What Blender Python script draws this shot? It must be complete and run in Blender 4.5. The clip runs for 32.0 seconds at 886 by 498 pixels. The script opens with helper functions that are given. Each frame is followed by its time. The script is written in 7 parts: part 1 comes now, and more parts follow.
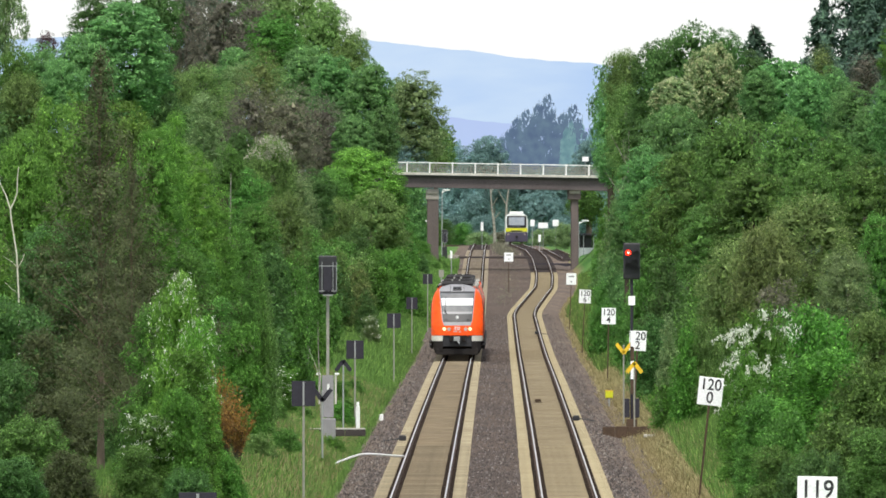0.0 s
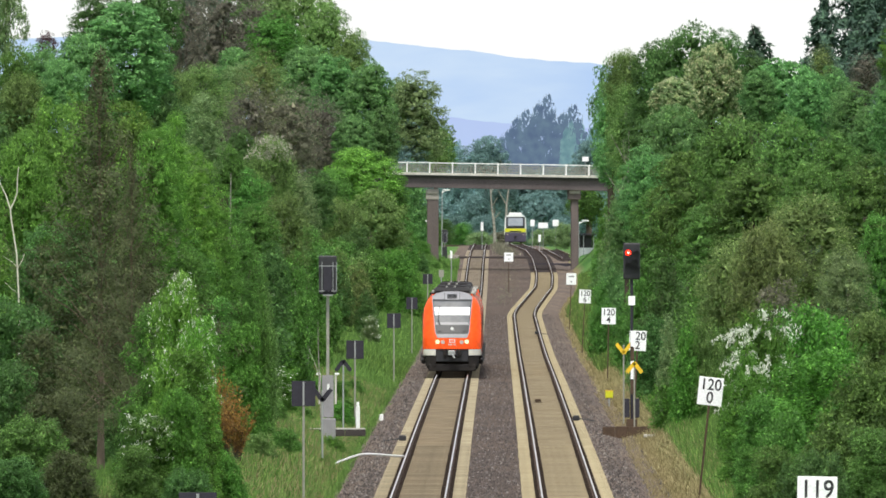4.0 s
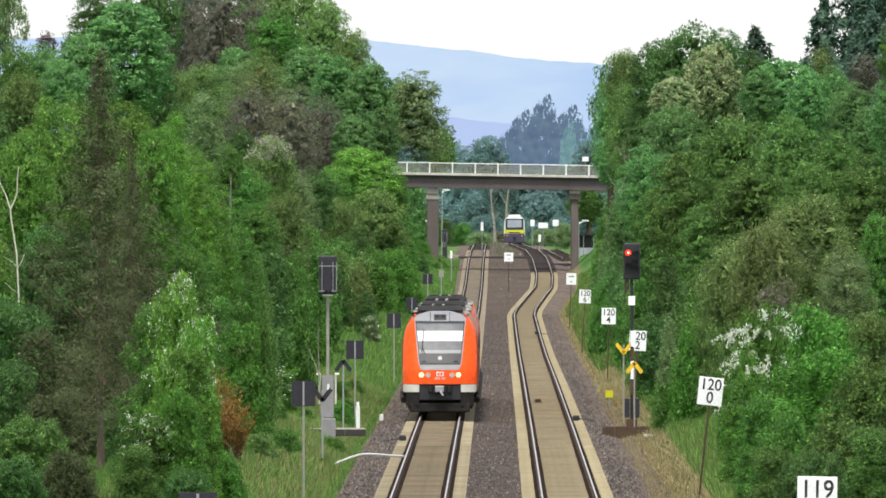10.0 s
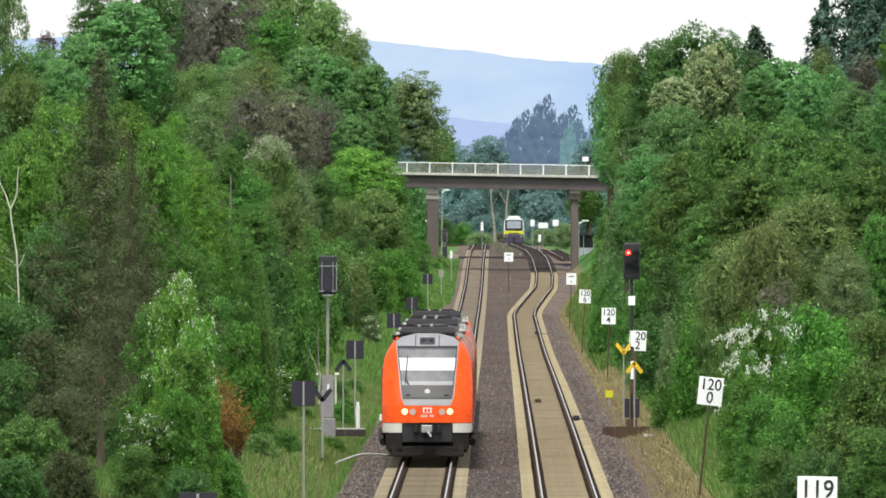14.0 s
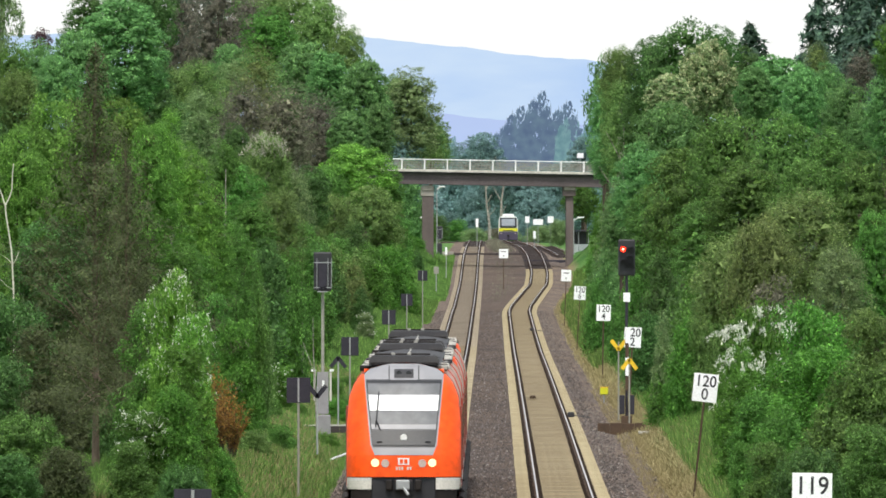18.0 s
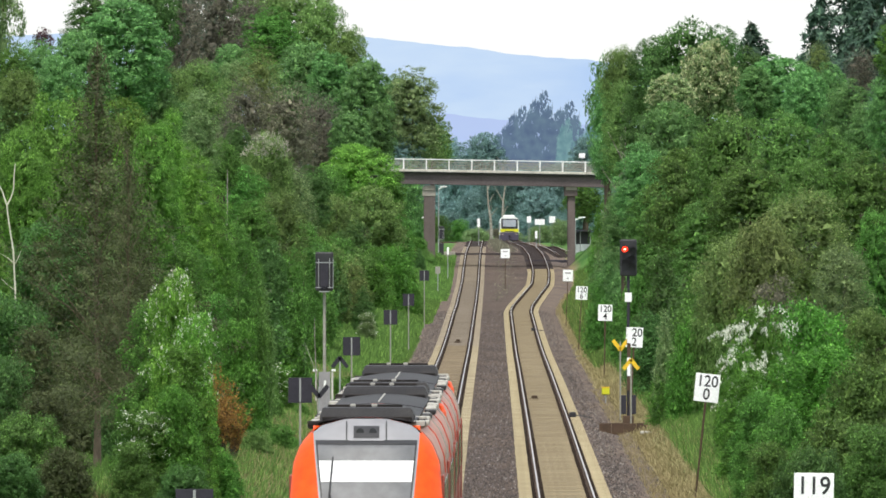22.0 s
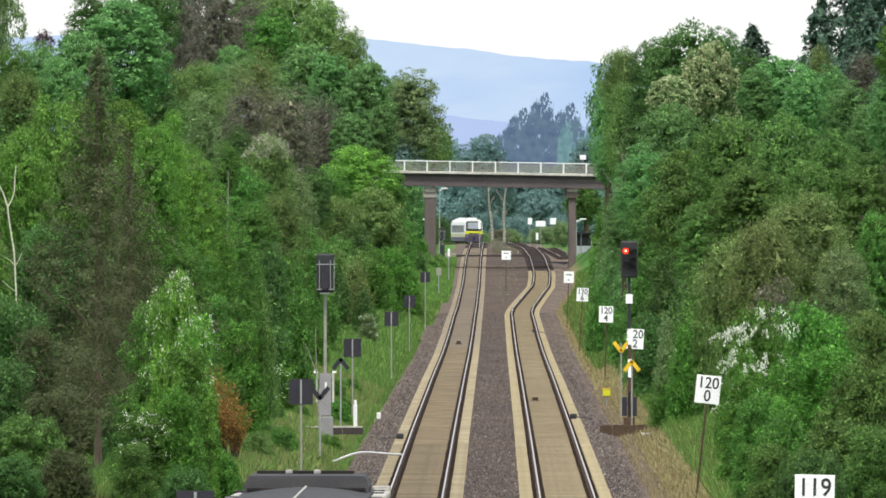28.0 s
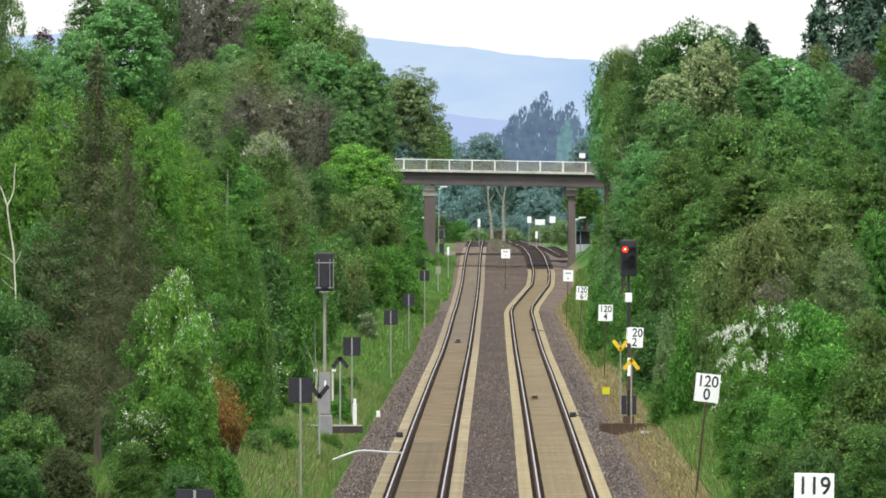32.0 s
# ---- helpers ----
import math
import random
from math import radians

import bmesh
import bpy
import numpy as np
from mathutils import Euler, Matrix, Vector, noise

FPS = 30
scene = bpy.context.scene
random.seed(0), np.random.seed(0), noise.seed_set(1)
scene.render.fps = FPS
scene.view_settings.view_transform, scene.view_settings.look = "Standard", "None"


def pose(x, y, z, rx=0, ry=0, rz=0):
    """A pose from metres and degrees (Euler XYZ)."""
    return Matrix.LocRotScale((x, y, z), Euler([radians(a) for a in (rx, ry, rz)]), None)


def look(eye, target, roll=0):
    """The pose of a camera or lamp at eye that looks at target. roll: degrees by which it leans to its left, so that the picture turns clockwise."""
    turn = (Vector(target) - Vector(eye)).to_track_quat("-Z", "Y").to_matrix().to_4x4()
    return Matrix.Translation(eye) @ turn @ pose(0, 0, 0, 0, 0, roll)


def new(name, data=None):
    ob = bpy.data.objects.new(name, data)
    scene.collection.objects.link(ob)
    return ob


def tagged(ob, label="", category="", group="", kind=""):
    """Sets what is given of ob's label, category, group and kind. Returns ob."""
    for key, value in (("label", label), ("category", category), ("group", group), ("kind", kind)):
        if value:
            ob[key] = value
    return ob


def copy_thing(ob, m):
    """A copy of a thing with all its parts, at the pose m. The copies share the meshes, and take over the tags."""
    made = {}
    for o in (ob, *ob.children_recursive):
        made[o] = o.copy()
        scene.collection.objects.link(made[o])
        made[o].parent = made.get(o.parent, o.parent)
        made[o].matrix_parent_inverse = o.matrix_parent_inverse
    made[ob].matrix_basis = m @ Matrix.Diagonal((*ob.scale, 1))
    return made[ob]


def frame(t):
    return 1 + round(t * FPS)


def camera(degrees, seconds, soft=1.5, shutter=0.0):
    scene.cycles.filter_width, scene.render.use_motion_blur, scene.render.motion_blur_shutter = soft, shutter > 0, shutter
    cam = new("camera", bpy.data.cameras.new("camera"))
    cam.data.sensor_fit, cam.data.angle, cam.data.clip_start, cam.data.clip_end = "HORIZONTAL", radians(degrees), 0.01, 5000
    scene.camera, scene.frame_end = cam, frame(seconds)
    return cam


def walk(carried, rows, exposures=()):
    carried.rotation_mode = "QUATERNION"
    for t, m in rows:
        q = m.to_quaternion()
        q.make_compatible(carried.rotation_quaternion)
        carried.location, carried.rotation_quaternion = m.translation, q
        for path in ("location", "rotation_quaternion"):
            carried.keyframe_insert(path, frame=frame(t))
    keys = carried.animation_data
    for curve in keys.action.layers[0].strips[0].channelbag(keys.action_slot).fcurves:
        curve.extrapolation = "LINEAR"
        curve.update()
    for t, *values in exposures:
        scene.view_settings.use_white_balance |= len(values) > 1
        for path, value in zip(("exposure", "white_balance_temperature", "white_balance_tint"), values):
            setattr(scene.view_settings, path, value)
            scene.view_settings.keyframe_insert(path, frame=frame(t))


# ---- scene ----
# The camera stands still over the line, with a very long lens, and is only nudged a little from 15 s on.
EYE = (0.0, 0.0, 8.1)
cam = camera(2.5666, 32.0, soft=1.7)


def aim(dx, dy):
    return look(EYE, (EYE[0] - dx / 35.0, EYE[1] + 1000.0, EYE[2] - (78.0 - dy) / 35.0))


CAMERA_ROWS = [
    (0, aim(0, 0)), (14.5, aim(0, 0)), (15.6, aim(0, 0)), (16.5, aim(-3.0, -1.6)), (17, aim(-7.6, -5.8)), (17.5, aim(-9.0, -6.1)),
    (18.5, aim(-9.0, -6.0)), (19, aim(-8.5, -6.0)), (19.5, aim(-10.1, -4.9)), (20, aim(-9.4, -4.3)),
    (20.5, aim(-10.5, -3.6)), (21, aim(-9.1, -6.2)), (21.5, aim(-9.1, -7.5)), (22, aim(-6.0, -6.1)),
    (22.5, aim(-5.9, -7.3)), (23, aim(-4.7, -6.1)), (23.5, aim(-7.1, -7.5)), (24, aim(-6.2, -7.6)),
    (24.5, aim(-6.0, -6.1)), (25, aim(-4.6, -5.9)), (25.5, aim(-6.0, -6.0)), (27.5, aim(-6.0, -4.5)),
    (28, aim(-4.5, -3.1)), (28.5, aim(-6.0, -3.1)), (29, aim(-7.5, -6.0)), (29.5, aim(-9.0, -6.1)),
    (30, aim(-7.9, -6.0)), (30.5, aim(-9.0, -4.5)), (31, aim(-9.1, -4.5)), (31.5, aim(-7.5, -6.1)), (32, aim(-5.5, -5.8))]
walk(cam, CAMERA_ROWS, exposures=[(0, 0.08), (32, 0.08)])

# ---- sky and sun: a bright, thinly overcast day ----
SUN_EL, SUN_AZ = 63.0, 190.0
world = bpy.data.worlds.new("overcast_sky")
scene.world = world
world.use_nodes = True
wn, wl = world.node_tree.nodes, world.node_tree.links
wn.clear()
sky = wn.new("ShaderNodeTexSky")
sky.sky_type, sky.sun_disc = "NISHITA", False
sky.sun_elevation, sky.sun_rotation = radians(SUN_EL), radians(SUN_AZ)
bg_sky = wn.new("ShaderNodeBackground")
bg_sky.inputs[1].default_value = 0.05
bg_cloud = wn.new("ShaderNodeBackground")
bg_cloud.inputs[0].default_value = (0.97, 0.985, 1.0, 1)
bg_cloud.inputs[1].default_value = 0.80
add = wn.new("ShaderNodeAddShader")
wout = wn.new("ShaderNodeOutputWorld")
wl.new(sky.outputs[0], bg_sky.inputs[0])
wl.new(bg_sky.outputs[0], add.inputs[0])
wl.new(bg_cloud.outputs[0], add.inputs[1])
wl.new(add.outputs[0], wout.inputs[0])
sun_data = bpy.data.lights.new("sun", "SUN")
sun_data.energy, sun_data.angle, sun_data.color = 3.6, radians(10), (1.0, 0.95, 0.86)
sun = new("sun", sun_data)
az, el = radians(SUN_AZ), radians(SUN_EL)
toward = Vector((math.sin(az) * math.cos(el), math.cos(az) * math.cos(el), math.sin(el)))
sun.matrix_world = Matrix.Translation((0, 0, 60)) @ toward.to_track_quat("Z", "Y").to_matrix().to_4x4()


# ---- materials ----
def links_of(m):
    return m.node_tree.nodes, m.node_tree.links


def surface(name, base, second=None, rough=0.7, metal=0.0, scale=3.0, fine=40.0, bump=0.15, mix=0.6, per_object=0.0, streak=(1, 1, 1), coat=0.0, gloss=None):
    """A two-scale procedural surface in metres: broad stains between two colours, fine grain and relief."""
    m = bpy.data.materials.new(name)
    m.use_nodes = True
    n, l = links_of(m)
    b = n["Principled BSDF"]
    b.inputs["Roughness"].default_value, b.inputs["Metallic"].default_value = rough, metal
    b.inputs["Coat Weight"].default_value = coat
    b.inputs["Specular IOR Level"].default_value = (0.12 if rough > 0.55 else 0.5) if gloss is None else gloss
    second = second or tuple(0.7 * c for c in base)
    tc, mp = n.new("ShaderNodeTexCoord"), n.new("ShaderNodeMapping")
    mp.inputs["Scale"].default_value = streak
    l.new(tc.outputs["Object"], mp.inputs[0])
    broad, grain = n.new("ShaderNodeTexNoise"), n.new("ShaderNodeTexNoise")
    broad.inputs["Scale"].default_value, broad.inputs["Detail"].default_value = scale, 5
    grain.inputs["Scale"].default_value, grain.inputs["Detail"].default_value = fine, 3
    l.new(mp.outputs[0], broad.inputs["Vector"]), l.new(mp.outputs[0], grain.inputs["Vector"])
    ramp = n.new("ShaderNodeMapRange")
    ramp.inputs[1].default_value, ramp.inputs[2].default_value = 0.35, 0.65
    ramp.inputs[3].default_value, ramp.inputs[4].default_value = 0.0, mix
    l.new(broad.outputs[0], ramp.inputs[0])
    mc = n.new("ShaderNodeMix")
    mc.data_type = "RGBA"
    mc.inputs[6].default_value, mc.inputs[7].default_value = (*base, 1), (*second, 1)
    l.new(ramp.outputs[0], mc.inputs[0])
    hv = n.new("ShaderNodeHueSaturation")
    val = n.new("ShaderNodeMapRange")
    val.inputs[1].default_value, val.inputs[2].default_value = 0.25, 0.75
    val.inputs[3].default_value, val.inputs[4].default_value = 0.8, 1.2
    l.new(grain.outputs[0], val.inputs[0])
    if per_object:
        info, vary, times = n.new("ShaderNodeObjectInfo"), n.new("ShaderNodeMapRange"), n.new("ShaderNodeMath")
        vary.inputs[3].default_value, vary.inputs[4].default_value = 1 - per_object, 1 + per_object
        times.operation = "MULTIPLY"
        l.new(info.outputs["Random"], vary.inputs[0])
        l.new(vary.outputs[0], times.inputs[0]), l.new(val.outputs[0], times.inputs[1])
        l.new(times.outputs[0], hv.inputs["Value"])
    else:
        l.new(val.outputs[0], hv.inputs["Value"])
    l.new(mc.outputs[2], hv.inputs["Color"])
    l.new(hv.outputs[0], b.inputs["Base Color"])
    if bump:
        bp = n.new("ShaderNodeBump")
        bp.inputs["Strength"].default_value, bp.inputs["Distance"].default_value = bump, 0.02
        l.new(grain.outputs[0], bp.inputs["Height"]), l.new(bp.outputs[0], b.inputs["Normal"])
    return m


def foliage(name, base, tip, vary=0.36, through_light=0.42, rough=0.6, patchy=0.28):
    """Leaves: each one differs a little, and each plant as a whole; a few carry a painted glint."""
    m = bpy.data.materials.new(name)
    m.use_nodes = True
    n, l = links_of(m)
    b = n["Principled BSDF"]
    b.inputs["Roughness"].default_value = rough
    b.inputs["Specular IOR Level"].default_value = 0.3
    geo, info = n.new("ShaderNodeNewGeometry"), n.new("ShaderNodeObjectInfo")
    mc = n.new("ShaderNodeMix")
    mc.data_type = "RGBA"
    mc.inputs[6].default_value, mc.inputs[7].default_value = (*base, 1), (*tip, 1)
    calm = n.new("ShaderNodeMath")
    calm.operation, calm.inputs[1].default_value = "POWER", 5.0
    l.new(geo.outputs["Random Per Island"], calm.inputs[0]), l.new(calm.outputs[0], mc.inputs[0])
    # rare islands take nearly twice the tip colour, a painted sunlit glint on leaves
    mc.inputs[7].default_value = (*(1.95 * c for c in tip), 1)
    tc, patch = n.new("ShaderNodeTexCoord"), n.new("ShaderNodeTexNoise")
    patch.inputs["Scale"].default_value, patch.inputs["Detail"].default_value = 0.6, 3
    l.new(tc.outputs["Object"], patch.inputs["Vector"])
    pv = n.new("ShaderNodeMapRange")
    pv.inputs[1].default_value, pv.inputs[2].default_value = 0.3, 0.7
    pv.inputs[3].default_value, pv.inputs[4].default_value = 1 - patchy, 1 + patchy
    l.new(patch.outputs[0], pv.inputs[0])
    ov, times = n.new("ShaderNodeMapRange"), n.new("ShaderNodeMath")
    ov.inputs[3].default_value, ov.inputs[4].default_value = 1 - vary * 0.5, 1 + vary * 0.5
    times.operation = "MULTIPLY"
    l.new(info.outputs["Random"], ov.inputs[0])
    l.new(pv.outputs[0], times.inputs[0]), l.new(ov.outputs[0], times.inputs[1])
    hue = n.new("ShaderNodeMapRange")
    hue.inputs[3].default_value, hue.inputs[4].default_value = 0.488, 0.512
    l.new(info.outputs["Random"], hue.inputs[0])
    hv = n.new("ShaderNodeHueSaturation")
    l.new(hue.outputs[0], hv.inputs["Hue"]), l.new(times.outputs[0], hv.inputs["Value"])
    l.new(mc.outputs[2], hv.inputs["Color"])
    l.new(hv.outputs[0], b.inputs["Base Color"])
    lump, relief = n.new("ShaderNodeTexNoise"), n.new("ShaderNodeBump")
    lump.inputs["Scale"].default_value, lump.inputs["Detail"].default_value = 4.0, 4
    relief.inputs["Strength"].default_value, relief.inputs["Distance"].default_value = 0.35, 0.2
    l.new(tc.outputs["Object"], lump.inputs["Vector"]), l.new(lump.outputs[0], relief.inputs["Height"])
    l.new(relief.outputs[0], b.inputs["Normal"])
    tr, ms = n.new("ShaderNodeBsdfTranslucent"), n.new("ShaderNodeMixShader")
    ms.inputs[0].default_value = through_light
    l.new(hv.outputs[0], tr.inputs[0])
    l.new(b.outputs[0], ms.inputs[1]), l.new(tr.outputs[0], ms.inputs[2])
    l.new(ms.outputs[0], n["Material Output"].inputs[0])
    return m


def glow(name, colour, strength):
    m = bpy.data.materials.new(name)
    m.use_nodes = True
    b = m.node_tree.nodes["Principled BSDF"]
    b.inputs["Base Color"].default_value = (*colour, 1)
    b.inputs["Emission Color"].default_value, b.inputs["Emission Strength"].default_value = (*colour, 1), strength
    return m


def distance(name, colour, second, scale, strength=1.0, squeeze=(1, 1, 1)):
    """The far distance: a plain glowing backdrop with broad soft patches, bright haze painted into its colours."""
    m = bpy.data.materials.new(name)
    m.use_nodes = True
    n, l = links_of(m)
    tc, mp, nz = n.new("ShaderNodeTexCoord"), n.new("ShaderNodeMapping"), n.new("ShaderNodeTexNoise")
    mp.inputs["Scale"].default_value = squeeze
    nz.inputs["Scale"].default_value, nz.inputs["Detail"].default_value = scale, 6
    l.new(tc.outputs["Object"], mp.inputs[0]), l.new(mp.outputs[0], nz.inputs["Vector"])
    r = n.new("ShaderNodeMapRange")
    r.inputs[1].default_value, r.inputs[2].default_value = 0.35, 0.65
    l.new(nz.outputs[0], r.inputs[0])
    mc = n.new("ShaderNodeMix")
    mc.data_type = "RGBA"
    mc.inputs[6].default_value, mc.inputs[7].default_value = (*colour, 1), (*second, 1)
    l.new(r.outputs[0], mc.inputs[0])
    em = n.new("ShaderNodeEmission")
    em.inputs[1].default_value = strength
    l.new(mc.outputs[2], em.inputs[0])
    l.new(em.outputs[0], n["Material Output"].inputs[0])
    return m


CONCRETE = surface("weathered_concrete", (0.40, 0.37, 0.33), (0.22, 0.20, 0.18), 0.85, scale=0.8, fine=14, streak=(1, 1, 0.4))
PALE_CONCRETE = surface("pale_concrete", (0.62, 0.59, 0.54), (0.36, 0.34, 0.31), 0.85, scale=0.9, fine=12, streak=(1, 1, 0.3))
# far darker than the edge beam's concrete
GIRDER = surface("dark_girder_concrete", (0.135, 0.112, 0.115), (0.085, 0.072, 0.075), 0.85, scale=0.5, fine=9, streak=(0.5, 1, 1.2))
SLEEPER = surface("sandy_concrete_sleeper", (0.46, 0.395, 0.25), (0.34, 0.285, 0.175), 0.9, scale=0.5, fine=9, per_object=0.12, mix=0.8)
SLEEPER_MID = surface("dusty_middle_of_sleeper", (0.34, 0.282, 0.18), (0.215, 0.175, 0.115), 0.9, scale=0.6, fine=7, per_object=0.12, mix=0.9)
OLD_SLEEPER = surface("weathered_grey_tan_sleeper", (0.41, 0.355, 0.235), (0.255, 0.215, 0.145), 0.9, scale=0.35, fine=6, per_object=0.2, mix=0.95)
OLD_SLEEPER_MID = surface("stained_brown_middle_of_sleeper", (0.275, 0.222, 0.145), (0.145, 0.115, 0.08), 0.9, scale=0.45, fine=5, per_object=0.24, mix=0.95)
WORN_SLEEPER = surface("worn_grey_brown_sleeper", (0.33, 0.285, 0.21), (0.235, 0.20, 0.15), 0.9, scale=0.4, fine=6, per_object=0.15, mix=0.9)
BROWN_SLEEPER = surface("dull_brown_sleeper", (0.235, 0.20, 0.155), (0.165, 0.14, 0.11), 0.9, scale=0.4, fine=6, per_object=0.15, mix=0.9)
DARK_SLEEPER = surface("tarred_wood_sleeper", (0.075, 0.062, 0.06), (0.045, 0.04, 0.04), 0.85, scale=2, fine=40, per_object=0.15)
FASTENING = surface("rusty_rail_fastening", (0.045, 0.032, 0.025), (0.028, 0.021, 0.018), 0.85, scale=5, fine=60)
RAIL_SIDE = surface("rusty_rail_steel", (0.105, 0.068, 0.046), (0.058, 0.04, 0.03), 0.8, scale=2, fine=50)
RAIL_HEAD = surface("polished_rail_head", (0.66, 0.65, 0.63), (0.48, 0.47, 0.46), 0.42, 1.0, scale=3, fine=80, bump=0.02)
GALVANISED = surface("dull_galvanised_steel", (0.42, 0.43, 0.43), (0.30, 0.31, 0.31), 0.5, 0.5, scale=4, fine=50, bump=0.05)
WHITE_PAINT = surface("weathered_white_paint", (0.84, 0.85, 0.84), (0.66, 0.66, 0.64), 0.5, scale=5, fine=40, bump=0.04, mix=0.45)
RAILING = surface("white_painted_railing", (0.84, 0.86, 0.87), (0.66, 0.66, 0.64), 0.55, scale=1.5, fine=25, bump=0.05)
SIGN_WHITE = surface("reflective_white_sign", (0.93, 0.94, 0.95), (0.84, 0.85, 0.86), 0.4, scale=3, fine=30, bump=0.02, mix=0.4)
SIGN_BACK = surface("dark_weathered_sign_back", (0.045, 0.042, 0.055), (0.03, 0.03, 0.036), 0.6, scale=5, fine=40, bump=0.04)
BLACK_PAINT = surface("matt_black_paint", (0.018, 0.018, 0.022), (0.03, 0.03, 0.033), 0.55, scale=4, fine=40, bump=0.04)
YELLOW_PAINT = surface("yellow_paint", (0.85, 0.55, 0.02), (0.62, 0.40, 0.03), 0.5, scale=6, fine=40, bump=0.03)
GREY_PAINT = surface("grey_cabinet_paint", (0.30, 0.29, 0.30), (0.22, 0.21, 0.22), 0.6, scale=3, fine=40, bump=0.04)
POST_GREY = surface("grey_weathered_post", (0.34, 0.33, 0.29), (0.22, 0.21, 0.18), 0.7, scale=5, fine=40, bump=0.05)
RUST_BROWN = surface("brown_rusted_steel", (0.10, 0.066, 0.045), (0.06, 0.043, 0.032), 0.8, scale=3, fine=40)
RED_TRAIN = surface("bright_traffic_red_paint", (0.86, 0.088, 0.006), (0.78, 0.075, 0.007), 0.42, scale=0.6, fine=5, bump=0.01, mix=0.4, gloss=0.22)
# dusty red, made paler: sky light on the roof's edge is painted in
DUSTY_SKYLIT_RED = surface("dusty_skylit_red_roof_edge", (0.43, 0.205, 0.145), (0.33, 0.12, 0.08), 0.5, scale=0.5, fine=12, bump=0.02, mix=0.7)
RIB_RED = surface("dull_red_roof_rib", (0.55, 0.065, 0.03), (0.42, 0.055, 0.03), 0.5, scale=1, fine=12, bump=0.01)
# darker and duller than the nose's red
RED_SIDE = surface("darker_red_paint", (0.36, 0.07, 0.045), (0.24, 0.06, 0.045), 0.5, scale=0.8, fine=15, bump=0.02)
SILVER_MASK = surface("silver_grey_paint", (0.25, 0.25, 0.265), (0.24, 0.24, 0.255), 0.45, 0.0, scale=0.8, fine=1.2, bump=0.0, mix=0.4)
WHITE_BAND = surface("dusty_white_band", (0.62, 0.60, 0.54), (0.48, 0.46, 0.41), 0.5, scale=2, fine=30, bump=0.02)
SCREEN_DARK = surface("dark_tinted_panel", (0.026, 0.027, 0.031), (0.02, 0.021, 0.024), 0.5, scale=2, fine=20, bump=0.0)
SCREEN_GLASS = surface("grey_windscreen_glass", (0.15, 0.155, 0.165), (0.115, 0.12, 0.13), 0.45, scale=1.2, fine=4, bump=0.0, gloss=0.25)
RAIL_SCREEN = surface("pale_grey_end_window", (0.40, 0.44, 0.50), (0.26, 0.29, 0.34), 0.15, scale=1.2, fine=8, bump=0.0)
BLIND = surface("white_sun_blind", (0.88, 0.89, 0.90), (0.80, 0.81, 0.83), 0.6, scale=2, fine=20, bump=0.0)
UNDERFRAME = surface("black_grimy_underframe", (0.022, 0.02, 0.02), (0.04, 0.034, 0.03), 0.75, scale=2, fine=30)
ROOF_KIT = surface("dark_sooty_roof_equipment", (0.026, 0.026, 0.029), (0.05, 0.048, 0.047), 0.6, scale=1.5, fine=25)
ROOF_PALE = surface("pale_dusty_roof_metal", (0.42, 0.41, 0.37), (0.28, 0.27, 0.24), 0.6, scale=1.5, fine=25)
ROOF_SHEET = surface("sooty_shiny_roof_sheet", (0.042, 0.042, 0.044), (0.024, 0.024, 0.026), 0.6, 0.0, gloss=0.12, scale=0.45, fine=8, bump=0.02, mix=0.85)
LAMP_WARM = glow("warm_head_lamp", (1.0, 0.80, 0.42), 0.75)
LAMP_DULL = surface("unlit_lamp_glass", (0.55, 0.45, 0.40), (0.45, 0.36, 0.33), 0.2, scale=5, fine=30, bump=0)
RED_LIGHT = glow("red_signal_light", (1.0, 0.03, 0.008), 2.6)
RED_CORE = glow("hot_core_of_the_red_light", (1.0, 0.55, 0.42), 4.0)
LIME_YELLOW = surface("lime_yellow_paint", (0.66, 0.66, 0.02), (0.56, 0.58, 0.03), 0.4, scale=1.5, fine=20, bump=0.0)
TRAIN_WHITE = surface("train_white_paint", (0.80, 0.82, 0.80), (0.68, 0.70, 0.68), 0.4, scale=1.0, fine=20, bump=0.0)
PURPLE_GREY = surface("dark_violet_grey_skirt", (0.06, 0.05, 0.085), (0.045, 0.04, 0.06), 0.5, scale=1.0, fine=20, bump=0.0)
CAR_WHITE = surface("white_car_paint", (0.86, 0.87, 0.88), (0.80, 0.81, 0.82), 0.25, scale=1.0, fine=20, bump=0.0, coat=0.5)
CAR_GLASS = surface("dark_car_glass", (0.03, 0.035, 0.04), (0.05, 0.055, 0.06), 0.08, scale=1.0, fine=20, bump=0.0)
RUBBER = surface("black_rubber", (0.02, 0.02, 0.02), (0.03, 0.03, 0.03), 0.8, scale=4, fine=40)
ASPHALT = surface("old_asphalt", (0.07, 0.07, 0.07), (0.05, 0.05, 0.05), 0.9, scale=0.6, fine=30)
BARK = surface("brown_grey_bark", (0.085, 0.068, 0.05), (0.05, 0.042, 0.034), 0.9, scale=1.5, fine=14, bump=0.5, streak=(2, 2, 0.5))
BIRCH_BARK = surface("pale_birch_bark", (0.40, 0.38, 0.34), (0.14, 0.12, 0.10), 0.8, scale=2.5, fine=12, bump=0.3, streak=(0.5, 0.5, 2.5), mix=0.9)
PALE_BARK = surface("white_birch_bark", (0.62, 0.60, 0.50), (0.36, 0.34, 0.27), 0.8, scale=6, fine=30, bump=0.2, mix=0.6)
LARCH_BARK = surface("scaly_larch_bark", (0.22, 0.165, 0.13), (0.12, 0.09, 0.07), 0.9, scale=3, fine=18, bump=0.5, streak=(2, 2, 0.5))
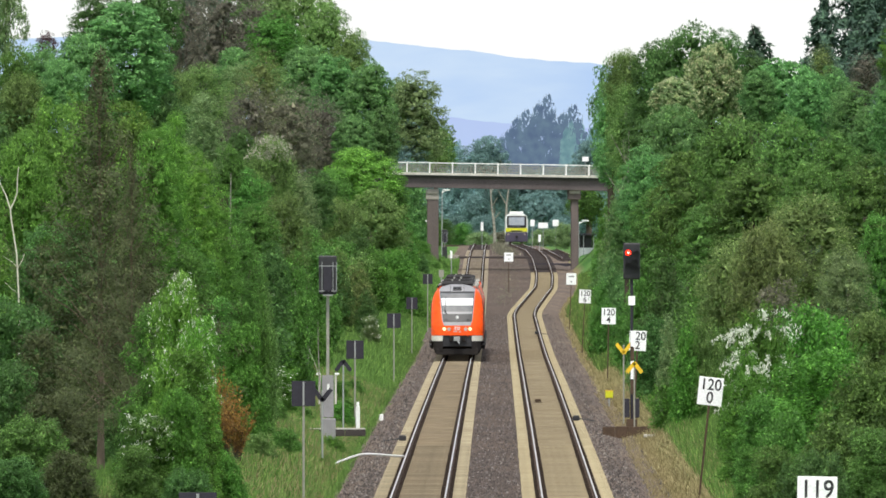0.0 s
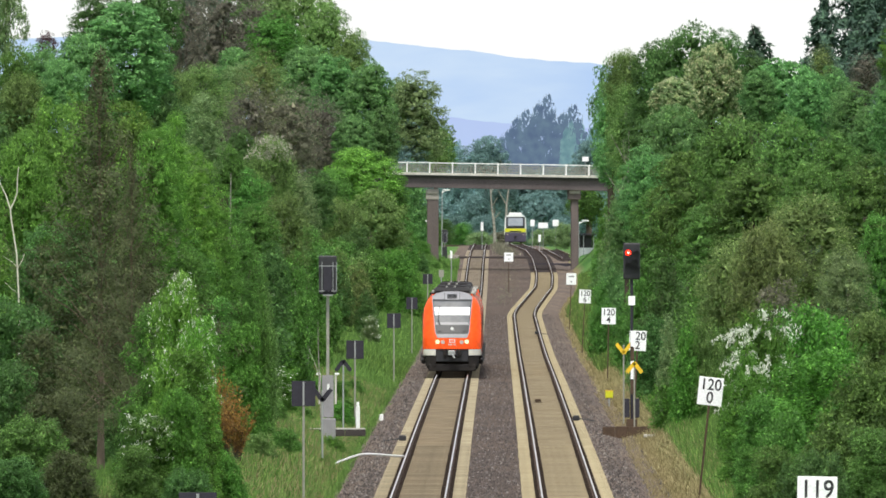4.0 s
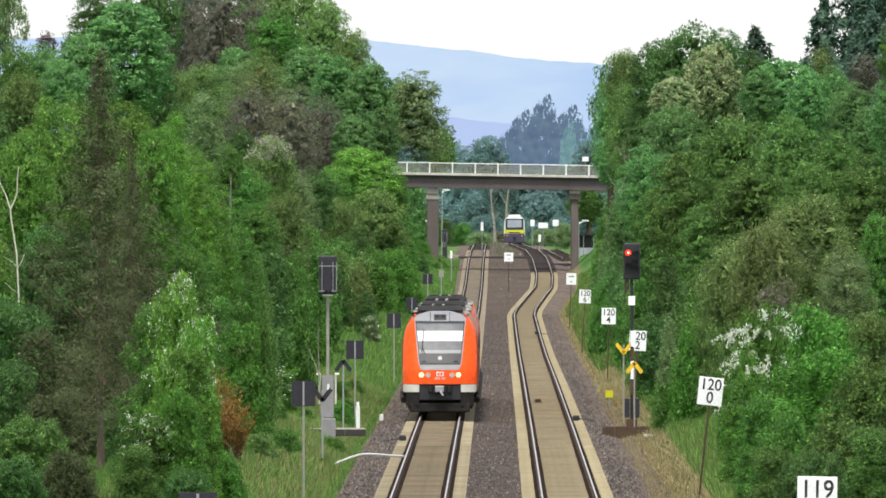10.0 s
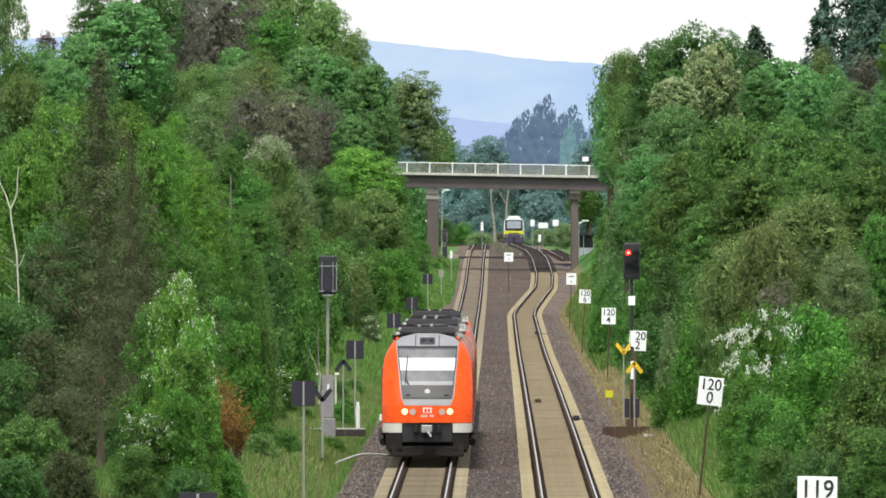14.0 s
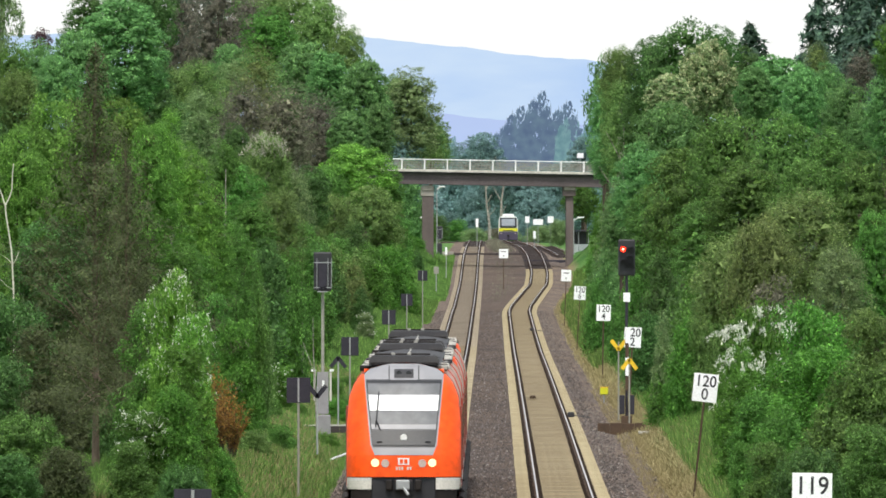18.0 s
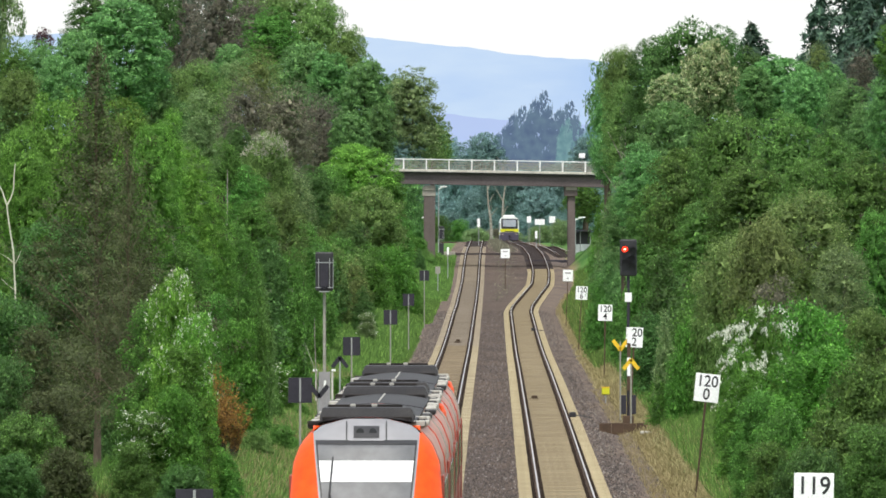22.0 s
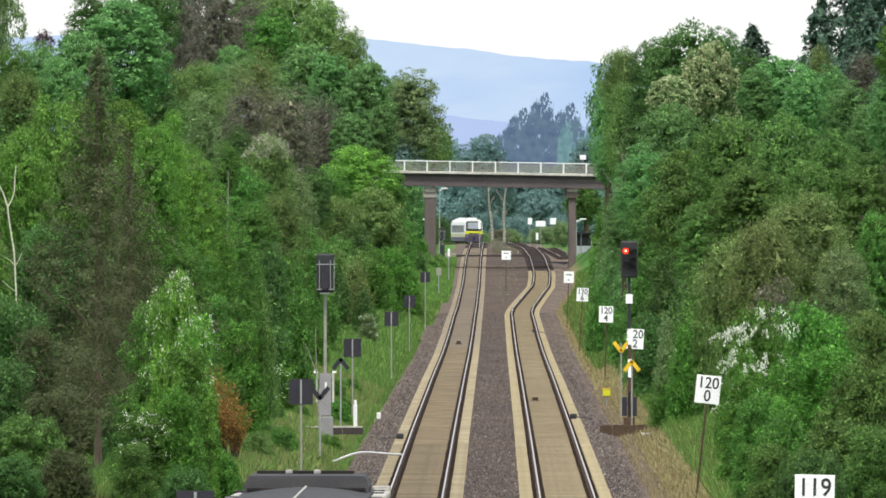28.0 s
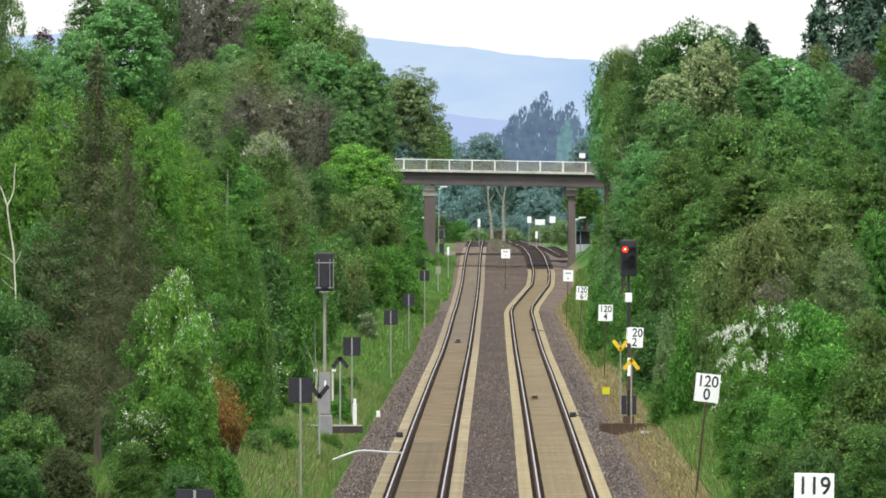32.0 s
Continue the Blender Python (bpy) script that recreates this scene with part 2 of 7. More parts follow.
GRASS_BLADE = foliage("grass_blades", (0.085, 0.165, 0.034), (0.14, 0.225, 0.05), 0.3, 0.35, 0.7, 0.5)
DRY_BLADE = foliage("dry_grass_blades", (0.26, 0.215, 0.105), (0.26, 0.225, 0.12), 0.2, 0.3, 0.8)
WHITE_FLOWER = foliage("white_blossom", (0.84, 0.86, 0.76), (0.5, 0.51, 0.46), 0.1, 0.3, 0.7)
CREAM_FLOWER = foliage("cream_blossom", (0.48, 0.51, 0.28), (0.40, 0.41, 0.27), 0.1, 0.3, 0.7)
PINK_FLOWER = foliage("greyish_pink_blossom", (0.52, 0.46, 0.42), (0.40, 0.37, 0.35), 0.1, 0.3, 0.7)
LEAF = {
    "mid": foliage("mid_green_leaves", (0.074, 0.185, 0.034), (0.14, 0.30, 0.06)),
    "fresh": foliage("fresh_green_leaves", (0.076, 0.20, 0.03), (0.14, 0.31, 0.05)),
    "dark": foliage("dark_green_leaves", (0.060, 0.138, 0.036), (0.105, 0.215, 0.058)),
    "cool": foliage("cool_green_leaves", (0.105, 0.238, 0.075), (0.175, 0.34, 0.11)),
    "olive": foliage("olive_green_leaves", (0.118, 0.205, 0.055), (0.19, 0.30, 0.09)),
    "grey": foliage("greyish_green_leaves", (0.15, 0.23, 0.09), (0.25, 0.34, 0.15)),
    "lime": foliage("yellowish_green_leaves", (0.098, 0.21, 0.034), (0.165, 0.31, 0.055)),
    "brown": foliage("brownish_twigs_and_leaves", (0.15, 0.15, 0.105), (0.24, 0.235, 0.16)),
    "rust": foliage("rust_brown_leaves", (0.27, 0.145, 0.036), (0.33, 0.20, 0.05)),
    "spruce": foliage("dark_spruce_needles", (0.035, 0.075, 0.05), (0.065, 0.12, 0.07), 0.25, 0.1),
    "larch": foliage("dull_olive_needles", (0.068, 0.085, 0.034), (0.09, 0.11, 0.04), 0.1, 0.34),
    "bright": foliage("bright_green_leaves", (0.135, 0.32, 0.048), (0.21, 0.42, 0.075)),
    "moss": foliage("moss_green_leaves", (0.082, 0.165, 0.038), (0.14, 0.26, 0.06)),
    "tan": foliage("tan_olive_leaves", (0.142, 0.20, 0.064), (0.22, 0.295, 0.098)),
    "umber": foliage("dark_brown_twigs", (0.12, 0.115, 0.088), (0.15, 0.142, 0.105), 0.2, 0.2),
    "copper": foliage("copper_red_leaves", (0.075, 0.035, 0.042), (0.10, 0.05, 0.055)),
    # trees beyond the bridge: a teal haze is painted into the leaf colour
    "blue": foliage("haze_tinted_far_leaves", (0.125, 0.22, 0.21), (0.17, 0.28, 0.26)),
}


def grass_ground():
    """Verge: green grass with dry straw along the ballast's edge (first texture coordinate: metres from the track)."""
    m = bpy.data.materials.new("grassy_verge")
    m.use_nodes = True
    n, l = links_of(m)
    b = n["Principled BSDF"]
    b.inputs["Roughness"].default_value, b.inputs["Specular IOR Level"].default_value = 0.95, 0.05
    tc, uv = n.new("ShaderNodeTexCoord"), n.new("ShaderNodeUVMap")
    sp = n.new("ShaderNodeSeparateXYZ")
    l.new(uv.outputs[0], sp.inputs[0])
    big, tiny = (n.new("ShaderNodeTexNoise") for _ in range(2))
    for node, s in ((big, 0.12), (tiny, 14.0)):
        node.inputs["Scale"].default_value, node.inputs["Detail"].default_value = s, 5
        l.new(tc.outputs["Object"], node.inputs["Vector"])
    green = n.new("ShaderNodeMix")
    green.data_type = "RGBA"
    green.inputs[6].default_value, green.inputs[7].default_value = (0.035, 0.10, 0.025, 1), (0.11, 0.215, 0.055, 1)
    fleck = n.new("ShaderNodeTexNoise")
    fleck.inputs["Scale"].default_value, fleck.inputs["Detail"].default_value = 0.22, 7
    flat = n.new("ShaderNodeMapping")
    flat.inputs["Scale"].default_value = (2.2, 0.35, 1)
    spread = n.new("ShaderNodeMapRange")
    spread.inputs[1].default_value, spread.inputs[2].default_value = 0.3, 0.7
    l.new(tc.outputs["Object"], flat.inputs[0]), l.new(flat.outputs[0], fleck.inputs["Vector"])
    l.new(fleck.outputs[0], spread.inputs[0]), l.new(spread.outputs[0], green.inputs[0])
    straw = n.new("ShaderNodeMix")
    straw.data_type = "RGBA"
    straw.inputs[6].default_value, straw.inputs[7].default_value = (0.24, 0.19, 0.11, 1), (0.15, 0.128, 0.075, 1)
    l.new(tiny.outputs[0], straw.inputs[0])
    edge = n.new("ShaderNodeMapRange")
    edge.inputs[1].default_value, edge.inputs[2].default_value = 4.6, 2.9
    l.new(sp.outputs[0], edge.inputs[0])
    add1 = n.new("ShaderNodeMath")
    add1.operation = "ADD"
    l.new(edge.outputs[0], add1.inputs[0]), l.new(big.outputs[0], add1.inputs[1])
    cut = n.new("ShaderNodeMapRange")
    cut.inputs[1].default_value, cut.inputs[2].default_value = 0.95, 1.45
    l.new(add1.outputs[0], cut.inputs[0])
    mx = n.new("ShaderNodeMix")
    mx.data_type = "RGBA"
    l.new(cut.outputs[0], mx.inputs[0]), l.new(green.outputs[2], mx.inputs[6]), l.new(straw.outputs[2], mx.inputs[7])
    l.new(mx.outputs[2], b.inputs["Base Color"])
    bp = n.new("ShaderNodeBump")
    bp.inputs["Strength"].default_value, bp.inputs["Distance"].default_value = 0.5, 0.08
    l.new(tiny.outputs[0], bp.inputs["Height"]), l.new(bp.outputs[0], b.inputs["Normal"])
    return m


def ballast_stone():
    m = bpy.data.materials.new("grey_brown_ballast")
    m.use_nodes = True
    n, l = links_of(m)
    b = n["Principled BSDF"]
    b.inputs["Roughness"].default_value, b.inputs["Specular IOR Level"].default_value = 0.95, 0.05
    tc, vo, nz = n.new("ShaderNodeTexCoord"), n.new("ShaderNodeTexVoronoi"), n.new("ShaderNodeTexNoise")
    vo.inputs["Scale"].default_value = 11.0
    nz.inputs["Scale"].default_value, nz.inputs["Detail"].default_value = 0.25, 6
    mp = n.new("ShaderNodeMapping")
    mp.inputs["Scale"].default_value = (1, 0.2, 1)
    l.new(tc.outputs["Object"], vo.inputs["Vector"]), l.new(tc.outputs["Object"], mp.inputs[0])
    l.new(mp.outputs[0], nz.inputs["Vector"])
    ramp = n.new("ShaderNodeValToRGB")
    ramp.color_ramp.elements[0].color, ramp.color_ramp.elements[1].color = (0.068, 0.056, 0.048, 1), (0.21, 0.177, 0.152, 1)
    l.new(vo.outputs["Color"], ramp.inputs[0])
    mx = n.new("ShaderNodeMix")
    mx.data_type, mx.blend_type = "RGBA", "MULTIPLY"
    mx.inputs[0].default_value = 0.8
    tone = n.new("ShaderNodeValToRGB")
    tone.color_ramp.elements[0].position, tone.color_ramp.elements[1].position = 0.35, 0.65
    tone.color_ramp.elements[0].color, tone.color_ramp.elements[1].color = (0.72, 0.68, 0.70, 1), (1.15, 1.05, 0.95, 1)
    l.new(nz.outputs[0], tone.inputs[0])
    l.new(ramp.outputs[0], mx.inputs[6]), l.new(tone.outputs[0], mx.inputs[7])
    # oil and brake dust lie thicker between the tracks (first texture coordinate: metres out from the line)
    uv, sp, dust, grime = n.new("ShaderNodeUVMap"), n.new("ShaderNodeSeparateXYZ"), n.new("ShaderNodeMapRange"), n.new("ShaderNodeMix")
    dust.inputs[1].default_value, dust.inputs[2].default_value = 0.0, 1.5
    dust.inputs[3].default_value, dust.inputs[4].default_value = 1.0, 0.0
    grime.data_type, grime.blend_type = "RGBA", "MULTIPLY"
    grime.inputs[7].default_value = (0.70, 0.69, 0.70, 1)
    l.new(uv.outputs[0], sp.inputs[0]), l.new(sp.outputs[0], dust.inputs[0]), l.new(dust.outputs[0], grime.inputs[0])
    l.new(mx.outputs[2], grime.inputs[6]), l.new(grime.outputs[2], b.inputs["Base Color"])
    bp = n.new("ShaderNodeBump")
    bp.inputs["Strength"].default_value, bp.inputs["Distance"].default_value = 0.9, 0.04
    l.new(vo.outputs["Distance"], bp.inputs["Height"]), l.new(bp.outputs[0], b.inputs["Normal"])
    return m


STONE = foliage("pale_and_dark_ballast_stones", (0.06, 0.051, 0.048), (0.165, 0.152, 0.14), 0.1, 0.0, 0.9)
GRASS, BALLAST = grass_ground(), ballast_stone()
# hills glow in blues that hold the haze in front of them
HILL_FAR = distance("hazy_pale_blue_hill", (0.66, 0.80, 0.96), (0.47, 0.64, 0.92), 0.016, 0.95, (1, 0, 4))
HILL_NEAR = distance("hazy_soft_blue_hill", (0.49, 0.61, 0.90), (0.45, 0.56, 0.88), 0.02, 0.95, (1, 0, 3))
# woods below the hills: distance haze is painted in as blue and teal glow
WOOD_FAR = distance("hazy_blue_grey_far_wood", (0.10, 0.15, 0.245), (0.14, 0.215, 0.29), 0.5, 1.0, (1, 0, 1))
WOOD_PALE = distance("hazy_pale_teal_far_wood", (0.13, 0.25, 0.29), (0.21, 0.37, 0.38), 0.6, 1.0, (1, 0, 1))
PIER = surface("dark_pier_concrete", (0.16, 0.13, 0.125), (0.10, 0.085, 0.08), 0.85, scale=0.8, fine=14, streak=(1, 1, 0.4))


# ---- small geometry kit ----
def part(name, data, material, parent=None, label=""):
    """Links a bmesh or a mesh as one object, under parent if there is one."""
    if isinstance(data, bmesh.types.BMesh):
        me = bpy.data.meshes.new(name)
        data.to_mesh(me)
        data.free()
    else:
        me = data
    for m in material if isinstance(material, (list, tuple)) else [material]:
        if len(me.materials) < 4:
            me.materials.append(m)
    ob = new(name, me)
    ob.parent = parent
    return tagged(ob, label)


def thing(name, x, y, z, label, category, group="", kind="", rz=0.0):
    ob = new(name)
    ob.empty_display_size = 0.3
    ob.matrix_world = pose(x, y, z, 0, 0, rz)
    return tagged(ob, label, category, group, kind)


def mesh_of(verts, faces, name="mesh", smooth=False):
    me = bpy.data.meshes.new(name)
    me.from_pydata([tuple(v) for v in verts], [], [tuple(f) for f in faces])
    if smooth:
        me.polygons.foreach_set("use_smooth", [True] * len(me.polygons))
    me.update()
    return me


def box(cx, cy, cz, sx, sy, sz, bevel=0.0, bm=None, turn=None):
    bm = bm or bmesh.new()
    made = bmesh.ops.create_cube(bm, size=1.0)["verts"]
    m = Matrix.Translation((cx, cy, cz)) @ (turn or Matrix()) @ Matrix.Diagonal((sx, sy, sz, 1))
    bmesh.ops.transform(bm, matrix=m, verts=made)
    if bevel:
        edges = list({e for v in made for e in v.link_edges})
        bmesh.ops.bevel(bm, geom=edges, offset=bevel, segments=2, affect="EDGES", profile=0.5)
    return bm


def rod(a, b, r0, r1=None, sides=10, bm=None, caps=True):
    bm = bm or bmesh.new()
    a, b = Vector(a), Vector(b)
    d = b - a
    made = bmesh.ops.create_cone(bm, cap_ends=caps, segments=sides, radius1=r0, radius2=r0 if r1 is None else r1, depth=d.length)["verts"]
    m = Matrix.Translation((a + b) / 2) @ d.to_track_quat("Z", "Y").to_matrix().to_4x4()
    bmesh.ops.transform(bm, matrix=m, verts=made)
    return bm


def writing(text, x, y, z, size, material, parent, squeeze=1.0):
    """Letters of the built-in font, as a thin mesh facing -y."""
    cu = bpy.data.curves.new("writing", "FONT")
    cu.body, cu.size, cu.align_x, cu.align_y, cu.extrude = text, size, "CENTER", "CENTER", 0.002
    cu.offset = 0.012 * size
    tmp = bpy.data.objects.new("writing", cu)
    me = bpy.data.meshes.new_from_object(tmp)
    me.transform(Matrix.Translation((x, y, z)) @ Matrix.Rotation(radians(90), 4, "X") @ Matrix.Diagonal((squeeze, 1, 1, 1)))
    bpy.data.objects.remove(tmp)
    return part("writing", me, material, parent)


# ---- the line: plan and profile, in metres along it ----
def eased(xs, ys, half=30.0):
    def f(d):
        d = np.asarray(d, float)
        return sum(np.interp(d + o * half, xs, ys) for o in (-1, -0.5, 0, 0.5, 1)) / 5
    return f


rail_z = eased([-300, 720, 950, 1120, 1260, 1450, 1560, 1820, 1950, 2060, 2250, 2560, 3100, 3600, 5000], [0, 0, -0.15, -0.36, -0.30, 0, 0, 0.72, 1.86, 2.6, 3.0, 3.15, 1.7, 1.2, 1.2])
apart = eased([-300, 1474, 1560, 1700, 1800, 1900, 2060, 2250, 2450, 2560, 5000], [4.2, 4.2, 4.5, 5.6, 6.4, 6.75, 6.6, 6.2, 5.0, 4.6, 4.4], 20)


def left_x(d):
    d = np.asarray(d, float)
    bend, beyond = np.clip(d - 3024, 0, 450), np.clip(d - 3474, 0, None)
    near = np.clip(500 - d, 0, None)
    return -2.2 + 0.00275 * d - 9.6e-6 * near ** 2 - bend ** 2 / 3060.0 - beyond * 0.294


def right_x(d):
    return left_x(d) + apart(d)


BRIDGE_Y = 1950.0
side_rise = eased([0, 1.9, 2.5, 3.1, 4.5, 8, 15, 40, 200, 3000], [-0.24, -0.24, -0.42, -0.25, 0.4, 1.2, 1.6, 2.2, 3.0, 3.0], 0.15)


def ground_z(x, d):
    x, d = np.asarray(x, float), np.asarray(d, float)
    u = np.maximum(left_x(d) - x, x - right_x(d))
    low = np.clip((d - 2200) / 200, 0, 1)
    z = rail_z(d) + np.where(u < 0, -0.24, (1 - low) * side_rise(np.clip(u, 0, None)) - 0.35 * low)
    # road embankment up to the bridge on both sides
    ridge = np.clip(1.25 - np.abs(d - BRIDGE_Y - 4) / 32.0, 0, 1)
    bank = np.clip((u - 2.7) * 0.95, 0, 10.6 - rail_z(d)) * np.clip(ridge, 0, 1)
    return np.where(bank > 0, np.maximum(z, rail_z(d) - 0.3 + bank), z)


def sheet(name, us, ds, material, lift=0.0):
    """A strip of ground along the line; us: metres out from the left (negative) or right (positive) track."""
    ds = np.asarray(ds, float)
    verts, uv = [], []
    for d in ds:
        lx, rx = float(left_x(d)), float(right_x(d))
        for side, u in us:
            x = lx - u if side < 0 else rx + u if side > 0 else lx + (rx - lx) * u
            verts.append((x, d, float(ground_z(x, d)) + lift))
            uv.append((u + (0.8 if side < 0 else 0.0) if side else 0.0, d))
    w = len(us)
    faces = [(i * w + j, i * w + j + 1, (i + 1) * w + j + 1, (i + 1) * w + j) for i in range(len(ds) - 1) for j in range(w - 1)]
    me = mesh_of(verts, faces, name, True)
    layer = me.uv_layers.new(name="UVMap")
    flat = np.array(uv)[[v for f in faces for v in f]].ravel()
    layer.data.foreach_set("uv", flat)
    return tagged(part(name, me, material), kind="structure")


OUT = [1.85, 2.2, 2.5, 2.9, 3.3, 3.8, 4.5, 5.5, 6.5, 8, 10, 12, 14, 17, 22, 30, 45, 80, 200, 600, 1500]
ROWS = list(range(-304, 1856, 8)) + list(range(1856, 2060, 4)) + list(range(2060, 3000, 20)) + list(range(3000, 4951, 50))
ground = sheet("ground", [(-1, u) for u in reversed(OUT)] + [(0, 0.0), (0, 0.5), (0, 1.0)] + [(1, u) for u in OUT], ROWS, GRASS, -0.07)
tagged(ground, "grassy verge rising from the railway line", "ground")
ballast = sheet("ballast", [(-1, u) for u in (2.6, 2.35, 2.1, 1.9, 1.0)] + [(0, k / 6) for k in range(7)] + [(1, u) for u in (1.0, 1.9, 2.1, 2.5, 2.9)],
                list(range(-280, 3600, 8)), BALLAST, 0.03)
tagged(ballast, "grey-brown crushed stone ballast under both tracks", "ballast")


# ---- rails and sleepers ----
RAIL_PROFILE = [(-0.075, -0.172), (-0.075, -0.155), (-0.012, -0.135), (-0.012, -0.045), (-0.036, -0.035), (-0.036, -0.004),
                (-0.026, 0.0), (-0.021, 0.0012), (0.021, 0.0012), (0.026, 0.0), (0.036, -0.004), (0.036, -0.035), (0.012, -0.045), (0.012, -0.135), (0.075, -0.155), (0.075, -0.172)]


def rail(centre, offset, parent, first=-280, last=3600):
    ds = np.arange(first, last, 10.0)
    xs, zs = centre(ds) + offset, rail_z(ds)
    w = len(RAIL_PROFILE)
    verts = [(x + px, d, z + pz) for x, d, z in zip(xs, ds, zs) for px, pz in RAIL_PROFILE]
    faces = [(i * w + j, i * w + j + 1, (i + 1) * w + j + 1, (i + 1) * w + j) for i in range(len(ds) - 1) for j in range(w - 1)]
    me = mesh_of(verts, faces, "rail")
    me.materials.append(RAIL_SIDE), me.materials.append(RAIL_HEAD)
    me.polygons.foreach_set("material_index", [1 if k % (w - 1) == 7 else 0 for k in range(len(faces))])
    ob = new("rail", me)
    ob.parent = parent
    return tagged(ob, "steel rail with rusty sides and a polished head")


def sleeper_mesh(material, plain=False, middle=None):
    bm = bmesh.new()
    box(0, 0, -0.272, 2.6, 0.27, 0.2, 0, bm)
    for v in bm.verts:
        if v.co.z > -0.2:
            v.co.y *= 0.78
            v.co.x *= 0.992
    nm = len(bm.faces)
    box(0, 0, -0.1705, 1.16, 0.208, 0.006, 0, bm)
    n0 = len(bm.faces)
    for s in (-0.7535, 0.7535):
        box(s, 0, -0.160, 0.33, 0.17, 0.03, 0, bm)
        for side in (() if plain else (-0.12, 0.12)):
            box(s + side, 0, -0.14, 0.05, 0.10, 0.05, 0, bm)
    bm.faces.ensure_lookup_table()
    bm.faces.index_update()
    bm.normal_update()
    for f in bm.faces[nm:]:
        f.material_index = 1 if f.index >= n0 else 2
    if plain:
        bmesh.ops.delete(bm, geom=[f for f in bm.faces if f.normal.z < -0.5 or f.normal.y > 0.5], context="FACES")
    me = bpy.data.meshes.new("sleeper")
    bm.to_mesh(me)
    bm.free()
    me.materials.append(material), me.materials.append(FASTENING), me.materials.append(middle or material)
    return me


def many(name, me, places, parent, label):
    """One joined mesh with a copy of me at each place."""
    base = np.array([v.co for v in me.vertices])
    polys = [tuple(p.vertices) for p in me.polygons]
    idx = [p.material_index for p in me.polygons]
    nv = len(base)
    verts = np.concatenate([base + np.array(p) for p in places])
    faces = [tuple(i + k * nv for i in f) for k in range(len(places)) for f in polys]
    out = mesh_of(verts, faces, name)
    for m in me.materials:
        out.materials.append(m)
    out.polygons.foreach_set("material_index", idx * len(places))
    ob = new(name, out)
    ob.parent = parent
    return tagged(ob, label, kind="stuff")


def make_track(name, centre, label, dark_from, ends, middle, worn_from=None, worn=None):
    t = thing(name, 0, 0, 0, label, "railway track", "tracks of the line", "structure")
    rail(centre, -0.7535, t), rail(centre, 0.7535, t)
    pale = sleeper_mesh(ends, False, middle)
    near = np.arange(500, 680, 0.6)[:300]
    rng = np.random.default_rng(4)
    for d in near:
        ob = new("sleeper", pale)
        ob.parent = t
        ob.matrix_basis = pose(float(centre(d)) + rng.normal(0, 0.008), float(d), float(rail_z(d)) + rng.normal(0, 0.003), 0, 0, rng.normal(0, 0.25))
    mid = [(float(centre(d)), float(d), float(rail_z(d))) for d in np.arange(680, worn_from or dark_from, 0.6)]
    far = [(float(centre(d)), float(d), float(rail_z(d))) for d in np.arange(dark_from, 2700, 1.2)]
    fore = [(float(centre(d)), float(d), float(rail_z(d))) for d in np.arange(-60, 500, 0.6)]
    many("near_sleepers", sleeper_mesh(ends, True, middle), fore, t, "sand-coloured concrete sleepers")
    many("far_sleepers", sleeper_mesh(ends, True, middle), mid, t, "sand-coloured concrete sleepers")
    if worn:
        old = [(float(centre(d)), float(d), float(rail_z(d))) for d in np.arange(worn_from, dark_from, 0.6)]
        many("worn_sleepers", sleeper_mesh(worn, True, BROWN_SLEEPER), old, t, "dull brown weathered sleepers")
    many("dark_sleepers", sleeper_mesh(DARK_SLEEPER, True), far, t, "dark tarred wooden sleepers")
    return t


make_track("track_1", left_x, "straight track on stained, weathered concrete sleepers", 2300, OLD_SLEEPER, OLD_SLEEPER_MID, 1180, WORN_SLEEPER)
make_track("track_2", right_x, "track on sandy concrete sleepers that swings aside", 1930, SLEEPER, SLEEPER_MID)


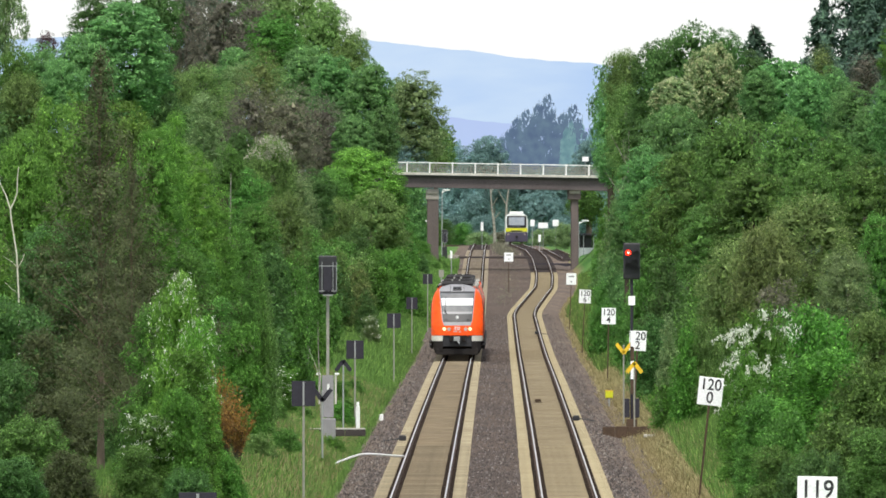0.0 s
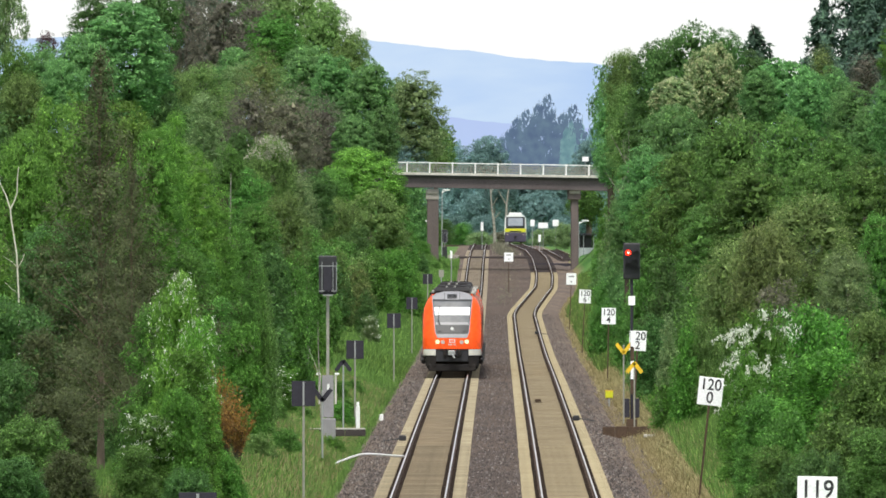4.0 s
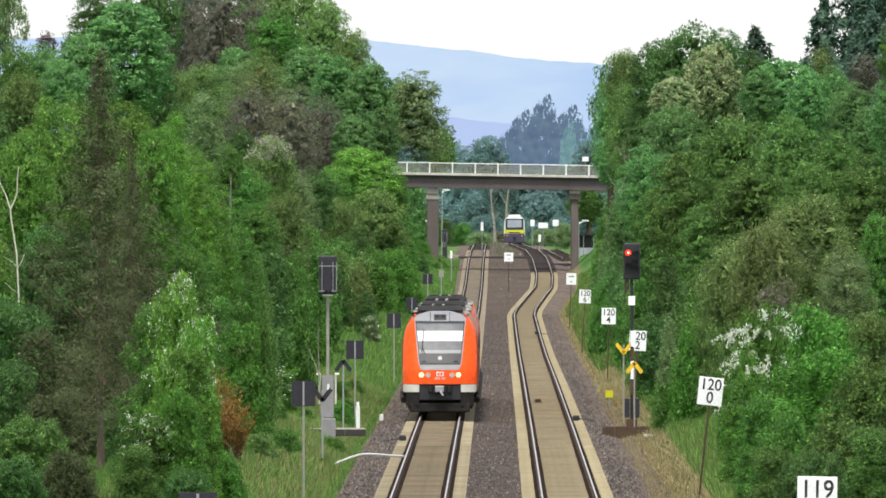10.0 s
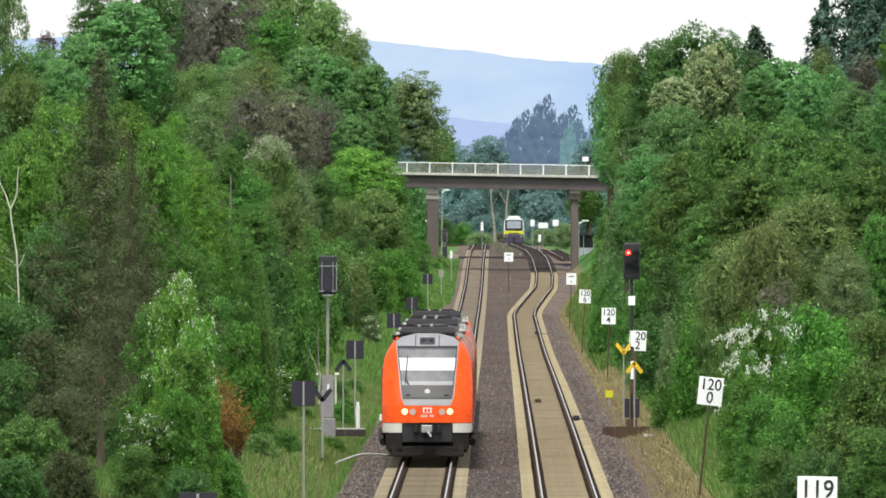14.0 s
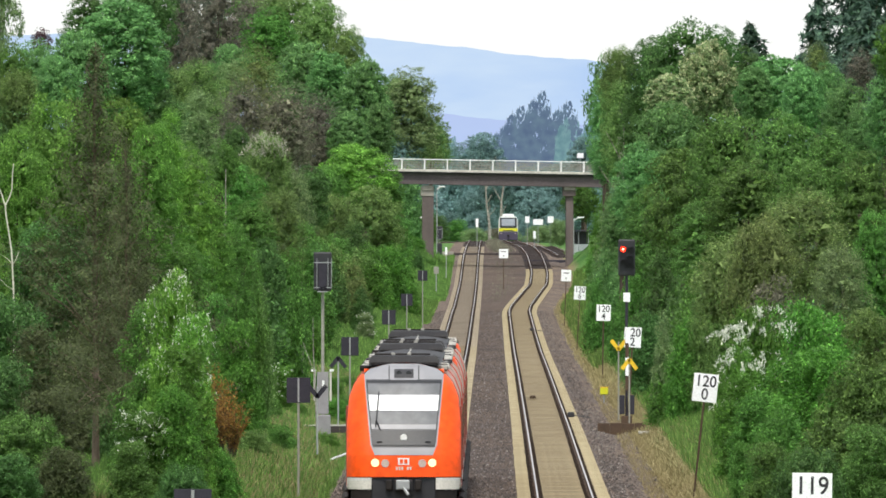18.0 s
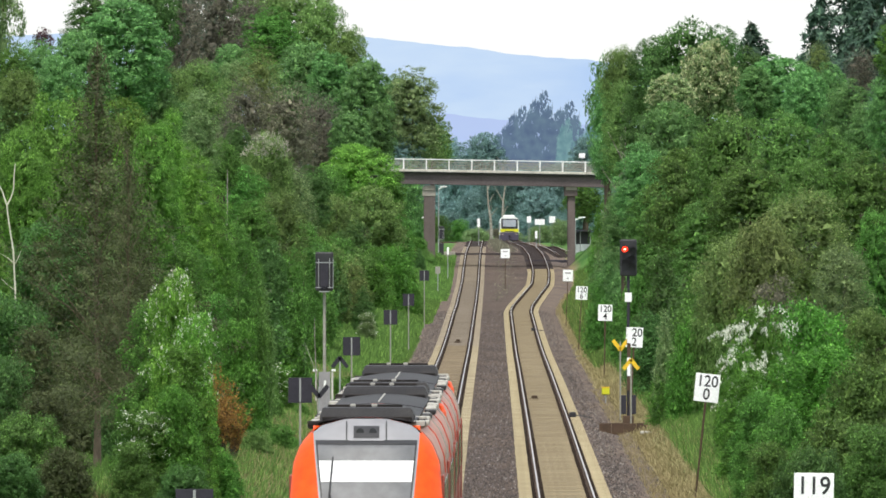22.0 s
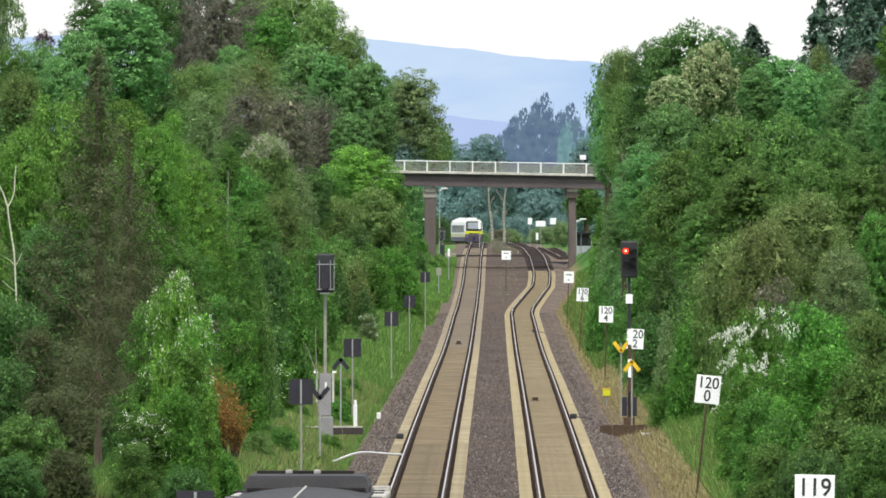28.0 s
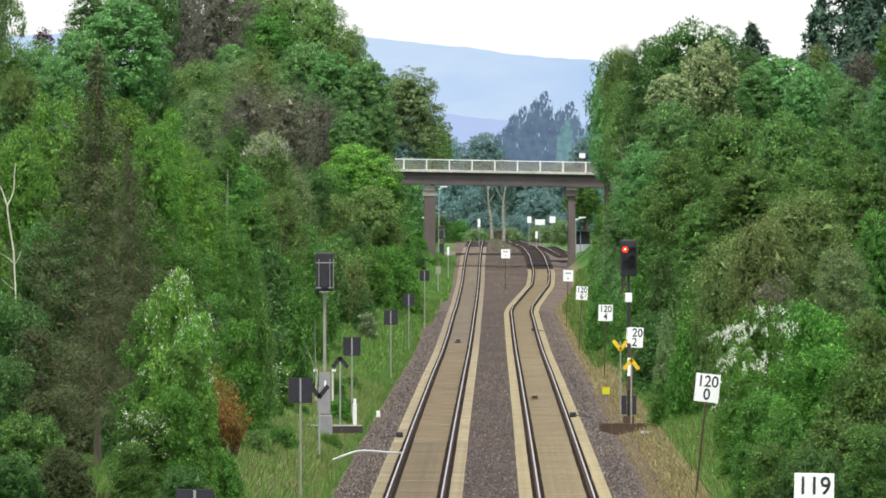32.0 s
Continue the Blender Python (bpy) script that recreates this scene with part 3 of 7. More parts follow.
# ---- trees: templates of trunk and crown, then one plant after the other ----
def leaf_sheet(points, normals, size, rng, long=1.5, name="crown", soft=None, lobes=None):
    """Many small leaves, each its own island, round the dense inner masses of the lobes."""
    n = len(points)
    t = rng.normal(size=(n, 3))
    t -= normals * np.sum(t * normals, axis=1, keepdims=True)
    t /= np.linalg.norm(t, axis=1, keepdims=True) + 1e-9
    b = np.cross(normals, t)
    s = size * rng.uniform(0.6, 1.4, (n, 1))
    v = np.empty((n, 3, 3))
    v[:, 0], v[:, 1], v[:, 2] = points + b * s / 2, points - b * s / 2, points + t * s * long
    verts, faces = v.reshape(-1, 3), np.arange(3 * n).reshape(-1, 3)
    shade = None if soft is None else np.repeat(soft, 3, axis=0)
    if lobes is not None:
        # large inner leaves, set close, that shut the lobes against the light behind
        inner = np.repeat(np.array(lobes), 70, axis=0)
        k = len(inner)
        way = unit(rng.normal(size=(k, 3)))
        c = inner[:, :3] + way * inner[:, 3:4] * rng.uniform(0.1, 0.6, (k, 1)) * np.array([1, 1, 0.85])
        e1, e2 = unit(rng.normal(size=(k, 3))), unit(rng.normal(size=(k, 3)))
        s2 = inner[:, 3:4] * 0.19 * rng.uniform(0.6, 1.2, (k, 1))
        big = np.stack([c - e1 * s2, c + e1 * s2, c + e2 * s2 * 1.5], 1)
        face_n = np.cross(big[:, 1] - big[:, 0], big[:, 2] - big[:, 0])
        turn = np.sum(face_n * way, axis=1) < 0
        big[turn] = big[turn][:, ::-1]
        faces = np.concatenate([faces, np.arange(3 * k).reshape(-1, 3) + len(verts)])
        verts = np.concatenate([verts, big.reshape(-1, 3)])
        shade = np.concatenate([shade, np.repeat(unit(way + np.array([0, 0, 0.2])), 3, axis=0)])
    me = bpy.data.meshes.new(name)
    me.vertices.add(len(verts))
    me.vertices.foreach_set("co", verts.ravel())
    me.loops.add(3 * len(faces))
    me.loops.foreach_set("vertex_index", faces.ravel().astype(np.int32))
    me.polygons.add(len(faces))
    me.polygons.foreach_set("loop_start", np.arange(0, 3 * len(faces), 3, dtype=np.int32))
    me.update(calc_edges=True)
    if shade is not None:
        me.normals_split_custom_set_from_vertices(shade.tolist())
    return me


def unit(v):
    return v / (np.linalg.norm(v, axis=-1, keepdims=True) + 1e-9)


def tube(path, radii, sides, verts, faces):
    base = len(verts)
    for p, r in zip(path, radii):
        for k in range(sides):
            a = 2 * math.pi * k / sides
            verts.append((p[0] + r * math.cos(a), p[1] + r * math.sin(a), p[2]))
    for i in range(len(path) - 1):
        for k in range(sides):
            q = (k + 1) % sides
            faces.append((base + i * sides + k, base + i * sides + q, base + (i + 1) * sides + q, base + (i + 1) * sides + k))


def trunk_mesh(height, radius, ends, rng, lean=0.25, start=0.25):
    verts, faces = [], []
    n = 9
    wob = np.cumsum(rng.normal(0, lean * 0.3, (n, 2)), axis=0)
    wob[0] = 0
    path = [(wob[i][0], wob[i][1], height * i / (n - 1) - (0.3 if i == 0 else 0)) for i in range(n)]
    tube(path, [radius * (1.25 if i == 0 else 1 - 0.92 * i / (n - 1)) for i in range(n)], 8, verts, faces)
    for e in ends:
        z0 = min(max(e[2] - 0.55 * math.hypot(e[0], e[1]) - 0.4, height * start * rng.uniform(0.7, 1.2)), height * 0.95)
        i = min(int(z0 / height * (n - 1)), n - 2)
        a = np.array([wob[i][0], wob[i][1], z0])
        e = np.array(e[:3])
        mid = (a + e) / 2 + rng.normal(0, 0.2, 3)
        r = radius * 0.42 * (1 - 0.6 * z0 / height)
        tube([a, mid, e], [r, r * 0.65, r * 0.15], 5, verts, faces)
    return mesh_of(verts, faces, "trunk", True)


def clumps_on(lobes, per, size, rng):
    """Clump places over the outside of the lobes: centre, outward direction, radius; none inside another lobe."""
    lobes = np.array(lobes)
    n = len(lobes)
    who = np.repeat(np.arange(n), per)
    way = unit(rng.normal(size=(len(who), 3)) + np.array([0, 0, 0.2]))
    at = lobes[who, :3] + way * lobes[who, 3:4] * rng.uniform(0.78, 1.04, (len(who), 1)) * np.array([1, 1, 0.9])
    gap = np.linalg.norm(at[:, None, :] - lobes[None, :, :3], axis=2) / lobes[None, :, 3]
    gap[np.arange(len(who)), who] = 9.0
    keep = gap.min(axis=1) > 0.72
    return at[keep], way[keep], size * rng.uniform(0.55, 1.45, (int(keep.sum()), 1))


def clump_leaves(at, way, rad, count, rng, droop=0.0, flat=0.62, loose=0.0):
    """Leaf places, directions and soft shading on the upper, outer sides of the clumps."""
    share = rad[:, 0] ** 2
    k = rng.choice(len(at), count, p=share / share.sum())
    q = unit(rng.normal(size=(count, 3)) + way[k] * 0.55 + np.array([0, 0, 0.55]))
    p = at[k] + q * rad[k] * rng.uniform(0.35, 1.0, (count, 1)) ** 0.6 * np.array([1, 1, flat])
    p += rng.normal(size=(count, 3)) * rad[k] * loose
    p[:, 2] -= droop * np.abs(rng.normal(size=count)) * rad[k][:, 0] * 1.6
    soft = unit(q * np.array([1, 1, 1.25]) + way[k] * 0.45 + np.array([0, 0, 0.05]) + rng.normal(size=(count, 3)) * 0.26)
    nrm = unit(soft + rng.normal(size=(count, 3)) * 0.55)
    return p, np.where(np.sum(nrm * soft, axis=1, keepdims=True) < 0, -nrm, nrm), soft


def fill(p, lobes, high, wide, floor):
    """Stretches leaves and lobes so that the crown just fills its height and width."""
    top, side = np.quantile(p[:, 2], 0.996), np.quantile(np.hypot(p[:, 0], p[:, 1]), 0.985)
    low = min(np.quantile(p[:, 2], 0.004), top - 0.1)
    up, out = (high - floor) / (top - low), wide / 2 / side
    scale = np.array([out, out, up])
    p = (p - np.array([0, 0, low])) * scale + np.array([0, 0, floor])
    lobes = [(x * out, y * out, (z - low) * up + floor, r * min(out, up)) for x, y, z, r in lobes]
    return p, lobes


def broad_kit(seed, count=18000, leaf=0.13, high=10.0, wide=10.0, n=17, per=44, clump=0.085, droop=0.0, girth=0.19, lump=0.25, solid=True, flat=0.62, loose=0.0, long=1.5, stem=1.0):
    """A crown of lobes over an egg, each lobe covered with leafy clumps; the trunk reaches down below it."""
    rng = np.random.default_rng(seed)
    lobes, mid = [], high / 2
    for i in range(n):
        zz = 1 - 2 * (i + 0.5) / n
        a = i * 2.39996 + rng.uniform(-0.4, 0.4)
        ring = math.sqrt(1 - zz * zz) * (1.0 - 0.2 * zz)
        r = lump * wide * rng.uniform(0.7, 1.25)
        out = rng.uniform(0.7, 1.06)
        lobes.append(((wide / 2 - r * 0.8) * ring * out * math.cos(a), (wide / 2 - r * 0.8) * ring * out * math.sin(a), mid + (mid - r * 0.8) * zz * out, r))
    at, way, rad = clumps_on(lobes, per, clump * wide, rng)
    p, nrm, soft = clump_leaves(at, way, rad, count, rng, droop, flat, loose)
    p, lobes = fill(p, lobes, high, wide, 0.0)
    whole = unit((p - np.array([0, 0, mid * 0.7])) / np.array([wide / 2, wide / 2, mid]))
    crown = leaf_sheet(p, nrm, leaf, rng, long, soft=unit(soft + 0.35 * whole), lobes=lobes if solid else None)
    return dict(trunk=trunk_mesh(high * 0.9, girth, lobes, rng, start=0.0), crown=crown, high=high, wide=wide, leaves=(p, nrm))


def bush_kit(seed, count=14000, leaf=0.095, high=5.0, wide=5.5, n=15, per=40, clump=0.085):
    """A mound of leafy lobes down to the ground."""
    rng = np.random.default_rng(seed)
    lobes = []
    for i in range(n):
        a, q = i * 2.4 + rng.uniform(-0.3, 0.3), math.sqrt((i + 0.5) / n)
        r = rng.uniform(0.75, 1.25)
        top = (high - r) * math.sqrt(max(0.05, 1 - (q * 0.92) ** 2))
        lobes.append((q * (wide / 2 - r * 0.7) * math.cos(a), q * (wide / 2 - r * 0.7) * math.sin(a), top * rng.uniform(0.6, 1.0), r))
        lobes.append((q * (wide / 2 - r * 0.6) * math.cos(a + 1), q * (wide / 2 - r * 0.6) * math.sin(a + 1), top * rng.uniform(0.12, 0.45) + 0.3, r))
    at, way, rad = clumps_on(lobes, per, clump * wide, rng)
    p, nrm, soft = clump_leaves(at, way, rad, count, rng, 0.0, 0.75, 0.12)
    p, lobes = fill(p, lobes, high, wide, 0.05)
    return dict(trunk=trunk_mesh(high * 0.7, 0.07, lobes[::2], rng, 0.3, 0.05), crown=leaf_sheet(p, nrm, leaf, rng, soft=soft, lobes=lobes), high=high, wide=wide, leaves=(p, nrm))


def conifer_kit(seed, high=16.0, wide=6.0, count=11000, boughs=190, droop=0.25, needle=0.2, low=1.2, power=0.8, ragged=0.35, inner=0.08):
    """A conifer: boughs of drooping sprays at uneven heights and lengths round one stem."""
    rng = np.random.default_rng(seed)
    pts, nrm, ends = [], [], []
    per = count // boughs
    for i in range(boughs):
        f = ((i + rng.uniform(0, 1)) / boughs) ** 0.85
        z = low + (high - low - 0.2) * f
        a = i * 2.39996 + rng.uniform(-0.5, 0.5)
        ln = (wide / 2 * (1 - f) ** power + 0.15) * (1 + rng.normal(0, ragged))
        ln = max(0.25, ln)
        own = max(14, int(per * ln / (wide * 0.3)))
        s = rng.uniform(inner, 1, (own, 1)) ** 0.75
        axis = np.array([math.cos(a), math.sin(a), 0])
        side = np.array([-math.sin(a), math.cos(a), 0])
        p = axis * s * ln + side * rng.normal(0, 0.17, (own, 1)) * ln * (1.15 - s)
        p[:, 2] = z - droop * ln * s[:, 0] ** 1.3 + rng.normal(0, 0.10, own) + 0.12 * ln * s[:, 0] ** 4
        pts.append(p)
        nrm.append(unit(np.array([0, 0, 0.9]) + axis * 0.6 + rng.normal(size=(own, 3)) * 0.45))
        if i % 3 == 0:
            ends.append((axis[0] * ln * 0.85, axis[1] * ln * 0.85, z - droop * ln * 0.7))
    return dict(trunk=trunk_mesh(high, 0.11, ends, rng, 0.05), crown=leaf_sheet(np.concatenate(pts), np.concatenate(nrm), needle, rng, 2.2), high=high, wide=wide)


def flowers_on(kit, count, size, seed, upper=0.3, spread=0.12):
    """Blossom tufts over the outer, upper leaves of a crown."""
    rng = np.random.default_rng(seed)
    co = kit["leaves"][0]
    r = np.hypot(co[:, 0], co[:, 1]) / (kit["wide"] / 2)
    ok = co[(co[:, 2] / kit["high"] > upper) & (r + co[:, 2] / kit["high"] > 0.85)]
    spots = ok[rng.integers(0, len(ok), count // 7)]
    p = np.repeat(spots, 7, axis=0) + rng.normal(0, spread, (len(spots) * 7, 3))
    p[:, 1] -= 0.05
    return leaf_sheet(p, unit(rng.normal(size=p.shape) + np.array([0, -0.6, 0.6])), size, rng, 1.1, "blossom")


def spray_kit(seed, high=5.0, wide=3.0, stems=60, per=60, leaf=0.07):
    """Upright, fanning thin shoots with small leaves along their upper parts."""
    rng = np.random.default_rng(seed)
    pts, verts, faces = [], [], []
    for k in range(stems):
        a, lean, top = k * 2.4, wide / 2 * math.sqrt((k + 0.5) / stems), high * rng.uniform(0.6, 1.0)
        s = rng.uniform(0.3, 1, (per, 1))
        out = np.array([math.cos(a), math.sin(a), 0])
        p = out * lean * s ** 1.4 + rng.normal(0, 0.06, (per, 3))
        p[:, 2] = top * s[:, 0] - 0.25 * lean * s[:, 0] ** 3 + rng.normal(0, 0.1, per)
        pts.append(p)
        tube([(0.1 * out[0], 0.1 * out[1], -0.1), (out[0] * lean * 0.4, out[1] * lean * 0.4, top * 0.55), (out[0] * lean, out[1] * lean, top * 0.97)], [0.02, 0.012, 0.004], 4, verts, faces)
    p = np.concatenate(pts)
    nrm = unit(rng.normal(size=p.shape) + np.array([0, -0.3, 0.7]))
    return dict(trunk=mesh_of(verts, faces, "stems"), crown=leaf_sheet(p, nrm, leaf, rng, 2.0), high=high, wide=wide)


def arching_flowers(seed, sprays=46, per=58):
    """Blossom packed along shoots that arch out of a bush."""
    rng = np.random.default_rng(seed)
    pts = []
    for k in range(sprays):
        a, r0, h0 = rng.uniform(0, 6.28), rng.uniform(0.2, 1.9), rng.uniform(2.6, 4.9)
        s = rng.uniform(0, 1, (per, 1))
        out = np.array([math.cos(a), math.sin(a), 0])
        p = out * (r0 + 1.35 * s) + rng.normal(0, 0.05, (per, 3))
        p[:, 2] = h0 - 0.16 * r0 ** 2 + 0.55 * s[:, 0] - 0.7 * s[:, 0] ** 2 + rng.normal(0, 0.06, per)
        pts.append(p)
    p = np.concatenate(pts)
    return leaf_sheet(p, unit(rng.normal(size=p.shape) + np.array([0, -0.6, 0.6])), 0.075, rng, 1.1, "blossom")


KIT = {
    "broad": [broad_kit(1, 10500, 0.169), broad_kit(2, 10500, 0.169, lump=0.22, n=22), broad_kit(3, 10500, 0.169, lump=0.28, n=14), broad_kit(4, 14500, 0.169, high=17, n=26, lump=0.24), broad_kit(5, 14500, 0.169, high=16, n=22, lump=0.27)],
    "near": [broad_kit(7, 22000, 0.130, clump=0.055, per=90, loose=0.12), broad_kit(8, 27500, 0.130, high=16, clump=0.052, per=90, lump=0.22, n=26, loose=0.12), broad_kit(9, 27500, 0.130, high=16, clump=0.06, per=70, lump=0.25, n=22, loose=0.12),
             broad_kit(10, 30000, 0.130, high=25, clump=0.06, per=80, lump=0.24, n=32, loose=0.12)],
    "chestnut": [broad_kit(14, 11000, 0.226, clump=0.075, per=52, flat=0.5), broad_kit(15, 11000, 0.226, clump=0.08, per=46, lump=0.22, n=20, flat=0.5), broad_kit(16, 15500, 0.226, high=17, clump=0.08, per=46, n=26, flat=0.5)],
    "birch": [broad_kit(11, 12500, 0.136, clump=0.075, droop=0.4, girth=0.12, loose=0.25, flat=0.8, per=60), broad_kit(12, 15500, 0.136, high=17, clump=0.075, droop=0.5, girth=0.11, loose=0.25, flat=0.8, n=26, per=60),
              broad_kit(13, 17000, 0.136, high=26, clump=0.075, droop=0.5, girth=0.11, loose=0.25, flat=0.8, n=32, per=60)],
    "open": [broad_kit(21, 4500, 0.271, clump=0.075, lump=0.2, n=22, per=16, loose=0.2, solid=False)],
    "twig": [broad_kit(31, 9500, 0.056, clump=0.12, loose=0.6, flat=1.0, long=7.0), broad_kit(32, 11500, 0.056, high=16, clump=0.12, loose=0.6, flat=1.0, long=7.0, n=22)],
    "bush": [bush_kit(41, 9000, 0.11), bush_kit(42, 9000, 0.11, wide=6.0), bush_kit(43, 11000, 0.11, high=8.0, n=22)],
    "shrub": [bush_kit(46, 15500, 0.096, clump=0.06, per=70), bush_kit(47, 15500, 0.096, wide=6.0, clump=0.055, per=70), bush_kit(48, 19500, 0.096, high=8.5, clump=0.06, per=70, n=22), bush_kit(49, 22000, 0.096, high=12.0, clump=0.06, per=60, n=26)],
    "spray": [spray_kit(81, stems=46, per=60, leaf=0.075), spray_kit(82, stems=46, per=60, leaf=0.075)],
    "spruce": [conifer_kit(51, wide=9.0, count=24000, boughs=190, needle=0.16, power=0.75, droop=0.42, ragged=0.3), conifer_kit(52, wide=9.0, count=24000, boughs=170, needle=0.16, power=0.7, droop=0.5, ragged=0.34)],
    "larch": [conifer_kit(61, 12.0, 7.0, 44000, 340, 0.18, 0.045, 2.0, 1.1, 0.4, 0.03)],
}
BLOSSOM = {"tuft": flowers_on(KIT["shrub"][2], 300, 0.22, 75, 0.3, 0.3), "few": flowers_on(KIT["shrub"][2], 900, 0.10, 74, 0.55, 0.12), "shrub": arching_flowers(71), "chestnut": flowers_on(KIT["chestnut"][0], 5200, 0.24, 72, 0.1, 0.18),
           "birch": flowers_on(KIT["birch"][0], 3400, 0.13, 73, 0.7)}
NAMES = {"chestnut": "chestnut_tree", "near": "broadleaf_tree", "broad": "broadleaf_tree", "birch": "birch_tree", "open": "broadleaf_tree", "twig": "bare_tree", "bush": "bush", "shrub": "bush", "spray": "bush", "spruce": "spruce_tree", "larch": "larch_tree"}
LABELS = {"mid": "leafy green", "fresh": "fresh bright green", "dark": "shady dark green", "cool": "deep cool green", "olive": "olive green",
          "grey": "pale greyish green", "lime": "yellowish green", "brown": "brownish, barely leafed", "rust": "rust-brown withered", "spruce": "dark needled", "larch": "dull olive-brown needled",
          "blue": "haze-tinted bluish green distant", "tan": "tan and olive, thinly leafed", "umber": "dark brown, nearly leafless", "copper": "dark copper-red", "moss": "deep moss green", "bright": "bright sunny green"}
COUNTER = [0]


def plant(kind, x, y, high, wide, leaf, deep=None, blossom=None, bark=None, sparse=False):
    """One tree or bush: high from the ground, wide across its crown, the crown itself deep from its top."""
    COUNTER[0] += 1
    i = COUNTER[0]
    if kind == "broad" and y < 680:
        kind = "near"
    if kind == "bush" and (y < 620 or blossom):
        kind = "shrub"
    # a kit whose proportions are near those wanted, so that its leaves are not stretched
    egg = kind in ("broad", "near", "chestnut", "birch", "open", "twig")
    ratio = (min(deep or wide, high) if egg else high) / wide
    ranked = sorted(KIT[kind], key=lambda k: abs(math.log(k["high"] / k["wide"] / ratio)))
    alike = [k for k in ranked if abs(math.log(k["high"] / k["wide"] / ratio)) < abs(math.log(ranked[0]["high"] / ranked[0]["wide"] / ratio)) + 0.25]
    kit = KIT[kind][2 if sparse else 0] if blossom else alike[i % len(alike)]
    words = f"{LABELS[leaf]} {NAMES[kind].replace('_', ' ')} on the railway bank"
    if blossom:
        words = f"{LABELS[leaf]} {NAMES[kind].replace('_', ' ')} {'dotted' if sparse else 'covered'} with {'cream' if blossom is CREAM_FLOWER else 'pale'} blossom"
    root = new(NAMES[kind])
    tagged(root, words, "bush" if NAMES[kind] == "bush" else "tree", "bushes beside the line" if NAMES[kind] == "bush" else "trees beside the line")
    root.matrix_basis = pose(x, y, float(ground_z(x, y)) - 0.1, 0, 0, (i * 137.5) % 360)
    side = wide / kit["wide"]
    crown_tall = (min(deep or wide, high) if egg else high) / kit["high"]
    up = high - crown_tall * kit["high"]
    for name, me, mat in (("trunk", kit["trunk"], bark or (BIRCH_BARK if kind == "birch" else BARK)), ("crown", kit["crown"], LEAF[leaf])):
        if not me.materials:
            me.materials.append(mat)
        ob = new(name, me)
        ob.parent = root
        ob.matrix_basis = Matrix.Translation((0, 0, up)) @ Matrix.Diagonal((side, side, crown_tall, 1))
        ob.material_slots[0].link = "OBJECT"
        ob.material_slots[0].material = mat
        if name == "trunk" and up > 0.3:
            # the clean bole below the crown
            r = 0.22 * side + 0.06
            verts, faces = [], []
            tube([(0, 0, -0.3), (0.02, 0, up * 0.5), (0, 0, up + 0.1)], [r * 1.3, r * 1.1, r], 8, verts, faces)
            bole = part("bole", mesh_of(verts, faces, "bole", True), mat, ob)
            bole.matrix_basis = ob.matrix_basis.inverted()
        if name == "crown" and blossom:
            me2 = BLOSSOM[("tuft" if wide < 2.1 and y > 600 else "few") if sparse else kind]
            if not me2.materials:
                me2.materials.append(blossom)
            fl = new("blossom", me2)
            fl.parent = ob
            fl.material_slots[0].link = "OBJECT"
            fl.material_slots[0].material = blossom
    return root


# stands of trees and bushes: metres across and along the line, height and width, leaves, depth of the crown
# left wood, far behind
plant("open", -22.06, 1000, 18.71, 2.29, "grey", 5.29)
plant("open", -23.06, 1010, 18.25, 2.31, "cool", 4.91)
plant("open", -20.36, 1015, 15.59, 1.22, "copper", 1.57)
plant("broad", -18.44, 1060, 18.54, 3.94, "dark", 5.00)
plant("broad", -15.86, 1080, 19.15, 4.01, "dark", 4.78)
plant("spruce", -19.76, 1540, 29.00, 7.48, "spruce", 14.96)
plant("spruce", -17.67, 1550, 27.86, 6.64, "spruce", 13.73)
plant("broad", -14.60, 1530, 24.62, 5.68, "mid", 6.99)
plant("twig", -16.67, 1500, 23.79, 6.43, "umber", 10.29)
plant("twig", -19.59, 1510, 23.40, 5.18, "umber", 9.92)
plant("twig", -14.36, 1505, 23.04, 4.73, "umber", 8.60)
plant("broad", -11.47, 1520, 25.06, 7.38, "olive", 8.69)
plant("broad", -12.73, 1490, 21.22, 4.68, "mid", 5.53)
plant("broad", -9.02, 1510, 22.28, 4.75, "olive", 6.26)
plant("broad", -7.24, 1500, 20.13, 3.43, "olive", 6.21)
plant("open", -6.69, 1540, 20.64, 2.20, "grey", 3.43)
plant("broad", -15.44, 1485, 18.34, 4.24, "cool", 4.46)
plant("broad", -5.49, 1490, 18.12, 3.19, "mid", 4.47)
# the chestnut and its bare neighbours
plant("broad", -11.16, 1480, 16.99, 7.19, "dark", 7.61)
plant("broad", -15.60, 1460, 15.44, 3.75, "olive", 7.09)
plant("chestnut", -9.90, 1450, 18.44, 5.39, "cool", 5.51)
plant("chestnut", -8.01, 1445, 17.78, 3.72, "cool", 5.78)
plant("chestnut", -5.51, 1440, 17.27, 4.44, "cool", 7.49)
plant("chestnut", -6.47, 1425, 13.46, 3.46, "cool", 4.28)
plant("chestnut", -4.25, 1430, 14.56, 2.45, "cool", 4.49)
plant("twig", -13.16, 1430, 18.04, 4.58, "tan", 7.19)
plant("twig", -14.01, 1425, 15.70, 4.48, "umber", 7.74)
plant("twig", -11.16, 1425, 15.43, 6.11, "brown", 7.74)
plant("twig", -8.77, 1435, 15.00, 4.51, "umber", 7.18)
plant("broad", -8.80, 1440, 12.55, 3.29, "dark", 4.32)
plant("twig", -16.02, 1405, 14.56, 3.61, "umber", 5.42)
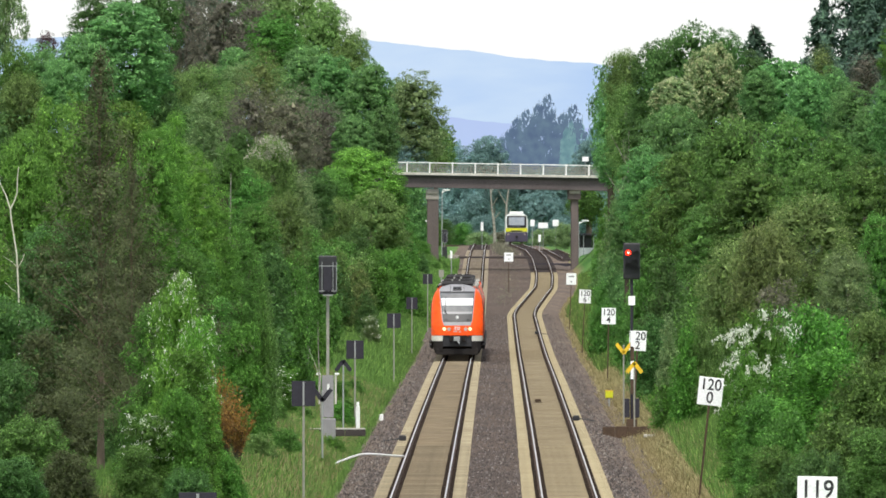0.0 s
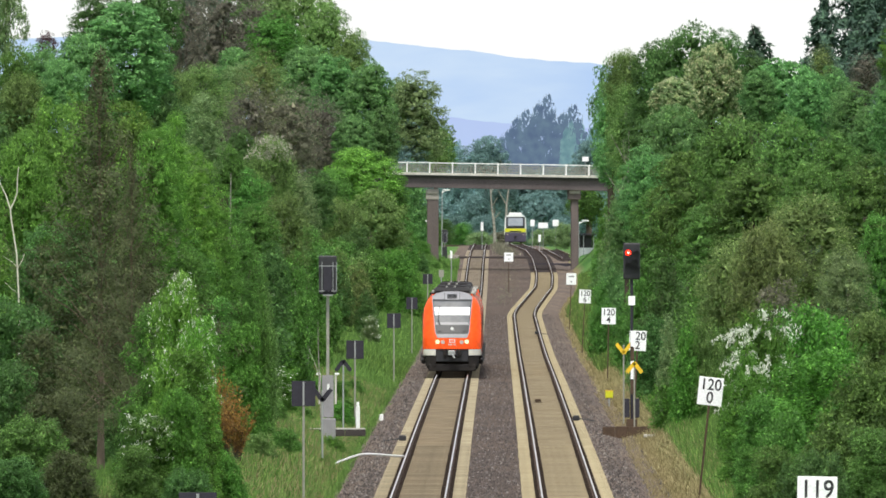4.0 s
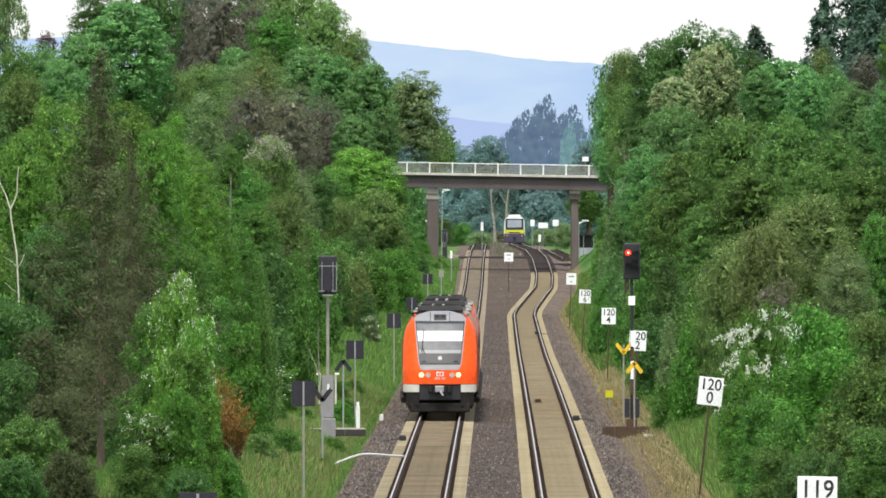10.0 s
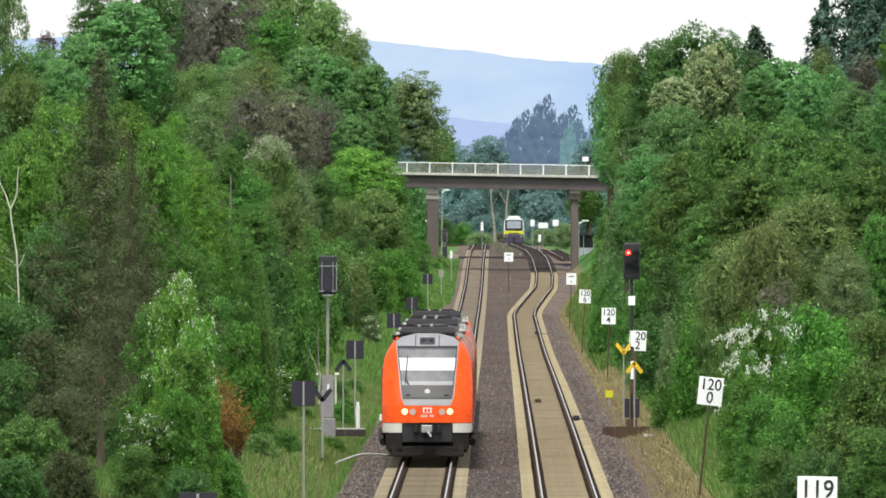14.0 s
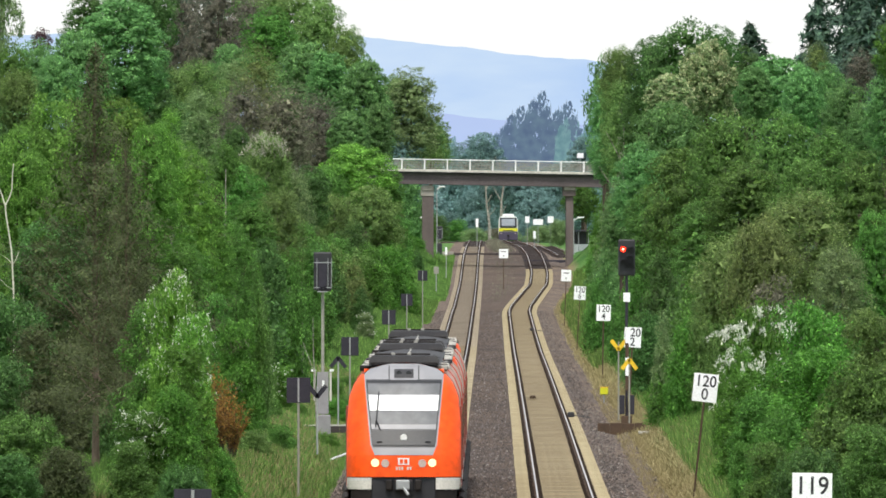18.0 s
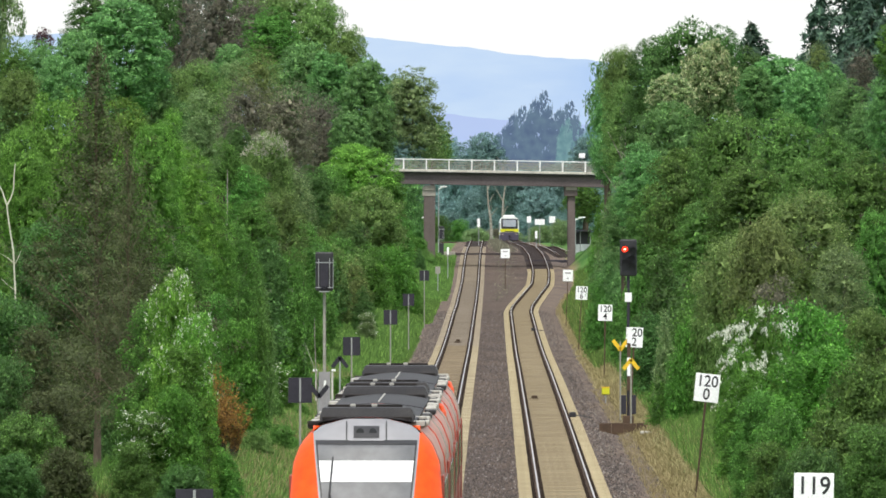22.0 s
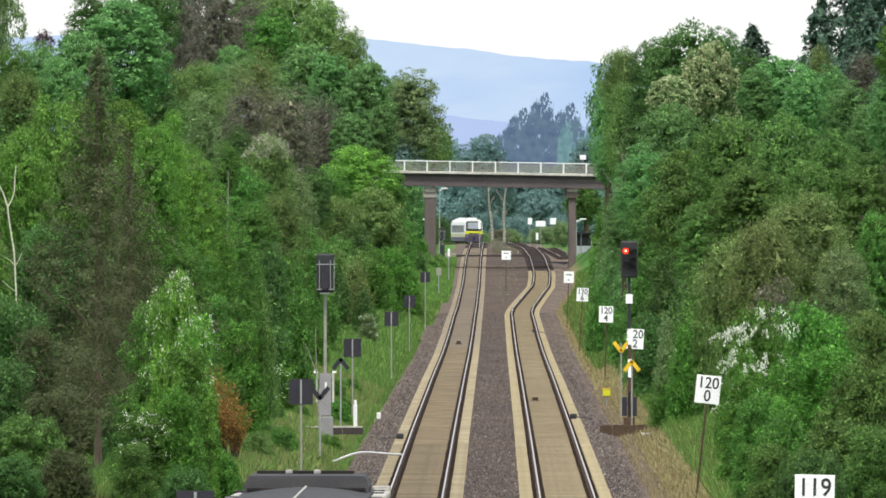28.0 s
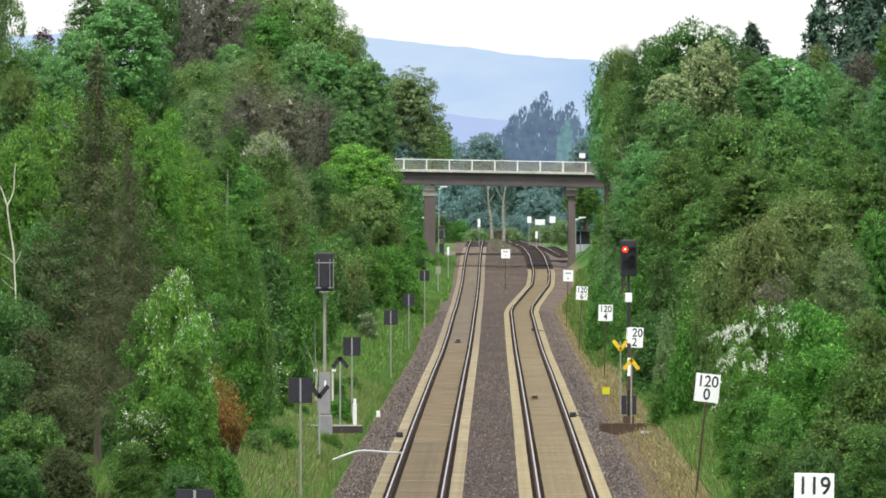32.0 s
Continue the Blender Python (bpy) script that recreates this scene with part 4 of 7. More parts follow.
# great trees behind the nearest stand
plant("chestnut", -13.56, 860, 15.54, 4.23, "cool", 5.26)
plant("chestnut", -12.70, 868, 14.08, 2.38, "cool", 4.71)
plant("chestnut", -15.61, 855, 14.07, 3.18, "cool", 3.79)
plant("broad", -14.63, 900, 12.46, 4.89, "dark", 4.89)
plant("broad", -16.55, 800, 10.57, 4.34, "dark", 3.89)
plant("broad", -17.95, 880, 13.79, 2.77, "cool", 3.07)
plant("broad", -16.18, 840, 12.84, 2.40, "cool", 2.76)
plant("broad", -18.87, 870, 13.34, 2.24, "mid", 2.93)
plant("birch", -17.01, 800, 11.93, 2.29, "olive", 2.97)
plant("broad", -18.18, 820, 11.34, 1.64, "dark", 3.05)
plant("broad", -12.53, 870, 12.12, 2.24, "dark", 3.73)
plant("birch", -12.29, 1010, 14.19, 3.32, "olive", 3.98)
plant("birch", -13.32, 1005, 13.72, 2.30, "olive", 3.59)
plant("open", -15.37, 1470, 17.09, 2.31, "grey", 2.02)
plant("broad", -12.45, 960, 11.63, 3.29, "dark", 4.66)
# middle of the left wood
plant("birch", -9.21, 760, 11.24, 1.91, "grey", 3.56)
plant("broad", -8.78, 800, 9.54, 1.60, "mid", 2.24)
plant("broad", -10.05, 980, 10.91, 1.68, "dark", 2.94)
plant("birch", -7.21, 830, 10.15, 2.49, "olive", 3.32, PINK_FLOWER)
plant("broad", -7.96, 810, 8.53, 2.31, "mid", 3.24)
plant("birch", -6.34, 840, 8.95, 2.40, "grey", 3.84)
plant("birch", -6.49, 800, 7.92, 2.51, "olive", 4.11)
plant("broad", -8.32, 1300, 9.48, 2.97, "dark", 4.46)
plant("broad", -7.43, 790, 7.25, 2.03, "mid", 2.71)
plant("birch", -5.67, 830, 6.71, 2.13, "mid", 4.74)
plant("broad", -6.69, 770, 5.88, 1.76, "dark", 3.74)
plant("bush", -5.88, 780, 5.60, 2.01, "mid", 3.34)
plant("broad", -5.84, 1420, 11.25, 6.09, "bright", 4.46)
plant("broad", -7.82, 1410, 9.52, 3.22, "mid", 4.03)
plant("broad", -3.42, 1425, 10.26, 2.44, "mid", 4.07)
plant("broad", -4.53, 1390, 8.59, 5.36, "olive", 5.32)
plant("birch", -7.25, 1380, 7.57, 3.55, "olive", 5.13)
plant("broad", -2.78, 1410, 7.20, 2.42, "mid", 4.03)
plant("bush", -5.64, 1370, 5.86, 4.31, "dark", 3.91)
plant("bush", -3.69, 1375, 4.72, 4.32, "fresh", 4.71)
plant("bush", -2.08, 1400, 3.56, 2.24, "fresh", 2.60)
plant("bush", -5.60, 1360, 3.96, 3.50, "olive", 3.96)
plant("bush", -3.55, 1480, 5.39, 4.23, "fresh", 5.39)
plant("bush", -4.62, 1360, 4.57, 3.11, "fresh", 4.57)
plant("bush", -5.21, 1200, 4.18, 2.47, "tan", 3.22)
plant("bush", -6.05, 1150, 5.04, 1.97, "olive", 3.94)
plant("bush", -4.40, 1150, 2.96, 1.64, "dark", 1.81)
plant("bush", -6.11, 1000, 4.46, 2.29, "mid", 3.71)
plant("bush", -6.15, 900, 2.41, 2.31, "fresh", 2.06)
plant("bush", -6.33, 780, 2.49, 2.01, "bright", 2.12)
plant("bush", -7.11, 745, 2.74, 1.70, "fresh", 2.74)
plant("bush", -5.96, 705, 1.65, 1.91, "fresh", 1.31, WHITE_FLOWER, sparse=True)
plant("bush", -4.13, 1120, 1.72, 1.22, "grey", 0.96, WHITE_FLOWER, sparse=True)
# the nearest stand, left
plant("broad", -11.11, 590, 10.01, 3.71, "lime", 5.12)
plant("broad", -12.22, 575, 8.81, 2.46, "lime", 4.60)
plant("broad", -9.67, 600, 10.00, 3.09, "lime", 4.73)
plant("broad", -8.59, 585, 9.31, 2.17, "lime", 4.60)
plant("birch", -8.23, 610, 9.94, 1.05, "bright", 3.87)
plant("broad", -7.78, 620, 8.95, 1.77, "bright", 4.57)
plant("broad", -7.18, 630, 7.89, 1.62, "lime", 4.14)
plant("broad", -6.56, 640, 6.75, 1.65, "mid", 4.39)
plant("bush", -6.06, 645, 5.75, 1.29, "mid", 3.32)
plant("broad", -8.50, 615, 6.36, 3.34, "mid", 4.22)
plant("broad", -10.94, 560, 6.28, 3.52, "dark", 3.84)
plant("bush", -5.92, 660, 4.79, 1.13, "olive", 2.64)
plant("bush", -6.85, 650, 3.51, 1.86, "bright", 3.51)
plant("bush", -6.61, 490, 5.74, 1.68, "bright", 2.10, WHITE_FLOWER, sparse=True)
plant("bush", -7.23, 494, 4.80, 2.12, "mid", 2.19)
plant("bush", -6.02, 488, 4.83, 1.25, "bright", 1.88, WHITE_FLOWER, sparse=True)
plant("bush", -6.21, 484, 4.05, 1.80, "fresh", 1.94)
plant("bush", -6.90, 605, 4.49, 2.07, "mid", 3.98)
plant("bush", -7.89, 602, 5.82, 2.41, "mid", 4.47)
plant("bush", -6.44, 491, 5.21, 1.26, "fresh", 2.38)
plant("bush", -7.74, 560, 4.38, 2.19, "fresh", 3.52)
plant("spray", -6.67, 575, 2.98, 1.18, "rust", 2.71)
plant("spray", -6.33, 574, 2.57, 1.31, "rust", 2.38)
plant("spray", -5.96, 573, 2.09, 1.28, "rust", 1.96)
plant("bush", -6.56, 500, 3.56, 1.43, "mid", 3.14)
plant("bush", -6.36, 478, 3.11, 1.50, "fresh", 2.87)
plant("bush", -5.45, 490, 1.66, 1.33, "fresh", 1.40)
plant("bush", -7.05, 478, 2.34, 1.78, "mid", 2.25, WHITE_FLOWER, sparse=True)
plant("bush", -7.31, 470, 1.63, 1.21, "moss", 1.63)
plant("bush", -5.99, 462, 1.51, 1.48, "dark", 1.32)
plant("bush", -10.48, 480, 4.62, 2.56, "dark", 3.15)
plant("bush", -9.71, 476, 3.93, 1.86, "larch", 2.65)
plant("bush", -10.39, 470, 3.20, 2.01, "dark", 2.69)
plant("bush", -9.28, 468, 2.47, 1.83, "larch", 2.41)
plant("bush", -9.73, 464, 1.96, 2.32, "moss", 1.96)
plant("bush", -8.73, 460, 1.31, 1.47, "larch", 1.31)
plant("bush", -9.93, 455, 1.13, 1.78, "dark", 1.13)
plant("bush", -11.17, 540, 2.59, 2.93, "larch", 2.59)
plant("bush", -9.87, 545, 1.69, 2.65, "larch", 1.69)
plant("bush", -8.55, 540, 2.76, 2.31, "larch", 2.76)
plant("bush", -9.41, 528, 0.67, 2.41, "moss", 0.67)
plant("bush", -7.48, 530, 2.34, 1.97, "dark", 2.34)
plant("bush", -11.95, 520, 5.97, 2.38, "lime", 4.16)
plant("bush", -10.62, 560, 5.66, 3.52, "larch", 4.16)
plant("bush", -9.04, 556, 5.28, 3.02, "larch", 3.97)
plant("bush", -7.77, 562, 4.68, 2.41, "moss", 3.53)
plant("bush", -6.81, 655, 3.77, 2.06, "fresh", 3.46)
plant("bush", -9.81, 525, 2.03, 2.40, "larch", 2.03)
plant("bush", -8.34, 522, 2.07, 1.79, "dark", 2.07)
plant("bush", -6.15, 600, 3.91, 1.89, "fresh", 3.17)
plant("larch", -8.83, 510, 11.13, 6.12, "larch", 9.91, bark=LARCH_BARK)
plant("larch", -7.93, 503, 8.83, 3.31, "larch", 7.90, bark=LARCH_BARK)
# right wood, far behind
plant("spruce", 20.86, 1320, 18.83, 11.31, "spruce", 14.18)
plant("broad", 15.37, 1220, 18.32, 6.62, "dark", 6.83)
plant("broad", 13.32, 1240, 17.64, 3.54, "dark", 5.60)
plant("broad", 17.61, 1230, 18.00, 2.81, "dark", 5.20)
plant("broad", 14.65, 1100, 13.31, 5.34, "dark", 5.34)
plant("broad", 19.34, 1240, 16.64, 3.19, "dark", 4.61)
plant("open", 12.94, 1520, 18.48, 3.69, "cool", 8.43)
plant("broad", 12.60, 1500, 16.50, 2.83, "cool", 7.71)
plant("broad", 12.15, 1325, 17.49, 3.03, "olive", 8.33)
plant("birch", 12.11, 1320, 17.92, 3.17, "olive", 4.22)
plant("birch", 12.32, 1315, 15.51, 3.16, "olive", 6.76)
plant("broad", 13.28, 1270, 15.42, 3.63, "dark", 6.89)
plant("broad", 12.04, 1400, 12.81, 3.20, "cool", 4.00)
plant("bush", 12.52, 1395, 8.90, 3.19, "grey", 5.78)
plant("chestnut", 14.48, 1060, 15.77, 3.57, "grey", 4.69, CREAM_FLOWER)
plant("chestnut", 12.24, 1050, 14.17, 2.76, "grey", 2.61, CREAM_FLOWER)
plant("chestnut", 17.34, 1010, 14.38, 4.33, "cool", 3.58)
plant("chestnut", 18.55, 1005, 13.58, 2.58, "cool", 3.45)
plant("chestnut", 16.03, 1000, 13.82, 2.00, "cool", 3.00)
plant("broad", 20.14, 1020, 13.97, 2.04, "cool", 3.56)
plant("spruce", 23.39, 1120, 21.36, 10.56, "spruce", 12.48)
plant("spruce", 20.99, 1090, 18.83, 7.16, "spruce", 9.34)
plant("spruce", 25.02, 1100, 21.99, 11.31, "spruce", 13.20)
plant("spruce", 23.48, 1080, 18.95, 8.02, "spruce", 10.18)
plant("twig", 20.32, 1060, 15.45, 1.82, "tan", 2.42)
plant("twig", 22.64, 1062, 15.11, 2.43, "umber", 2.73)
plant("broad", 20.60, 1000, 12.99, 2.86, "cool", 4.11)
plant("broad", 20.73, 900, 14.99, 2.06, "fresh", 3.09)
plant("broad", 20.34, 900, 12.82, 2.31, "cool", 4.24)
plant("broad", 19.55, 905, 11.19, 2.33, "cool", 3.10)
# middle of the right wood
plant("broad", 11.60, 1000, 12.47, 4.29, "cool", 4.91)
plant("broad", 9.76, 960, 10.65, 3.02, "cool", 4.39)
plant("broad", 9.31, 1000, 8.94, 2.57, "cool", 4.00)
plant("broad", 12.24, 830, 10.67, 4.03, "moss", 4.93)
plant("broad", 14.31, 820, 10.65, 3.75, "moss", 4.57)
plant("broad", 10.46, 840, 9.73, 3.84, "moss", 4.56)
plant("broad", 9.48, 860, 8.56, 3.19, "moss", 4.67)
plant("broad", 15.91, 800, 9.77, 2.74, "moss", 4.23)
plant("broad", 16.85, 780, 8.73, 3.12, "moss", 4.57)
plant("broad", 12.32, 790, 8.68, 3.84, "moss", 4.29)
plant("broad", 14.62, 780, 8.52, 3.12, "moss", 3.79)
plant("broad", 10.77, 800, 7.45, 2.97, "moss", 3.66)
plant("bush", 9.41, 900, 6.35, 2.57, "mid", 4.63)
plant("bush", 9.51, 830, 5.64, 2.85, "dark", 4.51)
plant("bush", 9.94, 1160, 5.53, 2.19, "cool", 3.98)
plant("bush", 11.36, 1250, 7.52, 2.57, "grey", 5.36)
plant("bush", 8.67, 1080, 4.25, 1.85, "mid", 2.16)
plant("bush", 9.00, 960, 3.73, 1.92, "mid", 3.29)
plant("bush", 8.59, 800, 3.40, 2.51, "dark", 2.29)
plant("birch", 11.81, 645, 7.35, 3.50, "tan", 4.16)
plant("birch", 9.58, 650, 6.35, 2.79, "tan", 3.62)
plant("birch", 10.53, 640, 6.79, 2.74, "tan", 3.84)
plant("broad", 14.41, 650, 6.53, 2.23, "mid", 4.46)
plant("birch", 12.48, 610, 5.61, 2.09, "grey", 3.49)
plant("bush", 10.73, 630, 4.76, 2.70, "brown", 2.52)
plant("bush", 9.19, 690, 4.92, 1.38, "olive", 2.76)
plant("bush", 8.02, 700, 4.01, 1.12, "grey", 1.76)
plant("bush", 8.56, 690, 3.58, 1.48, "fresh", 2.27)
plant("bush", 8.02, 700, 2.25, 1.60, "fresh", 1.40)
# the nearest bushes, right
plant("bush", 11.06, 590, 4.06, 3.57, "fresh", 2.95)
plant("bush", 9.38, 585, 4.47, 2.51, "fresh", 3.26, WHITE_FLOWER)
plant("bush", 8.82, 578, 3.42, 1.65, "fresh", 2.35, WHITE_FLOWER)
plant("bush", 12.18, 560, 3.89, 2.19, "olive", 3.28)
plant("bush", 9.51, 500, 3.73, 3.03, "fresh", 3.11)
plant("bush", 10.55, 495, 3.13, 2.64, "moss", 2.97)
plant("bush", 8.47, 545, 3.01, 1.84, "fresh", 2.74)
plant("bush", 8.44, 520, 2.68, 1.78, "mid", 2.38)
plant("bush", 8.38, 480, 2.64, 2.06, "mid", 2.33)
plant("bush", 9.18, 455, 2.50, 2.60, "moss", 2.40)
plant("bush", 9.85, 450, 2.21, 1.76, "moss", 2.19)
plant("bush", 7.53, 450, 2.39, 1.44, "moss", 1.67)
plant("bush", 8.25, 440, 2.18, 1.89, "dark", 1.76)
plant("bush", 7.80, 500, 1.74, 1.00, "mid", 1.43)
# beyond the bridge
plant("broad", -3.1, 2150, 19.0, 8.0, "grey", 10.5)
plant("open", -0.9, 2250, 15.4, 5.1, "olive", 7.0)
plant("bush", -3.3, 2085, 9.0, 5.0, "cool")
plant("bush", -1.6, 2095, 5.0, 3.6, "mid")
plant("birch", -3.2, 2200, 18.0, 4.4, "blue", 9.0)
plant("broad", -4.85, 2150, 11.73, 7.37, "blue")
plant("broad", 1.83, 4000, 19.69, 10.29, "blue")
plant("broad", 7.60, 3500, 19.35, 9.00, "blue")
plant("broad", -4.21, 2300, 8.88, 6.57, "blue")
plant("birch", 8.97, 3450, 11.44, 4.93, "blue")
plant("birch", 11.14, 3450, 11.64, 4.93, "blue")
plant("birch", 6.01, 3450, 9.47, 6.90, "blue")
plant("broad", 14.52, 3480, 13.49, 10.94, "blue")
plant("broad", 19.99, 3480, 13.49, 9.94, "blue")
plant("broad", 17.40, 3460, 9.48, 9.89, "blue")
plant("broad", 15.36, 2100, 7.52, 4.80, "mid")
plant("bush", 15.96, 1900, 6.69, 3.26, "fresh")
plant("bush", 14.19, 2300, 3.12, 3.29, "grey")
plant("bush", 13.96, 2700, 2.54, 4.63, "grey")
plant("broad", 17.15, 2300, 12.28, 4.60, "blue")
plant("bush", -4.39, 1830, 4.40, 4.71, "mid")
plant("bush", -2.25, 1938, 1.35, 2.5, "fresh")
plant("bush", -3.9, 1930, 2.3, 3.2, "fresh")
plant("bush", -1.05, 1925, 0.9, 1.9, "mid")
plant("bush", 15.19, 1885, 2.13, 2.15, "fresh")
plant("bush", 6.19, 3280, 2.63, 5.62, "grey")
plant("bush", 9.52, 3300, 2.62, 4.71, "brown")
plant("bush", 11.48, 3320, 2.80, 5.69, "grey")
plant("bush", 3.48, 3380, 4.04, 4.83, "mid")
plant("bush", -0.38, 3350, 4.99, 5.74, "dark")
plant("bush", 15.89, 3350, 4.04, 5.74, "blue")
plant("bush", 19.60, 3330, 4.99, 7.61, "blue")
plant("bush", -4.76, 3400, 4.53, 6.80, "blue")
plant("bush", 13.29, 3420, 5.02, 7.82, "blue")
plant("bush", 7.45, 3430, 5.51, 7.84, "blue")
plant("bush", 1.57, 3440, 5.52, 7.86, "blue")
plant("bush", -4.73, 1760, 2.12, 3.52, "mid")
plant("bush", -5.44, 1700, 3.38, 2.91, "dark")
plant("bush", -1.90, 1850, 2.36, 1.37, "dark")
plant("bush", 14.34, 1780, 2.30, 2.54, "mid")
plant("bush", 13.81, 1600, 1.82, 2.74, "mid")
plant("broad", -2.67, 2400, 16.65, 7.54, "blue")
plant("broad", -4.98, 2180, 17.99, 4.11, "cool")
plant("broad", -0.82, 2380, 14.78, 5.71, "cool")

# understory along both edges of the wood
hedge = random.Random(12)
for step in range(17):
    y = 640 + step * 52 + hedge.uniform(-12, 12)
    plant("bush", float(left_x(y)) - hedge.uniform(8.2, 9.8), y, hedge.uniform(3.2, 5.2), hedge.uniform(4.5, 6.0), hedge.choice(["mid", "dark", "mid"]))
for step in range(15):
    y = 700 + step * 54 + hedge.uniform(-12, 12)
    plant("bush", float(right_x(y)) + hedge.uniform(6.6, 8.0), y, hedge.uniform(3.0, 5.0), hedge.uniform(4.5, 5.8), hedge.choice(["mid", "dark", "cool"]))


# ---- far distance: hills and far woods ----
def ridge(name, y, xs, tops, material, label, seed, rough):
    rng = np.random.default_rng(seed)
    px = np.arange(min(xs), max(xs) + 0.1, 2.0)
    pz = np.interp(px, xs, tops) + np.convolve(rng.normal(0, rough, len(px) + 8), np.ones(5) / 3, "same")[4:-4]
    verts, n = [], len(px)
    for depth, drop in ((0, 0), (40, 0.4)):
        verts += [(a, y + depth, b - drop) for a, b in zip(px, pz)]
    verts += [(a, y - 60, -10) for a in px]
    faces = [(i, i + 1, n + i + 1, n + i) for i in range(n - 1)] + [(2 * n + i, 2 * n + i + 1, i + 1, i) for i in range(n - 1)]
    return tagged(part(name, mesh_of(verts, faces, name, True), material), label, "hills", kind="structure")


ridge("backdrop", 4850.0, [-600, -110, -19, 7, 25, 40, 120, 600], [40, 49, 48.7, 45.6, 44.0, 42.0, 36, 30], HILL_FAR, "distant wooded hills, pale blue with painted haze", 5, 0.25)
ridge("backdrop_hill", 4700.0, [-600, -60, -19, 0, 25, 45, 120, 600], [28, 31, 31, 29, 27, 26, 24, 20], HILL_NEAR, "distant lower hills, soft blue with painted haze", 6, 0.3)


def far_wood(name, places, material, label):
    kit = KIT["broad"][1]
    mid, nrm = kit["leaves"]
    mid, nrm = mid[::4], nrm[::4]
    rng = np.random.default_rng(3)
    turn = unit(np.cross(nrm, rng.normal(size=nrm.shape)))
    co = np.stack([mid - 0.3 * turn, mid + 0.3 * turn, mid + 0.7 * np.cross(nrm, turn)], 1)
    verts = []
    for x, y, high, wide in places:
        verts.append((co * np.array([wide / kit["wide"], wide / kit["wide"], high / kit["high"]]) + np.array([x, y, 2.0])).reshape(-1, 3))
    verts = np.concatenate(verts)
    faces = np.arange(len(verts)).reshape(-1, 3)
    return tagged(part(name, mesh_of(verts, faces.tolist(), name), material), label, "woods", kind="stuff")


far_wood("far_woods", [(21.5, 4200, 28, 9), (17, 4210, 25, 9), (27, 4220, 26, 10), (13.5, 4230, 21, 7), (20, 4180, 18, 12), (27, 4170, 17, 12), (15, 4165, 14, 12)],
         WOOD_FAR, "distant woodland below the hills, blue-grey with painted haze")
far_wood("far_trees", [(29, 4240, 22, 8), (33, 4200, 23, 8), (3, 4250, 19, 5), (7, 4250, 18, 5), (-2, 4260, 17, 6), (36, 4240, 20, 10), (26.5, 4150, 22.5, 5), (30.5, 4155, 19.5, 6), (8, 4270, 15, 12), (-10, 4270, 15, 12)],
         WOOD_PALE, "distant trees below the hills, pale teal with painted haze")
belt = random.Random(31)
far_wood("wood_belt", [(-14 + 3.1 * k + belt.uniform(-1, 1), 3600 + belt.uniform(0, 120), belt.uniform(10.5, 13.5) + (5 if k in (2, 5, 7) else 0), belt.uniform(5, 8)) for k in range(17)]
         + [(-16 + 5.0 * k, 3590, belt.uniform(5, 8), 8) for k in range(11)], LEAF["blue"], "belt of trees behind the station, bluish with painted haze")


def bare_birch(x, y, high, lean, seed, girth=0.30, forks=4, label="pale bare birch trunk standing before the wood"):
    t = thing("bare_birch", x, y, float(ground_z(x, y)), label, "tree", "bare birches")
    rng = random.Random(seed)
    pts = [(lean * k / 5 + rng.uniform(-0.12, 0.12) * girth * 4, 0, high * k / 5 - (0.3 if k == 0 else 0)) for k in range(6)]
    verts, faces = [], []
    tube(pts, [girth * (1 - 0.8 * k / 5) for k in range(6)], 8, verts, faces)
    part("trunk", mesh_of(verts, faces, "trunk", True), BIRCH_BARK, t)
    for k in range(forks):
        at = pts[2 + k % 4]
        end = (at[0] + rng.choice([-1, 1]) * rng.uniform(0.06, 0.13) * high, rng.uniform(-0.5, 0.5), at[2] + rng.uniform(0.14, 0.24) * high)
        part("limb", rod(at, end, girth * 0.35, girth * 0.12, 6), BIRCH_BARK, t)


bare_birch(8.6, 3250, 11.0, -0.9, 1)
bare_birch(10.3, 3240, 11.5, 0.4, 2)


def forked_birch(x, y):
    """A slender white stem that forks twice, with thin side twigs."""
    t = thing("bare_birch", x, y, float(ground_z(x, y)), "slender forked white birch stem among green bushes", "tree", "bare birches")
    top = 5.86 - float(ground_z(x, y))
    runs = [("trunk", [(0.15, -0.3), (0.02, 1.8), (0.0, top), (-0.05, top + 1.0), (-0.19, top + 1.9), (-0.21, top + 2.14)], 0.024, 0.02),
            ("fork", [(-0.21, top + 2.14), (-0.33, top + 2.5), (-0.48, top + 2.8), (-0.62, top + 3.4)], 0.022, 0.012),
            ("fork", [(-0.21, top + 2.14), (-0.10, top + 2.35), (-0.04, top + 2.55), (-0.03, top + 2.9), (0.0, top + 3.2)], 0.022, 0.012),
            ("twig", [(-0.02, top + 0.65), (-0.14, top + 0.78), (-0.4, top + 0.95)], 0.014, 0.008),
            ("twig", [(-0.02, top + 0.65), (0.07, top + 0.8), (0.15, top + 1.0)], 0.013, 0.008),
            ("twig", [(0.0, top), (-0.18, top + 0.12), (-0.36, top + 0.3)], 0.012, 0.008)]
    for name, pts, r0, r1 in runs:
        verts, faces = [], []
        tube([(a, 0, b) for a, b in pts], [r0 + (r1 - r0) * k / (len(pts) - 1) for k in range(len(pts))], 7, verts, faces)
        part(name, mesh_of(verts, faces, name, True), PALE_BARK, t)


